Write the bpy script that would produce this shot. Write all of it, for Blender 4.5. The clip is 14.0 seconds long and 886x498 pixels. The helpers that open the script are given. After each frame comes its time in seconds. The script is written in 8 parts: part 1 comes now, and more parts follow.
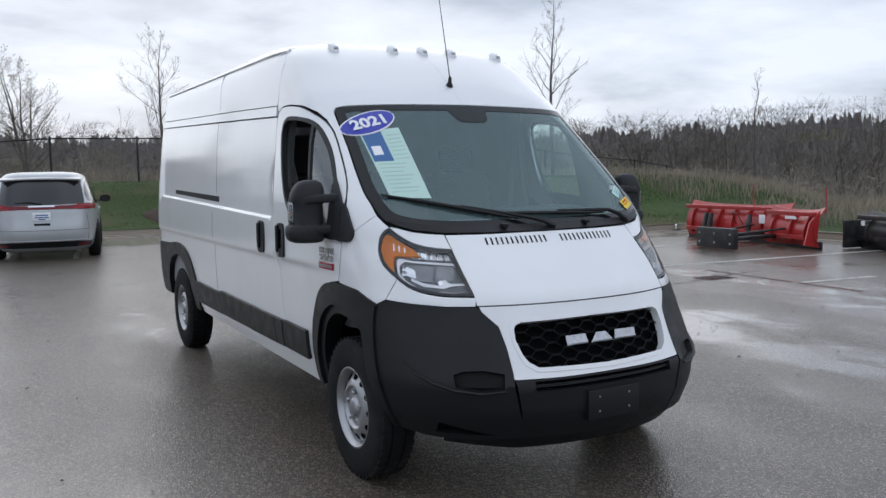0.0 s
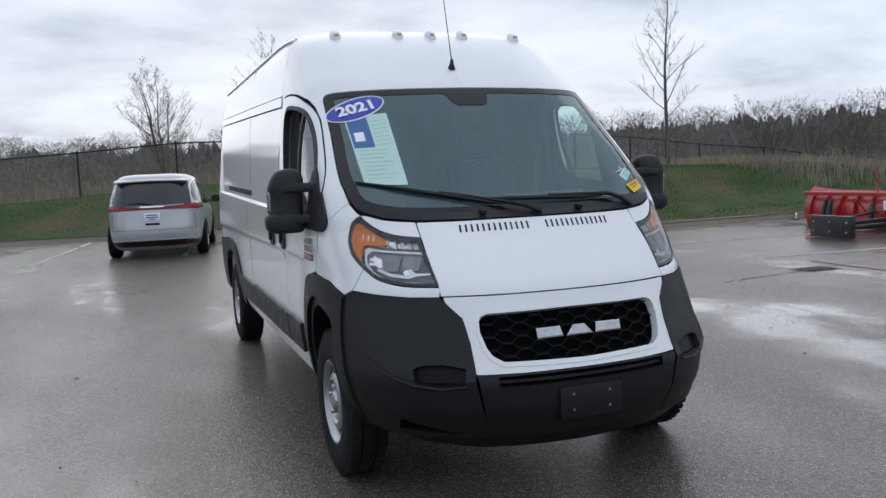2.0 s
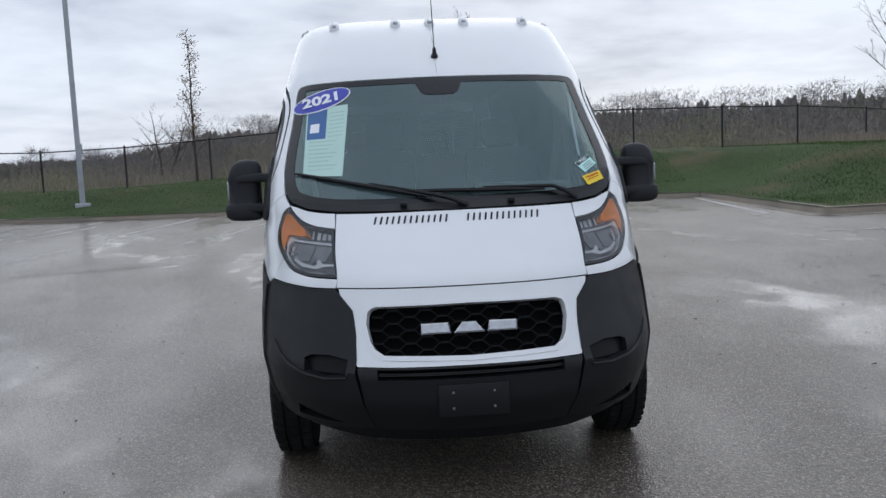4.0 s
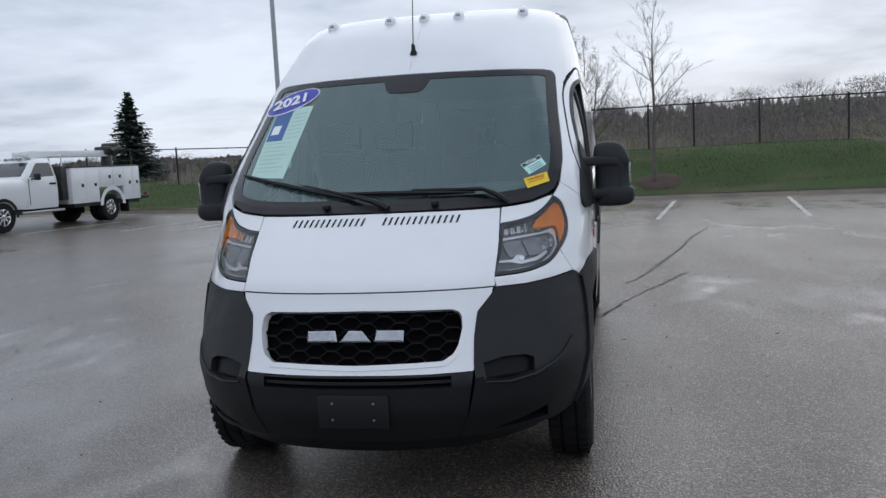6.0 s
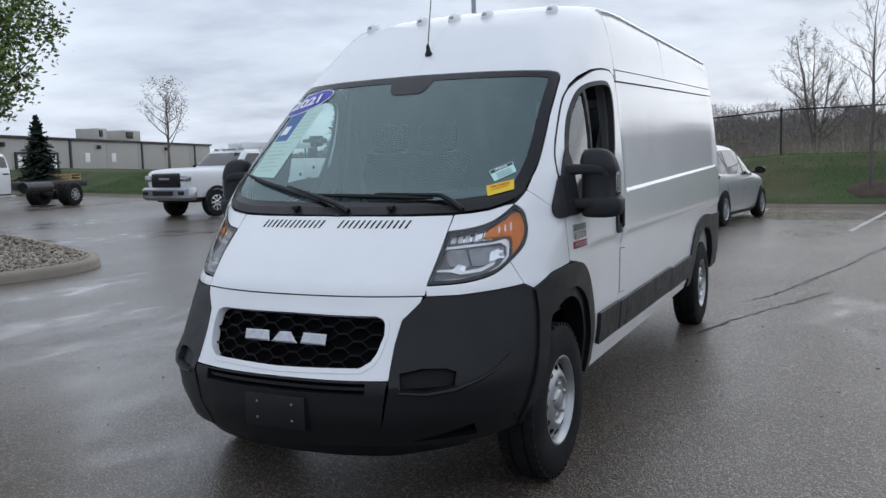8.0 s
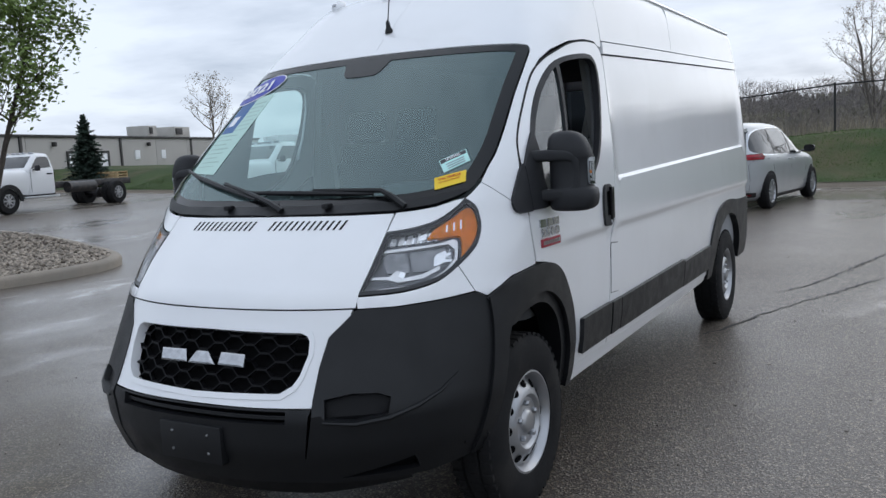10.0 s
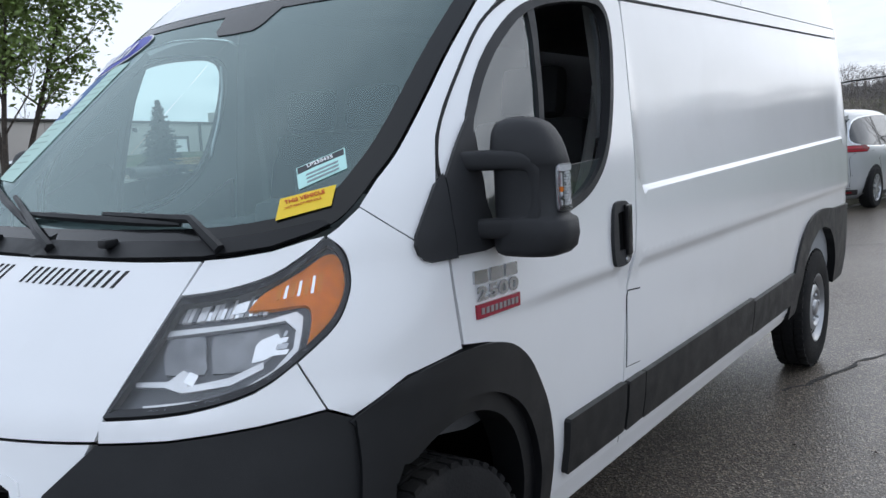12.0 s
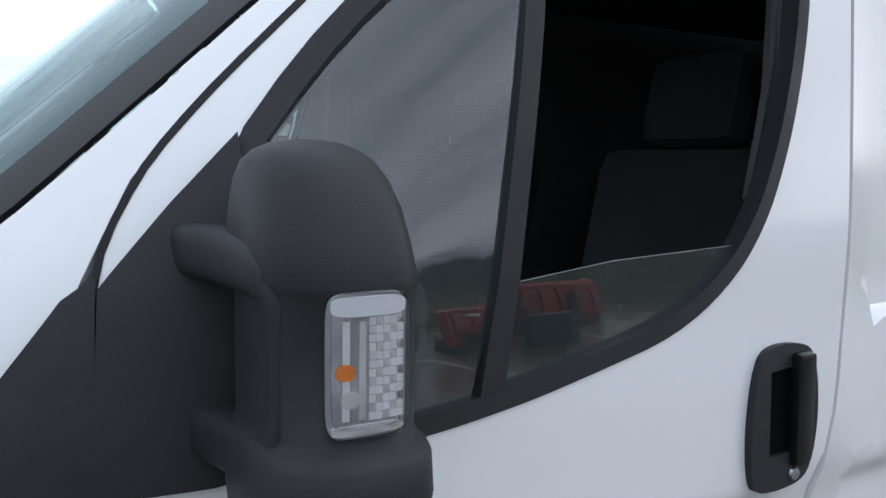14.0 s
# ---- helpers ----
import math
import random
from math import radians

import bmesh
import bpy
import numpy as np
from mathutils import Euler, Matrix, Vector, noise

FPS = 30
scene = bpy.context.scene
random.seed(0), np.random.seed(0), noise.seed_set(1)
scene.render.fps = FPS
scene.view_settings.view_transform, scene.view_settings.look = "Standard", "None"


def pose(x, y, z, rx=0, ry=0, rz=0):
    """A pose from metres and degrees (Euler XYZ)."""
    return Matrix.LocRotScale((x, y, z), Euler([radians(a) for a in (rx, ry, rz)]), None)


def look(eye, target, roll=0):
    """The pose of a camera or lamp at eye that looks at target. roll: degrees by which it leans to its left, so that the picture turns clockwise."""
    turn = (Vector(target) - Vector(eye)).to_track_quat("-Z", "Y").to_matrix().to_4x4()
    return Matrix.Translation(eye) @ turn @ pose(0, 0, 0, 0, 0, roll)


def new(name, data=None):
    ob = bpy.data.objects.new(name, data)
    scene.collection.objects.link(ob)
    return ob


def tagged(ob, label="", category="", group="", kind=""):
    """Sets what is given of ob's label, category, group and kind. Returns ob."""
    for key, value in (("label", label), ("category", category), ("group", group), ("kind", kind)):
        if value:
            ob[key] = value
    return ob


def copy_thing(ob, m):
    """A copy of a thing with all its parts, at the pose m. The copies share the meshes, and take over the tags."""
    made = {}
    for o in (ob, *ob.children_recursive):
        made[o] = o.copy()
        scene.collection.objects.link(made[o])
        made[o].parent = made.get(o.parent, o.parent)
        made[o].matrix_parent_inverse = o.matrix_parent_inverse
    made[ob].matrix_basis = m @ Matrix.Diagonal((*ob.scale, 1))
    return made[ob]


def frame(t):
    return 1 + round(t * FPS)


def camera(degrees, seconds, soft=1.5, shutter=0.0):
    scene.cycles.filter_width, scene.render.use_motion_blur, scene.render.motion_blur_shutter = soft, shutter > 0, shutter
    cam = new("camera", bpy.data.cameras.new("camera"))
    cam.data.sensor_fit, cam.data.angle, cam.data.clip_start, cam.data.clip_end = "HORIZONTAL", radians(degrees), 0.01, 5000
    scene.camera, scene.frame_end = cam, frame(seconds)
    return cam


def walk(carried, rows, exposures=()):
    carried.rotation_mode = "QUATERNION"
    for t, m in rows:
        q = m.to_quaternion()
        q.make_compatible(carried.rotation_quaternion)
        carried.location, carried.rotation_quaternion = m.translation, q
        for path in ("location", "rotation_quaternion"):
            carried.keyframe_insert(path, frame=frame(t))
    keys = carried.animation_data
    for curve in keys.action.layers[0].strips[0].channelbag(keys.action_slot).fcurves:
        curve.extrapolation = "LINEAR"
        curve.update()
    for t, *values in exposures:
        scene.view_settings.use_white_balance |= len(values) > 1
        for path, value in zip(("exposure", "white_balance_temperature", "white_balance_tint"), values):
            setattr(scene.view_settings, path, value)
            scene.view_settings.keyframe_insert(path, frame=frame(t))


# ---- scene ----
cam = camera(55.1, 14.0)
PATH = [
    (0, (-2.651, -3.109, 1.587), (-1.683, -1.367, 1.408), -1.0),
    (0.5, (-2.633, -3.08, 1.564), (-1.66, -1.342, 1.393), -1.4),
    (1, (-2.526, -3.101, 1.552), (-1.597, -1.339, 1.375), -2.0),
    (1.5, (-2.182, -3.207, 1.536), (-1.393, -1.377, 1.362), -2.5),
    (2, (-1.858, -3.254, 1.508), (-1.174, -1.383, 1.329), -2.5),
    (4.5, (0.029, -3.62, 1.537), (0.021, -1.631, 1.319), -2.2),
    (5, (0.391, -3.607, 1.531), (0.251, -1.624, 1.312), -1.7),
    (5.5, (0.726, -3.452, 1.533), (0.468, -1.48, 1.319), -1.9),
    (6, (1.076, -3.334, 1.521), (0.691, -1.383, 1.307), -2.9),
    (6.5, (1.412, -3.193, 1.516), (0.887, -1.274, 1.306), -2.5),
    (7, (1.742, -3.039, 1.506), (1.065, -1.169, 1.301), -1.6),
    (7.5, (2.062, -2.927, 1.517), (1.257, -1.107, 1.318), -1.1),
    (10, (2.388, -2.191, 1.505), (1.399, -0.468, 1.277), -3.2),
    (10.5, (2.343, -1.788, 1.508), (1.34, -0.073, 1.274), -3.4),
    (11, (2.277, -1.424, 1.508), (1.217, 0.256, 1.276), -3.1),
    (11.5, (2.146, -1.028, 1.51), (1.053, 0.631, 1.276), -3.0),
    (12, (2.106, -0.62, 1.51), (0.952, 0.994, 1.262), -2.9),
    (12.5, (2.06, -0.226, 1.54), (0.804, 1.309, 1.279), -2.3),
    (13, (1.941, 0.159, 1.537), (0.592, 1.611, 1.272), -1.4),
    (13.5, (1.88, 0.524, 1.513), (0.354, 1.798, 1.291), -1.4),
    (14, (1.751, 0.880, 1.544), (0.061, 1.922, 1.345), 0.8),
]
walk(cam, [(t, look(eye, target, roll)) for t, eye, target, roll in PATH],
     exposures=[(0, 0.16, 6450, 10), (2, 0.09, 6400, 10), (5, 0.03, 6370, 10), (10, 0.20, 6350, 9), (12, 0.37, 6340, 9), (14, 0.50, 6370, 9)])

# ---- sky and light ----
SUN_HEIGHT, SUN_TURN = radians(32), radians(12)
world = bpy.data.worlds.new("overcast_sky")
scene.world = world
world.use_nodes = True
wt = world.node_tree
wt.nodes.clear()


def wnode(kind, **sets):
    n = wt.nodes.new(kind)
    for k, v in sets.items():
        n.inputs[k.replace("_", " ")].default_value = v
    return n


def wmath(op, a, b=0.0):
    n = wt.nodes.new("ShaderNodeMath")
    n.operation = op
    for i, v in enumerate((a, b)):
        if isinstance(v, (int, float)):
            n.inputs[i].default_value = v
        else:
            wt.links.new(v, n.inputs[i])
    return n.outputs[0]


sky = wt.nodes.new("ShaderNodeTexSky")
sky.sky_type, sky.sun_disc = "NISHITA", False
sky.sun_elevation, sky.sun_rotation = SUN_HEIGHT, SUN_TURN
sky.air_density, sky.dust_density = 1.0, 2.0
coord = wt.nodes.new("ShaderNodeTexCoord")
split = wt.nodes.new("ShaderNodeSeparateXYZ")
wt.links.new(coord.outputs["Generated"], split.inputs[0])
rise = wmath("ADD", wmath("MAXIMUM", split.outputs[2], 0.0), 0.16)
flat = wt.nodes.new("ShaderNodeCombineXYZ")
wt.links.new(wmath("DIVIDE", split.outputs[0], rise), flat.inputs[0])
wt.links.new(wmath("DIVIDE", split.outputs[1], rise), flat.inputs[1])
big = wnode("ShaderNodeTexNoise", Scale=0.75, Detail=7.0, Roughness=0.52, Distortion=0.25)
small = wnode("ShaderNodeTexNoise", Scale=1.7, Detail=6.0, Roughness=0.55, Distortion=0.1)
wt.links.new(flat.outputs[0], big.inputs["Vector"])
wt.links.new(flat.outputs[0], small.inputs["Vector"])
cloud = wt.nodes.new("ShaderNodeValToRGB")
cloud.color_ramp.elements[0].position, cloud.color_ramp.elements[0].color = 0.37, (0.40, 0.46, 0.565, 1)
cloud.color_ramp.elements[1].position, cloud.color_ramp.elements[1].color = 0.57, (0.755, 0.815, 0.92, 1)
mid = cloud.color_ramp.elements.new(0.47)
mid.color = (0.61, 0.668, 0.775, 1)
blend = wmath("ADD", wmath("MULTIPLY", big.outputs["Fac"], 0.68), wmath("MULTIPLY", small.outputs["Fac"], 0.32))
wt.links.new(blend, cloud.inputs[0])
over = wt.nodes.new("ShaderNodeMix")
over.data_type = "RGBA"
over.inputs[0].default_value = 0.93
dim = wt.nodes.new("ShaderNodeVectorMath")
dim.operation = "SCALE"
dim.inputs["Scale"].default_value = 0.12
wt.links.new(sky.outputs[0], dim.inputs[0])
wt.links.new(dim.outputs[0], over.inputs[6])
wt.links.new(cloud.outputs[0], over.inputs[7])
back = wnode("ShaderNodeBackground")
glow = wt.nodes.new("ShaderNodeMapRange")
glow.interpolation_type = "SMOOTHSTEP"
for i, v in enumerate((0.15, 0.95, 1.04, 1.14)):
    glow.inputs[i + 1].default_value = v
wt.links.new(split.outputs[2], glow.inputs[0])
wt.links.new(glow.outputs[0], back.inputs[1])
wt.links.new(over.outputs[2], back.inputs[0])
wt.links.new(back.outputs[0], wt.nodes.new("ShaderNodeOutputWorld").inputs[0])

sun_data = bpy.data.lights.new("sun", "SUN")
sun_data.energy, sun_data.angle, sun_data.color = 0.5, radians(80), (1.0, 0.97, 0.93)
sun = new("sun", sun_data)
sun.rotation_euler = (radians(90) - SUN_HEIGHT, 0, radians(180) - SUN_TURN)

# ---- materials ----
def material(name, colour, rough=0.5, metal=0.0, vary=0.08, size=3.0, grain=0.0, grain_size=200.0, coat=0.0, spots=None, spot_size=1.0,
             per_piece=0.0, per_island=0.0, rough_vary=0.0, spec=0.5):
    """A painted, plastic, stone or metal surface: two scales of colour change, wear in the gloss and a fine relief."""
    m = bpy.data.materials.new(name)
    m.use_nodes = True
    t = m.node_tree
    p = t.nodes["Principled BSDF"]
    p.inputs["Roughness"].default_value, p.inputs["Metallic"].default_value = rough, metal
    p.inputs["Specular IOR Level"].default_value = spec
    p.inputs["Coat Weight"].default_value, p.inputs["Coat Roughness"].default_value = coat, 0.06
    where = t.nodes.new("ShaderNodeTexCoord")

    def noise_at(scale, detail=5.0):
        n = t.nodes.new("ShaderNodeTexNoise")
        n.inputs["Scale"].default_value, n.inputs["Detail"].default_value = scale, detail
        t.links.new(where.outputs["Object"], n.inputs["Vector"])
        return n.outputs["Fac"]

    def ramp(src, lo, hi, a, b):
        n = t.nodes.new("ShaderNodeMapRange")
        n.inputs[1].default_value, n.inputs[2].default_value, n.inputs[3].default_value, n.inputs[4].default_value = lo, hi, a, b
        t.links.new(src, n.inputs[0])
        return n.outputs[0]

    def mixed(fac, a, b):
        n = t.nodes.new("ShaderNodeMix")
        n.data_type = "RGBA"
        t.links.new(fac, n.inputs[0])
        for slot, c in ((6, a), (7, b)):
            if isinstance(c, tuple):
                n.inputs[slot].default_value = (*c, 1)
            else:
                t.links.new(c, n.inputs[slot])
        return n.outputs[2]

    dark = tuple(c * (1 - vary) for c in colour)
    light = tuple(min(1, c * (1 + vary)) for c in colour)
    out = mixed(ramp(noise_at(size), 0.3, 0.7, 0, 1), dark, light)
    if grain:
        fine = tuple(c * (1 - grain) for c in colour)
        out = mixed(ramp(noise_at(grain_size, 3.0), 0.42, 0.62, 0.75, 0), out, fine)
    if spots:
        out = mixed(ramp(noise_at(spot_size, 6.0), 0.5, 0.66, 0, 0.85), out, spots)
    for amount, kind, socket in ((per_piece, "ShaderNodeObjectInfo", "Random"), (per_island, "ShaderNodeNewGeometry", "Random Per Island")):
        if amount:
            info = t.nodes.new(kind)
            hsv = t.nodes.new("ShaderNodeHueSaturation")
            t.links.new(ramp(info.outputs[socket], 0, 1, 1 - amount, 1 + amount), hsv.inputs["Value"])
            t.links.new(out, hsv.inputs["Color"])
            out = hsv.outputs[0]
    t.links.new(out, p.inputs["Base Color"])
    if rough_vary:
        t.links.new(ramp(noise_at(size * 2.3), 0.3, 0.7, max(0.02, rough - rough_vary), min(1, rough + rough_vary)), p.inputs["Roughness"])
    if grain:
        bump = t.nodes.new("ShaderNodeBump")
        bump.inputs["Strength"].default_value, bump.inputs["Distance"].default_value = min(1, grain * 1.5), 0.6 / grain_size
        t.links.new(noise_at(grain_size, 3.0), bump.inputs["Height"])
        t.links.new(bump.outputs[0], p.inputs["Normal"])
    return m


def pane(name, tint, gloss=1.0, dust_veil=0.0, veil_colour=(0.4, 0.42, 0.42), sheen=(1.0, 1.0, 1.0)):
    """Thin clear glass: lets light through and mirrors by Fresnel; a faint diffuse film stands for dust and mirrored
    sky haze.
    """
    m = bpy.data.materials.new(name)
    m.use_nodes = True
    t = m.node_tree
    t.nodes.remove(t.nodes["Principled BSDF"])
    clear = t.nodes.new("ShaderNodeBsdfTransparent")
    clear.inputs[0].default_value = (*tint, 1)
    film = t.nodes.new("ShaderNodeBsdfDiffuse")
    film.inputs[0].default_value = (*veil_colour, 1)
    a = t.nodes.new("ShaderNodeMixShader")
    a.inputs[0].default_value = dust_veil
    t.links.new(clear.outputs[0], a.inputs[1])
    t.links.new(film.outputs[0], a.inputs[2])
    shine = t.nodes.new("ShaderNodeBsdfGlossy")
    shine.inputs["Roughness"].default_value = 0.02
    shine.inputs["Color"].default_value = (*sheen, 1)
    fres = t.nodes.new("ShaderNodeFresnel")
    fres.inputs[0].default_value = 1.5 * gloss
    b = t.nodes.new("ShaderNodeMixShader")
    t.links.new(fres.outputs[0], b.inputs[0])
    t.links.new(a.outputs[0], b.inputs[1])
    t.links.new(shine.outputs[0], b.inputs[2])
    t.links.new(b.outputs[0], t.nodes["Material Output"].inputs[0])
    return m


white_paint = material("white_paint", (0.83, 0.84, 0.855), 0.32, vary=0.02, size=1.5, coat=1.0, spots=(0.80, 0.81, 0.82), spot_size=2.5)
white_truck = material("white_truck_paint", (0.80, 0.81, 0.82), 0.3, vary=0.03, size=1.2, coat=0.5)
silver_paint = material("silver_paint", (0.50, 0.52, 0.54), 0.32, metal=0.45, vary=0.05, size=2.0, coat=0.6)
black_plastic = material("black_plastic", (0.0075, 0.0082, 0.0098), 0.46, vary=0.2, size=4.0, grain=0.25, grain_size=520, rough_vary=0.08, spec=0.36)
mirror_plastic = material("grained_black_plastic", (0.021, 0.0222, 0.0255), 0.55, vary=0.15, size=5.0, grain=0.25, grain_size=600, rough_vary=0.08, spec=0.37)
black_gloss = material("black_gloss", (0.008, 0.008, 0.009), 0.25, vary=0.1, spec=0.35)
black_matte = material("black_matte", (0.01, 0.01, 0.011), 0.8, vary=0.1)
grille_black = material("grille_black", (0.005, 0.005, 0.006), 0.42, vary=0.1, spec=0.16)
# Near-black: the shade inside openings and recesses is put into the colour.
void_shade = material("opening_shade_black", (0.0035, 0.0035, 0.004), 0.9, vary=0.1, spec=0.08)
frit_black = material("frit_black", (0.007, 0.0075, 0.008), 0.14, vary=0.1, spec=0.38)
rubber = material("tyre_rubber", (0.014, 0.014, 0.015), 0.8, vary=0.2, size=9.0, grain=0.3, grain_size=150, spots=(0.024, 0.023, 0.022), spot_size=5, spec=0.2)
steel_silver = material("steel_wheel_silver", (0.42, 0.43, 0.45), 0.36, metal=0.8, vary=0.06, size=12.0, spots=(0.45, 0.44, 0.43), spot_size=14)
chrome = material("chrome", (0.85, 0.86, 0.88), 0.1, metal=1.0, vary=0.03)
emblem_chrome = material("emblem_chrome", (0.46, 0.47, 0.49), 0.2, metal=1.0, vary=0.12, size=40.0)
dull_chrome = material("dull_chrome", (0.42, 0.43, 0.45), 0.28, metal=0.95, vary=0.05)
lamp_back = material("lamp_reflector", (0.46, 0.47, 0.49), 0.2, metal=0.9, vary=0.25, size=30.0)
lamp_grey = material("lamp_bowl_grey", (0.27, 0.28, 0.295), 0.25, metal=0.35, vary=0.3, size=25.0)
lamp_dark = material("lamp_housing_dark", (0.03, 0.032, 0.036), 0.35, metal=0.2, vary=0.25, size=18.0)
amber = material("amber_lens", (0.88, 0.26, 0.008), 0.3, vary=0.15, size=40.0, spec=0.2)
amber_bright = material("amber_facet", (0.90, 0.36, 0.03), 0.25, metal=0.1, vary=0.2, size=60.0)
lamp_inner = material("lamp_inner_silver", (0.10, 0.105, 0.115), 0.28, metal=0.55, vary=0.3, size=22.0)
lamp_silver = material("lamp_bright_silver", (0.90, 0.905, 0.92), 0.22, metal=0.45, vary=0.06, size=25.0)
ink_pale = material("ink_pale", (0.40, 0.57, 0.51), 0.6, vary=0.05)
ink_dark = material("ink_dark", (0.05, 0.055, 0.06), 0.6, vary=0.05)
red_lens = material("red_lens", (0.17, 0.006, 0.012), 0.22, vary=0.1, size=10.0)
lamp_red_bright = material("lamp_red_bright", (0.42, 0.012, 0.03), 0.2, vary=0.1, size=12.0)
car_glass = material("tinted_car_glass", (0.014, 0.016, 0.018), 0.06, vary=0.15, size=2.0, coat=0.5)
white_lens = material("white_drl", (0.80, 0.81, 0.83), 0.2, vary=0.04, size=20)
dash_plastic = material("dash_plastic", (0.12, 0.122, 0.126), 0.7, vary=0.12, size=6.0, grain=0.25, grain_size=300)
seat_cloth = material("seat_cloth", (0.045, 0.046, 0.05), 0.9, vary=0.2, size=8.0, grain=0.3, grain_size=500)
liner_grey = material("cabin_liner", (0.33, 0.33, 0.32), 0.85, vary=0.06)
cargo_liner = material("cargo_liner", (0.30, 0.31, 0.32), 0.8, vary=0.1)
paper_white = material("paper_white", (0.50, 0.70, 0.63), 0.6, vary=0.03)
paper_teal = material("paper_teal", (0.50, 0.80, 0.76), 0.6, vary=0.03)
paper_blue = material("paper_blue", (0.04, 0.13, 0.33), 0.5, vary=0.1)
sticker_blue = material("sticker_blue", (0.035, 0.05, 0.42), 0.4, vary=0.05)
sticker_yellow = material("sticker_yellow", (0.86, 0.60, 0.03), 0.5, vary=0.05)
ink_white = material("ink_white", (0.85, 0.86, 0.88), 0.5, vary=0.02)
ink_grey = material("ink_grey", (0.25, 0.30, 0.32), 0.6, vary=0.05)
ink_red = material("ink_red", (0.55, 0.08, 0.02), 0.6, vary=0.05)
badge_red = material("badge_red", (0.30, 0.010, 0.032), 0.25, vary=0.05)
# The film puts the haze of mirrored sky into the glass colour, besides dust.
windscreen_glass = pane("windscreen_glass", (0.62, 0.82, 0.79), 1.22, dust_veil=0.15, veil_colour=(0.29, 0.44, 0.46), sheen=(0.84, 0.99, 0.98))
door_glass = pane("door_glass", (0.50, 0.66, 0.65), 1.36, dust_veil=0.06, veil_colour=(0.38, 0.48, 0.50))
dark_glass = pane("dark_glass", (0.10, 0.11, 0.12), 1.35, dust_veil=0.02)
lens_glass = pane("lens_glass", (0.94, 0.95, 0.96), 1.03, dust_veil=0.015, veil_colour=(0.6, 0.62, 0.65))
lens_amber = pane("lens_amber", (0.95, 0.42, 0.05), 0.97, dust_veil=0.35, veil_colour=(0.9, 0.3, 0.02))
mirror_glass = material("mirror_glass", (0.8, 0.82, 0.84), 0.02, metal=1.0, vary=0.0)

# ---- mesh tools ----
def finish(me, angle=38):
    me.polygons.foreach_set("use_smooth", [True] * len(me.polygons))
    me.set_sharp_from_angle(angle=radians(angle))


def part(name, bm, mat, parent=None, label="", angle=38):
    """Links a bmesh as one mesh object under a thing or a part."""
    bmesh.ops.remove_doubles(bm, verts=bm.verts, dist=1e-5)
    bmesh.ops.recalc_face_normals(bm, faces=bm.faces)
    me = bpy.data.meshes.new(name)
    bm.to_mesh(me)
    bm.free()
    finish(me, angle)
    me.materials.append(mat)
    ob = new(name, me)
    if parent is not None:
        ob.parent = parent
    return tagged(ob, label)


def raw(name, verts, faces, mat, parent=None, label="", smooth=False):
    me = bpy.data.meshes.new(name)
    me.from_pydata([tuple(v) for v in verts], [], faces)
    me.materials.append(mat)
    if smooth:
        finish(me)
    ob = new(name, me)
    if parent is not None:
        ob.parent = parent
    return tagged(ob, label)


def thing(name, label, category, group="", at=None):
    ob = new(name)
    ob.empty_display_size = 0.2
    if at is not None:
        ob.matrix_basis = at
    return tagged(ob, label, category, group)


def block(bm, x0, x1, y0, y1, z0, z1, bevel=0.0, m=None, seg=2):
    """A box with rounded edges, added to bm."""
    b = bmesh.new()
    bmesh.ops.create_cube(b, size=1, matrix=Matrix.LocRotScale(((x0 + x1) / 2, (y0 + y1) / 2, (z0 + z1) / 2), None, (abs(x1 - x0), abs(y1 - y0), abs(z1 - z0))))
    if bevel:
        bmesh.ops.bevel(b, geom=list(b.edges), offset=bevel, segments=seg, affect="EDGES", profile=0.6)
    if m is not None:
        b.transform(m)
    join(bm, b)
    return bm


def join(bm, other):
    keep = {v: bm.verts.new(v.co) for v in other.verts}
    for f in other.faces:
        try:
            bm.faces.new([keep[v] for v in f.verts])
        except ValueError:
            pass
    other.free()


def lathe(bm, profile, m=None, seg=32, closed=False):
    """Turns (radius, height) pairs about the local x axis."""
    rings = []
    for r, h in profile:
        rings.append([bm.verts.new((m or Matrix()) @ Vector((h, r * math.cos(2 * math.pi * k / seg), r * math.sin(2 * math.pi * k / seg)))) for k in range(seg)])
    for a, b in zip(rings, rings[1:]):
        for k in range(seg):
            bm.faces.new((a[k], a[(k + 1) % seg], b[(k + 1) % seg], b[k]))
    if closed:
        bm.faces.new(rings[0])
        bm.faces.new(rings[-1])
    return bm


def tube(bm, points, radii, seg=6, caps=True):
    """A tapered round bar along points."""
    pts = [Vector(p) for p in points]
    if isinstance(radii, (int, float)):
        radii = [radii] * len(pts)
    rings = []
    for i, p in enumerate(pts):
        d = (pts[min(i + 1, len(pts) - 1)] - pts[max(i - 1, 0)]).normalized()
        u = d.cross(Vector((0, 0, 1)) if abs(d.z) < 0.9 else Vector((1, 0, 0))).normalized()
        v = d.cross(u)
        rings.append([bm.verts.new(p + radii[i] * (math.cos(2 * math.pi * k / seg) * u + math.sin(2 * math.pi * k / seg) * v)) for k in range(seg)])
    for a, b in zip(rings, rings[1:]):
        for k in range(seg):
            bm.faces.new((a[k], a[(k + 1) % seg], b[(k + 1) % seg], b[k]))
    if caps:
        bm.faces.new(rings[0])
        bm.faces.new(rings[-1])
    return bm


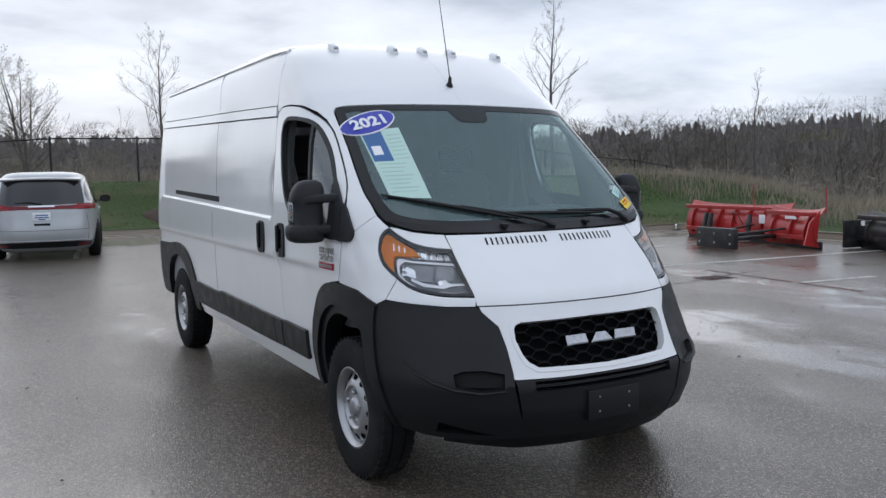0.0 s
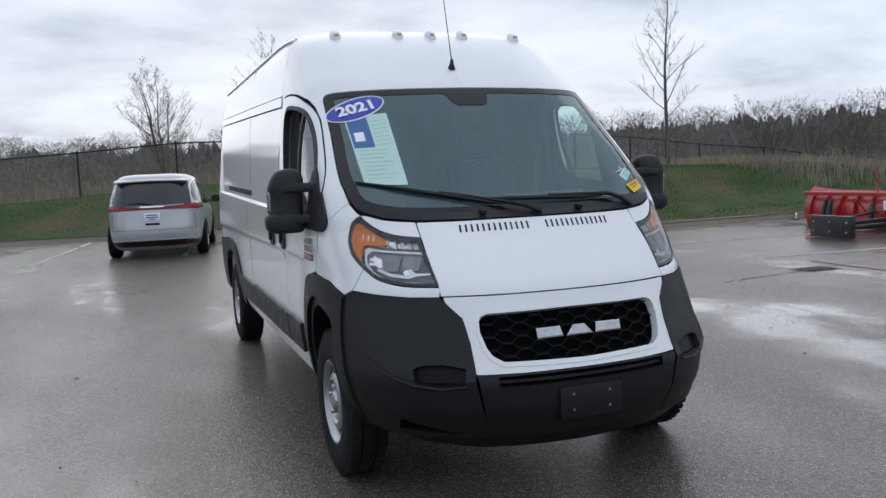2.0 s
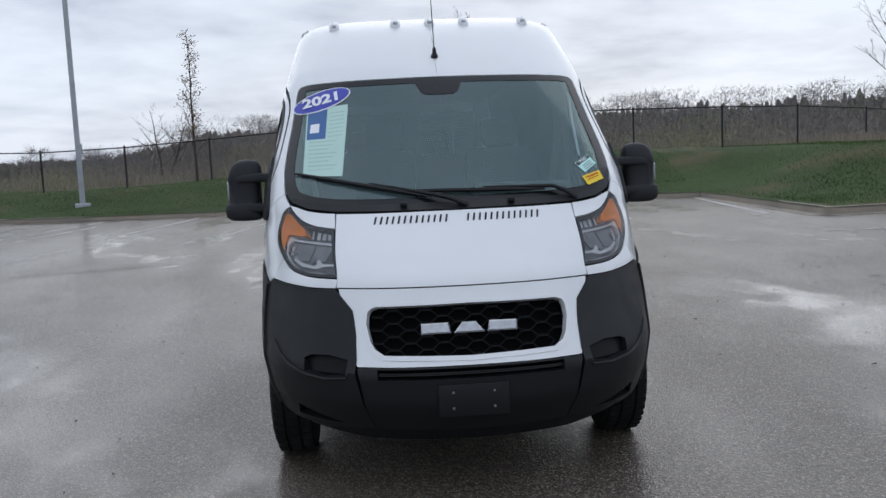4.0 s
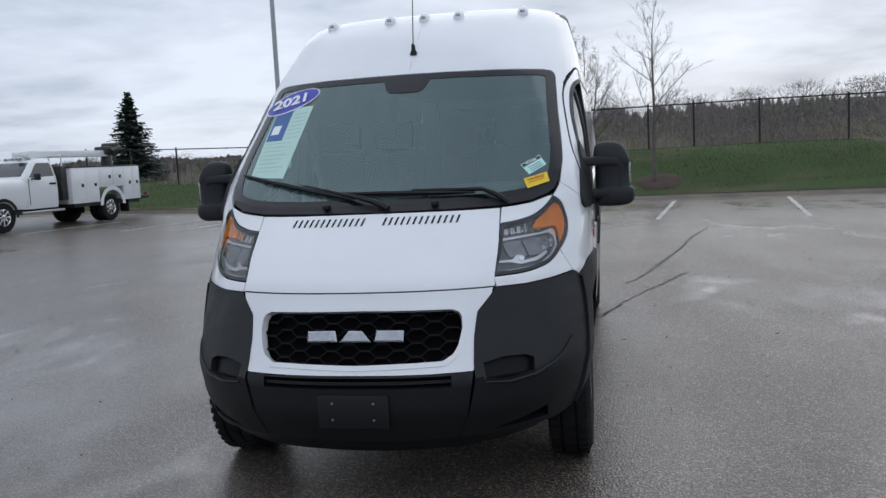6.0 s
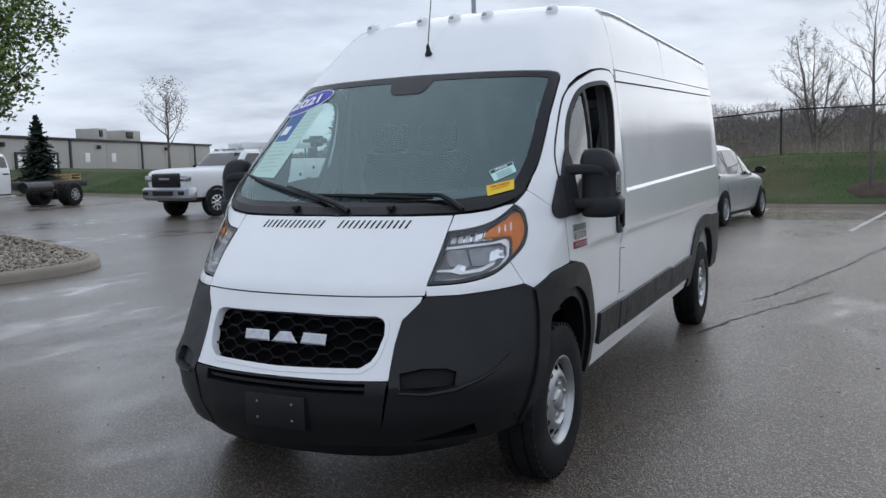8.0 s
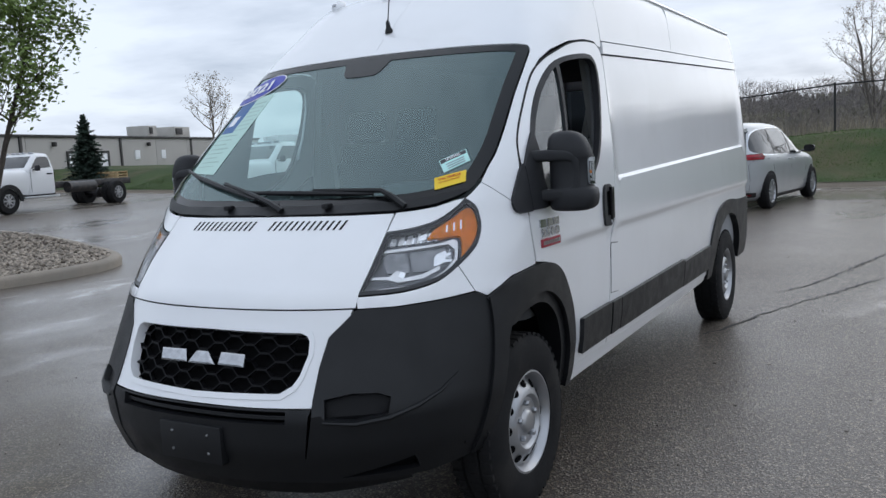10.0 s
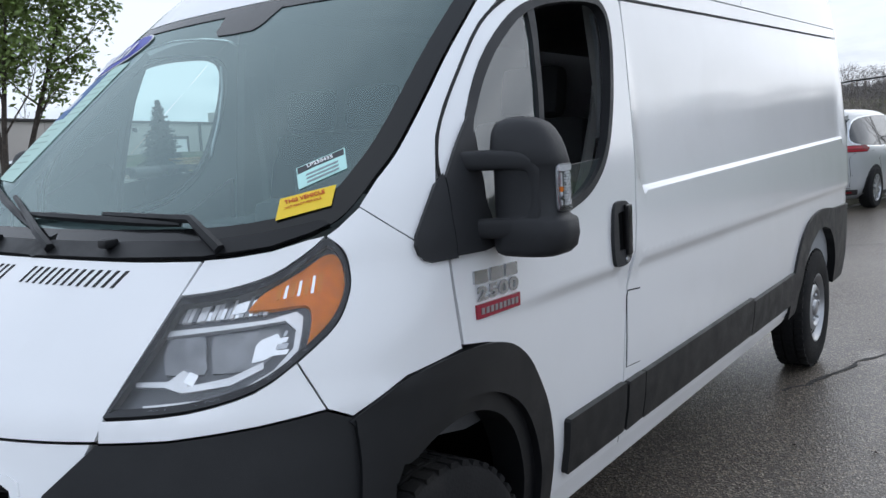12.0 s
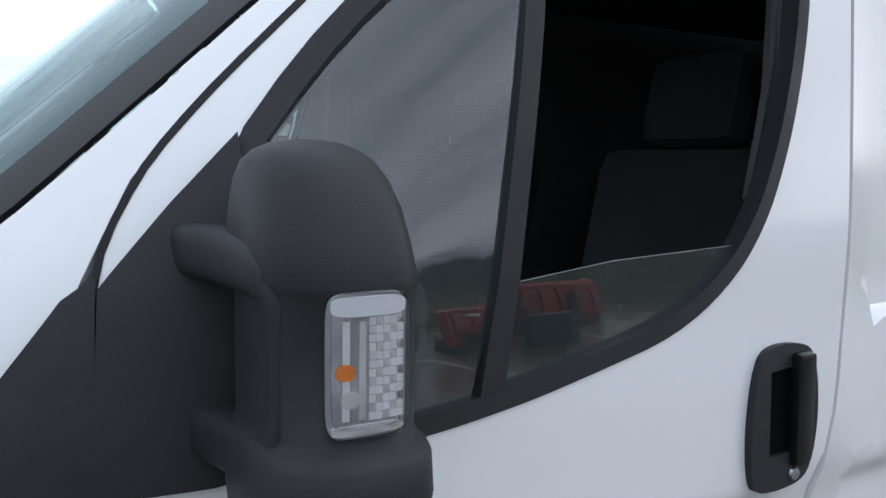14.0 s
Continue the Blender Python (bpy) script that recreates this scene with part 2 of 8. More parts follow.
def loft(bm, rings, caps=True):
    vs = [[bm.verts.new(p) for p in r] for r in rings]
    n = len(vs[0])
    for a, b in zip(vs, vs[1:]):
        for k in range(n):
            bm.faces.new((a[k], a[(k + 1) % n], b[(k + 1) % n], b[k]))
    if caps:
        bm.faces.new(vs[0])
        bm.faces.new(vs[-1])
    return bm


def oval(cx, cy, z, rx, ry, power=2.0, seg=24):
    out = []
    for k in range(seg):
        a = 2 * math.pi * k / seg
        c, s = math.cos(a), math.sin(a)
        out.append((cx + rx * math.copysign(abs(c) ** (2 / power), c), cy + ry * math.copysign(abs(s) ** (2 / power), s), z))
    return out


def prism(bm, poly, m, depth, bevel=0.0):
    """A flat outline in local x, y with thickness along local z."""
    b = bmesh.new()
    f = b.faces.new([b.verts.new((x, y, 0)) for x, y in poly])
    got = bmesh.ops.extrude_face_region(b, geom=[f])
    bmesh.ops.translate(b, verts=[v for v in got["geom"] if isinstance(v, bmesh.types.BMVert)], vec=(0, 0, depth))
    if bevel:
        bmesh.ops.bevel(b, geom=[e for e in b.edges if e.verts[0].co.z > depth / 2 and e.verts[1].co.z > depth / 2], offset=bevel, segments=1, affect="EDGES")
    b.transform(m)
    join(bm, b)
    return bm


def smooth_line(points, n=4):
    """A line drawn smoothly through its points."""
    out = []
    for i in range(len(points) - 1):
        p0, p1, p2, p3 = (Vector(points[min(len(points) - 1, max(0, i + k))]) for k in (-1, 0, 1, 2))
        for j in range(n):
            t = j / n
            q = 0.5 * (2 * p1 + (p2 - p0) * t + (2 * p0 - 5 * p1 + 4 * p2 - p3) * t * t + (3 * p1 - p0 - 3 * p2 + p3) * t ** 3)
            out.append(tuple(q))
    return out + [tuple(points[-1])]


def chaikin(poly, times, closed=True):
    for _ in range(times):
        out = []
        n = len(poly)
        for i in range(n if closed else n - 1):
            (ax, ay), (bx, by) = poly[i], poly[(i + 1) % n]
            out += [(0.75 * ax + 0.25 * bx, 0.75 * ay + 0.25 * by), (0.25 * ax + 0.75 * bx, 0.25 * ay + 0.75 * by)]
        poly = out if closed else [poly[0]] + out + [poly[-1]]
    return poly


def inside(poly, x, y):
    hit = False
    for (ax, ay), (bx, by) in zip(poly, poly[1:] + poly[:1]):
        if (ay > y) != (by > y) and x < (bx - ax) * (y - ay) / (by - ay) + ax:
            hit = not hit
    return hit


def resample(poly, step):
    out = []
    for (ax, ay), (bx, by) in zip(poly, poly[1:] + poly[:1]):
        n = max(1, int(math.hypot(bx - ax, by - ay) / step))
        out += [(ax + (bx - ax) * k / n, ay + (by - ay) * k / n) for k in range(n)]
    return out


def letters(text, size, depth, m, mat, name, parent, label="", bold=0.0):
    cu = bpy.data.curves.new(name, "FONT")
    cu.body, cu.size, cu.extrude, cu.align_x, cu.align_y, cu.offset = text, size, depth, "CENTER", "CENTER", bold
    tmp = bpy.data.objects.new(name, cu)
    scene.collection.objects.link(tmp)
    me = bpy.data.meshes.new_from_object(tmp.evaluated_get(bpy.context.evaluated_depsgraph_get()))
    bpy.data.objects.remove(tmp)
    bpy.data.curves.remove(cu)
    me.transform(m)
    me.materials.clear()
    me.materials.append(mat)
    ob = new(name, me)
    ob.parent = parent
    return tagged(ob, label)

# ---- the van: its skin as outlines at heights ----
# height, nose, half width, corner depth, corner sharpness, bow
LEVELS = [
    (0.18, 0.160, 0.870, 0.80, 2.6, 0.10), (0.26, 0.100, 0.905, 0.80, 2.6, 0.10), (0.34, 0.045, 0.934, 0.80, 2.7, 0.12),
    (0.46, 0.005, 0.966, 0.80, 2.75, 0.12), (0.60, 0.000, 0.988, 0.80, 2.8, 0.12)]
LEVELS += [
    (0.66, 0.035, 0.992, 0.80, 2.8, 0.12), (0.80, 0.105, 0.998, 0.80, 2.8, 0.13), (0.95, 0.170, 1.000, 0.80, 2.8, 0.15),
    (0.982, 0.178, 1.000, 0.80, 2.8, 0.15), (1.00, 0.200, 1.000, 0.80, 2.8, 0.15), (1.10, 0.310, 0.998, 0.78, 3.0, 0.12), (1.25, 0.492, 0.994, 0.73, 3.4, 0.10),
    (1.30, 0.565, 0.990, 0.75, 4.0, 0.08)]
LEVELS += [
    (1.42, 0.720, 0.983, 0.78, 4.8, 0.05), (1.60, 0.925, 0.965, 0.80, 5.0, 0.05), (1.80, 1.155, 0.943, 0.80, 5.0, 0.05),
    (1.95, 1.330, 0.924, 0.80, 5.0, 0.05), (2.05, 1.450, 0.909, 0.80, 5.0, 0.05), (2.20, 1.640, 0.886, 0.80, 4.5, 0.05)]
LEVELS += [(2.30, 1.775, 0.866, 0.80, 4.5, 0.04), (2.37, 1.900, 0.846, 0.80, 4.5, 0.04), (2.41, 2.030, 0.820, 0.80, 4.2, 0.04)]
LEVELS = np.array(LEVELS)
TAIL = 5.86
_plans = {}


def plan(z):
    """The van's half outline at a height, from the middle of its nose round the corner to the tail."""
    key = round(z * 250)
    if key not in _plans:
        nose, wide, deep, sharp, bow = (float(np.interp(key / 250, LEVELS[:, 0], LEVELS[:, k])) for k in range(1, 6))
        q = np.r_[np.linspace(0, 0.7, 30), 1 - 0.3 * np.linspace(1, 0, 60)[1:] ** 2.2]
        y = nose + bow * (wide * q) ** 2 + deep * (1 - (1 - q ** sharp) ** (1 / sharp))
        _plans[key] = (np.r_[wide * q, wide, wide - 0.008, wide - 0.03, wide - 0.09], np.r_[y, TAIL - 0.12, TAIL - 0.06, TAIL - 0.02, TAIL])
    return _plans[key]


def step(v, lo, hi):
    v = min(1, max(0, (v - lo) / (hi - lo)))
    return v * v * (3 - 2 * v)


def relief(y, z):
    """Pressings of the side: the recessed cargo panel over its ledge, and the crease along door and flank."""
    d = 0.0
    ledge = 1.321 + 0.0265 * (y - 2.13)
    d -= 0.024 * step(y, 2.12, 2.16) * (1 - step(y, 5.60, 5.66)) * step(z, ledge - 0.008, ledge + 0.008) * (1 - step(z, 1.42, 1.93))
    if y > 1.05:
        d += 0.020 * step(y, 1.05, 1.6) * (step(z, 1.055, 1.092) - 1)
    return d


def at_skin(kind, a, z):
    lo = math.floor(z * 250) / 250
    out = []
    for h in (lo, lo + 0.004):
        x, y = plan(h)
        k = x if kind == "x" else y if kind == "y" else x + y
        i = min(len(k) - 1, max(1, int(np.searchsorted(k if kind != "x" else k[:90], a))))
        f = (a - k[i - 1]) / (k[i] - k[i - 1] + 1e-12)
        f = min(1.0, max(0.0, f)) if i >= 1 else 0.0
        out.append((x[i - 1] + f * (x[i] - x[i - 1]), y[i - 1] + f * (y[i] - y[i - 1])))
    f = (z - lo) / 0.004
    return Vector((out[0][0] * (1 - f) + out[1][0] * f, out[0][1] * (1 - f) + out[1][1] * f, z))


def on_body(kind, a, z, off=0.0):
    """A place on the skin: kind says whether a is x, y or x + y; off lifts it along the normal."""
    d = 0.012
    p = at_skin(kind, a, z)
    lo = at_skin(kind, max(a - d, 0.0) if kind == "x" else a - d, z)
    u, v = at_skin(kind, a + d, z) - lo, at_skin(kind, a, z + d) - at_skin(kind, a, z - d)
    n = u.cross(v)
    n = n.normalized() if n.length > 1e-9 else Vector((0, -1, 0))
    return p + (off + (relief(p.y, z) if p.y > 1.05 and z < 1.97 else 0.0)) * n, n


def panel(bm, kind, outline, off=0.0, thick=0.012, grid=0.05, side=1, both=False, holes=(), smooth=0, lines=()):
    """A body panel: an outline on the skin, with rolled edges. side -1 is the mirror side; both: the two halves in one."""
    outline = resample(chaikin(list(outline), smooth), grid)
    holes = [resample(list(h), grid) for h in holes]
    if both:
        outline = [(max(a, 0.0) if kind == "x" else a, z) for a, z in outline]
    pts, edges = [], []
    for loop in [outline, *holes]:
        n0 = len(pts)
        pts += loop
        edges += [(n0 + i, n0 + (i + 1) % len(loop)) for i in range(len(loop))]
    rim = len(pts)
    a0, a1 = min(p[0] for p in outline), max(p[0] for p in outline)
    z0, z1 = min(p[1] for p in outline), max(p[1] for p in outline)
    na, nz = int((a1 - a0) / grid), int((z1 - z0) / grid)
    bound = np.array(pts)
    for i in range(1, na + 1):
        for k in range(1, nz + 1):
            q = (a0 + (a1 - a0) * i / (na + 1), z0 + (z1 - z0) * k / (nz + 1))
            if inside(outline, *q) and not any(inside(h, *q) for h in holes) and np.min(np.hypot(bound[:, 0] - q[0], bound[:, 1] - q[1])) > grid * 0.45:
                pts.append(q)
    for line in lines:
        pts = pts[:rim] + [q for q in pts[rim:] if abs(q[1] - np.interp(q[0], [p[0] for p in line], [p[1] for p in line])) > 0.012 or not line[0][0] <= q[0] <= line[-1][0]]
    for line in lines:
        span = np.arange(line[0][0], line[-1][0], grid)
        pts += [(float(a), float(np.interp(a, [p[0] for p in line], [p[1] for p in line]))) for a in span]
    from mathutils.geometry import delaunay_2d_cdt
    flat, _, tris, _, _, _ = delaunay_2d_cdt([Vector(p) for p in pts], edges, [], 0, 1e-6)
    tris = [t for t in tris if inside(outline, *(sum(flat[i][k] for i in t) / 3 for k in (0, 1))) and not any(inside(h, *(sum(flat[i][k] for i in t) / 3 for k in (0, 1))) for h in holes)]
    top = [on_body(kind, p[0], p[1], off) for p in flat]
    for s in ((1, -1) if both else (side,)):
        flip = Vector((s, 1, 1))
        vs = [bm.verts.new(p * flip) for p, _ in top]
        count = {}
        for t in tris:
            bm.faces.new([vs[i] for i in t])
            for i, k in ((t[0], t[1]), (t[1], t[2]), (t[2], t[0])):
                count[(min(i, k), max(i, k))] = count.get((min(i, k), max(i, k)), 0) + 1
        if thick:
            low = {}
            for (i, k), n in count.items():
                if n == 1 and not (both and top[i][0].x < 1e-4 and top[k][0].x < 1e-4):
                    for j in (i, k):
                        if j not in low:
                            low[j] = bm.verts.new((top[j][0] - thick * top[j][1]) * flip)
                    bm.faces.new((vs[i], vs[k], low[k], low[i]))
    return bm


def skin_part(name, mat, parent, label="", angle=30, **k):
    bm = bmesh.new()
    panel(bm, **k)
    return part(name, bm, mat, parent, label, angle)


van = thing("cargo_van", "white high-roof cargo van with black bumpers parked on wet asphalt", "van")

DOOR = [(1.00, 1.035), (0.99, 1.16), (0.99, 1.24), (1.01, 1.42), (1.05, 1.51), (1.11, 1.585), (1.21, 1.685), (1.35, 1.815), (1.46, 1.888), (1.57, 1.935),
        (1.73, 1.985), (1.90, 2.005), (2.03, 2.005), (2.09, 1.98), (2.11, 1.93), (2.105, 1.80), (2.08, 1.48), (2.04, 1.18), (1.99, 1.01), (1.965, 0.83), (1.955, 0.66), (1.955, 0.47),
        (1.44, 0.47), (1.45, 0.56), (1.43, 0.71), (1.34, 0.88), (1.21, 0.99), (1.10, 1.02)]
WINDOW = [(1.10, 1.50), (1.26, 1.70), (1.44, 1.845), (1.56, 1.90), (1.70, 1.925), (1.86, 1.94), (1.95, 1.935), (2.0, 1.89), (2.0, 1.80), (1.97, 1.67), (1.925, 1.55),
          (1.875, 1.46), (1.80, 1.385), (1.70, 1.33), (1.57, 1.30), (1.45, 1.275), (1.30, 1.255), (1.10, 1.25)]
WINDOW = chaikin(WINDOW, 2)
DOOR = DOOR[:2] + smooth_line(DOOR[2:14], 3) + DOOR[14:]


def inset(poly, d):
    """The outline moved inwards by d."""
    n, out = len(poly), []
    area = sum(a[0] * b[1] - b[0] * a[1] for a, b in zip(poly, poly[1:] + poly[:1]))
    s = 1 if area > 0 else -1
    for i in range(n):
        a, b, c = Vector(poly[i - 1]), Vector(poly[i]), Vector(poly[(i + 1) % n])
        u, v = (b - a).normalized(), (c - b).normalized()
        n1, n2 = Vector((-u.y, u.x)) * s, Vector((-v.y, v.x)) * s
        m = (n1 + n2)
        m = m / max(0.5, m.dot(n1))
        out.append((b.x + m.x * d, b.y + m.y * d))
    return out


# ---- front panels ----
skin_part("hood", white_paint, van, kind="c", both=True, grid=0.035, outline=[
    (0.170, 0.957), (0.30, 0.957), (0.50, 0.957), (0.70, 0.957), (0.872, 0.957), (0.905, 1.01), (1.10, 1.205), (1.17, 1.275),
    (0.95, 1.272), (0.75, 1.272), (0.60, 1.272), (0.505, 1.272), (0.447, 1.23), (0.356, 1.15), (0.295, 1.10), (0.198, 1.0)])
GRILLE = [(0.0, 0.892), (0.415, 0.887), (0.445, 0.876), (0.460, 0.852), (0.466, 0.80), (0.450, 0.725), (0.432, 0.690), (0.385, 0.660), (0.0, 0.648)]
skin_part("nose_panel", white_paint, van, kind="x", both=True, grid=0.03, thick=0.03, outline=[
    (0.0, 0.951), (0.30, 0.951), (0.574, 0.951), (0.555, 0.86), (0.525, 0.74), (0.503, 0.63), (0.30, 0.628), (0.0, 0.628)], holes=[[(a if a else -0.01, z) for a, z in GRILLE]])
ring = inset(GRILLE, -0.004)
ring_in = [(-0.01, 0.880), (0.408, 0.875), (0.436, 0.864), (0.448, 0.846), (0.453, 0.80), (0.438, 0.732), (0.420, 0.700), (0.378, 0.674), (-0.01, 0.664)]
skin_part("grille_surround", white_paint, van, "raised white grille surround", kind="x", both=True, grid=0.02, off=0.004, thick=0.04,
          outline=[(0.0, 0.896), (0.418, 0.891), (0.450, 0.879), (0.465, 0.854), (0.470, 0.80), (0.454, 0.722), (0.436, 0.686), (0.388, 0.655), (0.0, 0.644)], holes=[ring_in])
skin_part("grille_backing", void_shade, van, kind="x", both=True, grid=0.05, off=-0.055, thick=0.0, outline=[(0.0, 0.90), (0.48, 0.89), (0.48, 0.70), (0.40, 0.64), (0.0, 0.64)])


def bar_on_skin(bm, a, b, wide, off, side=1, deep=0.02):
    """A straight bar between two (x, z) places of the front."""
    p, n = on_body("x", abs(a[0]), a[1], off)
    q, _ = on_body("x", abs(b[0]), b[1], off)
    p.x, q.x = math.copysign(p.x, a[0]) if a[0] else 0.0, math.copysign(q.x, b[0]) if b[0] else 0.0
    d = (q - p).normalized()
    up = d.cross(Vector((0, -1, 0.25))).normalized() * wide / 2
    back = Vector((0, deep, 0))
    loft(bm, [[p + up, p - up, p - up + back, p + up + back], [q + up, q - up, q - up + back, q + up + back]])


mesh_bm = bmesh.new()
for row in range(9):
    for col in range(-7, 8):
        z0 = 0.660 + row * 0.027
        x0, step_x = col * 0.150 + (row % 2) * 0.075, 0.150
        wave = [(x0 + step_x * f, z0 + dz) for f, dz in ((0.0, 0.0), (0.10, 0.0118), (0.40, 0.0118), (0.5, 0.0), (0.60, -0.0118), (0.90, -0.0118), (1.0, 0.0))]
        outline = [(-0.5, 0.88), (0.43, 0.88), (0.455, 0.80), (0.44, 0.73), (0.385, 0.66), (-0.5, 0.655)]
        for p, q in zip(wave, wave[1:]):
            if inside(outline, abs(p[0]), p[1]) and inside(outline, abs(q[0]), q[1]):
                bar_on_skin(mesh_bm, p, q, 0.0042, -0.024)
part("grille_mesh", mesh_bm, grille_black, van, "black honeycomb grille mesh", angle=20)
# emblem: three plain bright blocks
for cx, shape in ((-0.147, [(-0.066, -0.024), (0.066, -0.024), (0.056, 0.024), (-0.066, 0.024)]),
                  (0.0, [(-0.070, -0.024), (0.070, -0.024), (0.030, 0.024), (-0.030, 0.024)]),
                  (0.147, [(-0.066, -0.024), (0.066, -0.024), (0.066, 0.024), (-0.056, 0.024)])):
    p, n = on_body("x", abs(cx), 0.778, 0.002)
    p.x = cx
    part("emblem_block", prism(bmesh.new(), shape, Matrix.Translation(p) @ Euler((radians(72), 0, radians(-cx * 14))).to_matrix().to_4x4(), 0.014, 0.006), emblem_chrome, van, "chrome emblem block")

skin_part("lower_bumper", black_plastic, van, kind="x", both=True, grid=0.035, thick=0.03,
          outline=[(0.0, 0.624), (0.25, 0.624), (0.503, 0.624), (0.50, 0.60), (0.455, 0.345), (0.30, 0.335), (0.0, 0.33)],
          holes=[[(-0.01, 0.618), (0.415, 0.618), (0.415, 0.572), (-0.01, 0.572)]])
skin_part("intake_slot", void_shade, van, kind="x", both=True, off=-0.05, thick=0.0, outline=[(0.0, 0.64), (0.44, 0.64), (0.44, 0.555), (0.0, 0.555)])
slot = bmesh.new()
for z in (0.588, 0.603):
    for k in range(-8, 8):
        bar_on_skin(slot, (k * 0.052, z), (k * 0.052 + 0.052, z), 0.005, -0.02)
part("intake_slat", slot, black_plastic, van, angle=20)
plate = bmesh.new()
p, n = on_body("x", 0.0, 0.475, 0.006)
block(plate, -0.155, 0.155, p.y - 0.008, p.y + 0.05, 0.405, 0.55, 0.006)
part("plate_bracket", plate, black_plastic, van, "empty black number plate bracket")
for x in (-0.09, 0.09):
    for z in (0.445, 0.515):
        part("bracket_screw", lathe(bmesh.new(), [(0.0, 0.004), (0.005, 0.003), (0.006, 0.0)], pose(x, p.y - 0.008, z, 0, 0, -90), 8), dull_chrome, van)
skin_part("bumper_lip", black_plastic, van, kind="x", both=True, grid=0.05, thick=0.03, off=-0.02,
          outline=[(0.0, 0.335), (0.30, 0.34), (0.46, 0.35), (0.75, 0.36), (0.75, 0.30), (0.45, 0.262), (0.0, 0.255)])

for side in (1, -1):
    bumper = skin_part("bumper_corner", black_plastic, van, "textured black plastic bumper corner", kind="c", side=side, grid=0.035, thick=0.03, off=0.004, outline=[
        (0.878, 0.949), (1.08, 0.949), (1.32, 0.959), (1.52, 0.971), (1.595, 0.947), (1.640, 0.932), (1.688, 0.865), (1.702, 0.80), (1.667, 0.66), (1.60, 0.50), (1.52, 0.385), (1.41, 0.365),
        (1.20, 0.345), (0.99, 0.34), (0.533, 0.345), (0.563, 0.47), (0.593, 0.60), (0.608, 0.65), (0.662, 0.76), (0.726, 0.86)],
        holes=[[(0.655, 0.590), (0.665, 0.655), (0.80, 0.672), (0.93, 0.668), (0.99, 0.652), (0.965, 0.600), (0.80, 0.580)], [(0.72, 0.362), (1.13, 0.37), (1.10, 0.425), (0.95, 0.40)]])
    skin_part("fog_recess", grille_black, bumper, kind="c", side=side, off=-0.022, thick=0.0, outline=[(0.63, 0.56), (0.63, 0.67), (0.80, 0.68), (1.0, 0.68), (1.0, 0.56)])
    skin_part("lower_recess", void_shade, bumper, kind="c", side=side, off=-0.03, thick=0.0, outline=[(0.68, 0.345), (1.16, 0.35), (1.16, 0.445), (0.68, 0.43)])
    skin_part("bumper_backing", void_shade, bumper, kind="c", side=side, off=-0.03, thick=0.0, outline=[(0.47, 0.345), (1.40, 0.37), (1.45, 0.57), (0.54, 0.57)])
    edge = smooth_line([(1.655, 0.925), (1.694, 0.865), (1.706, 0.80), (1.690, 0.72), (1.667, 0.65), (1.60, 0.50), (1.522, 0.388)], 3)
    skin_part("bumper_flare", black_plastic, bumper, "raised arch flare on the bumper edge", kind="c", side=side, grid=0.02, off=0.016, thick=0.02, outline=edge + smooth_line([(1.43, 0.372), (1.505, 0.50), (1.565, 0.65), (1.586, 0.72), (1.600, 0.80), (1.605, 0.865), (1.598, 0.942)], 3))
    lipbar = bmesh.new()
    tube(lipbar, [on_body("c", c, z, 0.008)[0] * Vector((side, 1, 1)) for c, z in ((0.645, 0.582), (0.80, 0.572), (0.97, 0.586), (1.12, 0.612), (1.25, 0.648), (1.36, 0.70))], [0.005, 0.008, 0.009, 0.008, 0.006, 0.002], 6)
    part("bumper_ridge", lipbar, black_plastic, bumper)
    # wing between hood, lamp and door
    skin_part("front_wing", white_paint, van, kind="c", side=side, grid=0.035, outline=[
        (0.884, 0.954), (1.08, 0.954), (1.32, 0.964), (1.52, 0.976)] + smooth_line([(1.445, 1.071), (1.32, 1.024), (1.13, 0.998), (0.885, 0.992)], 3))
    skin_part("fender", white_paint, van, kind="c", side=side, grid=0.03, outline=[
        (1.527, 0.976), (1.60, 0.951), (1.78, 1.006), (1.985, 1.028), (1.965, 1.16), (1.955, 1.25), (1.952, 1.28), (1.845, 1.29), (1.672, 1.375), (1.60, 1.335),
        ] + smooth_line([(1.563, 1.319), (1.610, 1.29), (1.626, 1.25), (1.620, 1.20), (1.57, 1.136), (1.4505, 1.073)], 4))
    skin_part("cowl_wing", white_paint, van, kind="c", side=side, grid=0.03, outline=[
        ] + smooth_line([(1.112, 1.211), (1.25, 1.222), (1.39, 1.247), (1.50, 1.29), (1.556, 1.319)], 3) + [(1.50, 1.312), (1.39, 1.292), (1.28, 1.282), (1.182, 1.277)])
    # headlight
    LAMP = [(0.895, 0.998), (1.00, 1.10)] + smooth_line([(1.112, 1.206), (1.25, 1.217), (1.39, 1.242), (1.50, 1.285), (1.56, 1.313), (1.605, 1.285), (1.62, 1.25), (1.615, 1.20), (1.565, 1.14),
            (1.45, 1.078), (1.32, 1.03), (1.13, 1.004), (0.895, 0.998)], 4)[:-1]
    lamp = skin_part("headlight", lamp_inner, van, "clear headlight with amber corner", kind="c", side=side, off=-0.028, thick=0.0, grid=0.03, outline=inset(LAMP, -0.005))
    K = dict(kind="c", side=side, grid=0.02)
    skin_part("bezel", lamp_dark, lamp, off=0.001, thick=0.02, outline=LAMP, holes=[inset(LAMP, 0.013)], kind="c", side=side, grid=0.012)
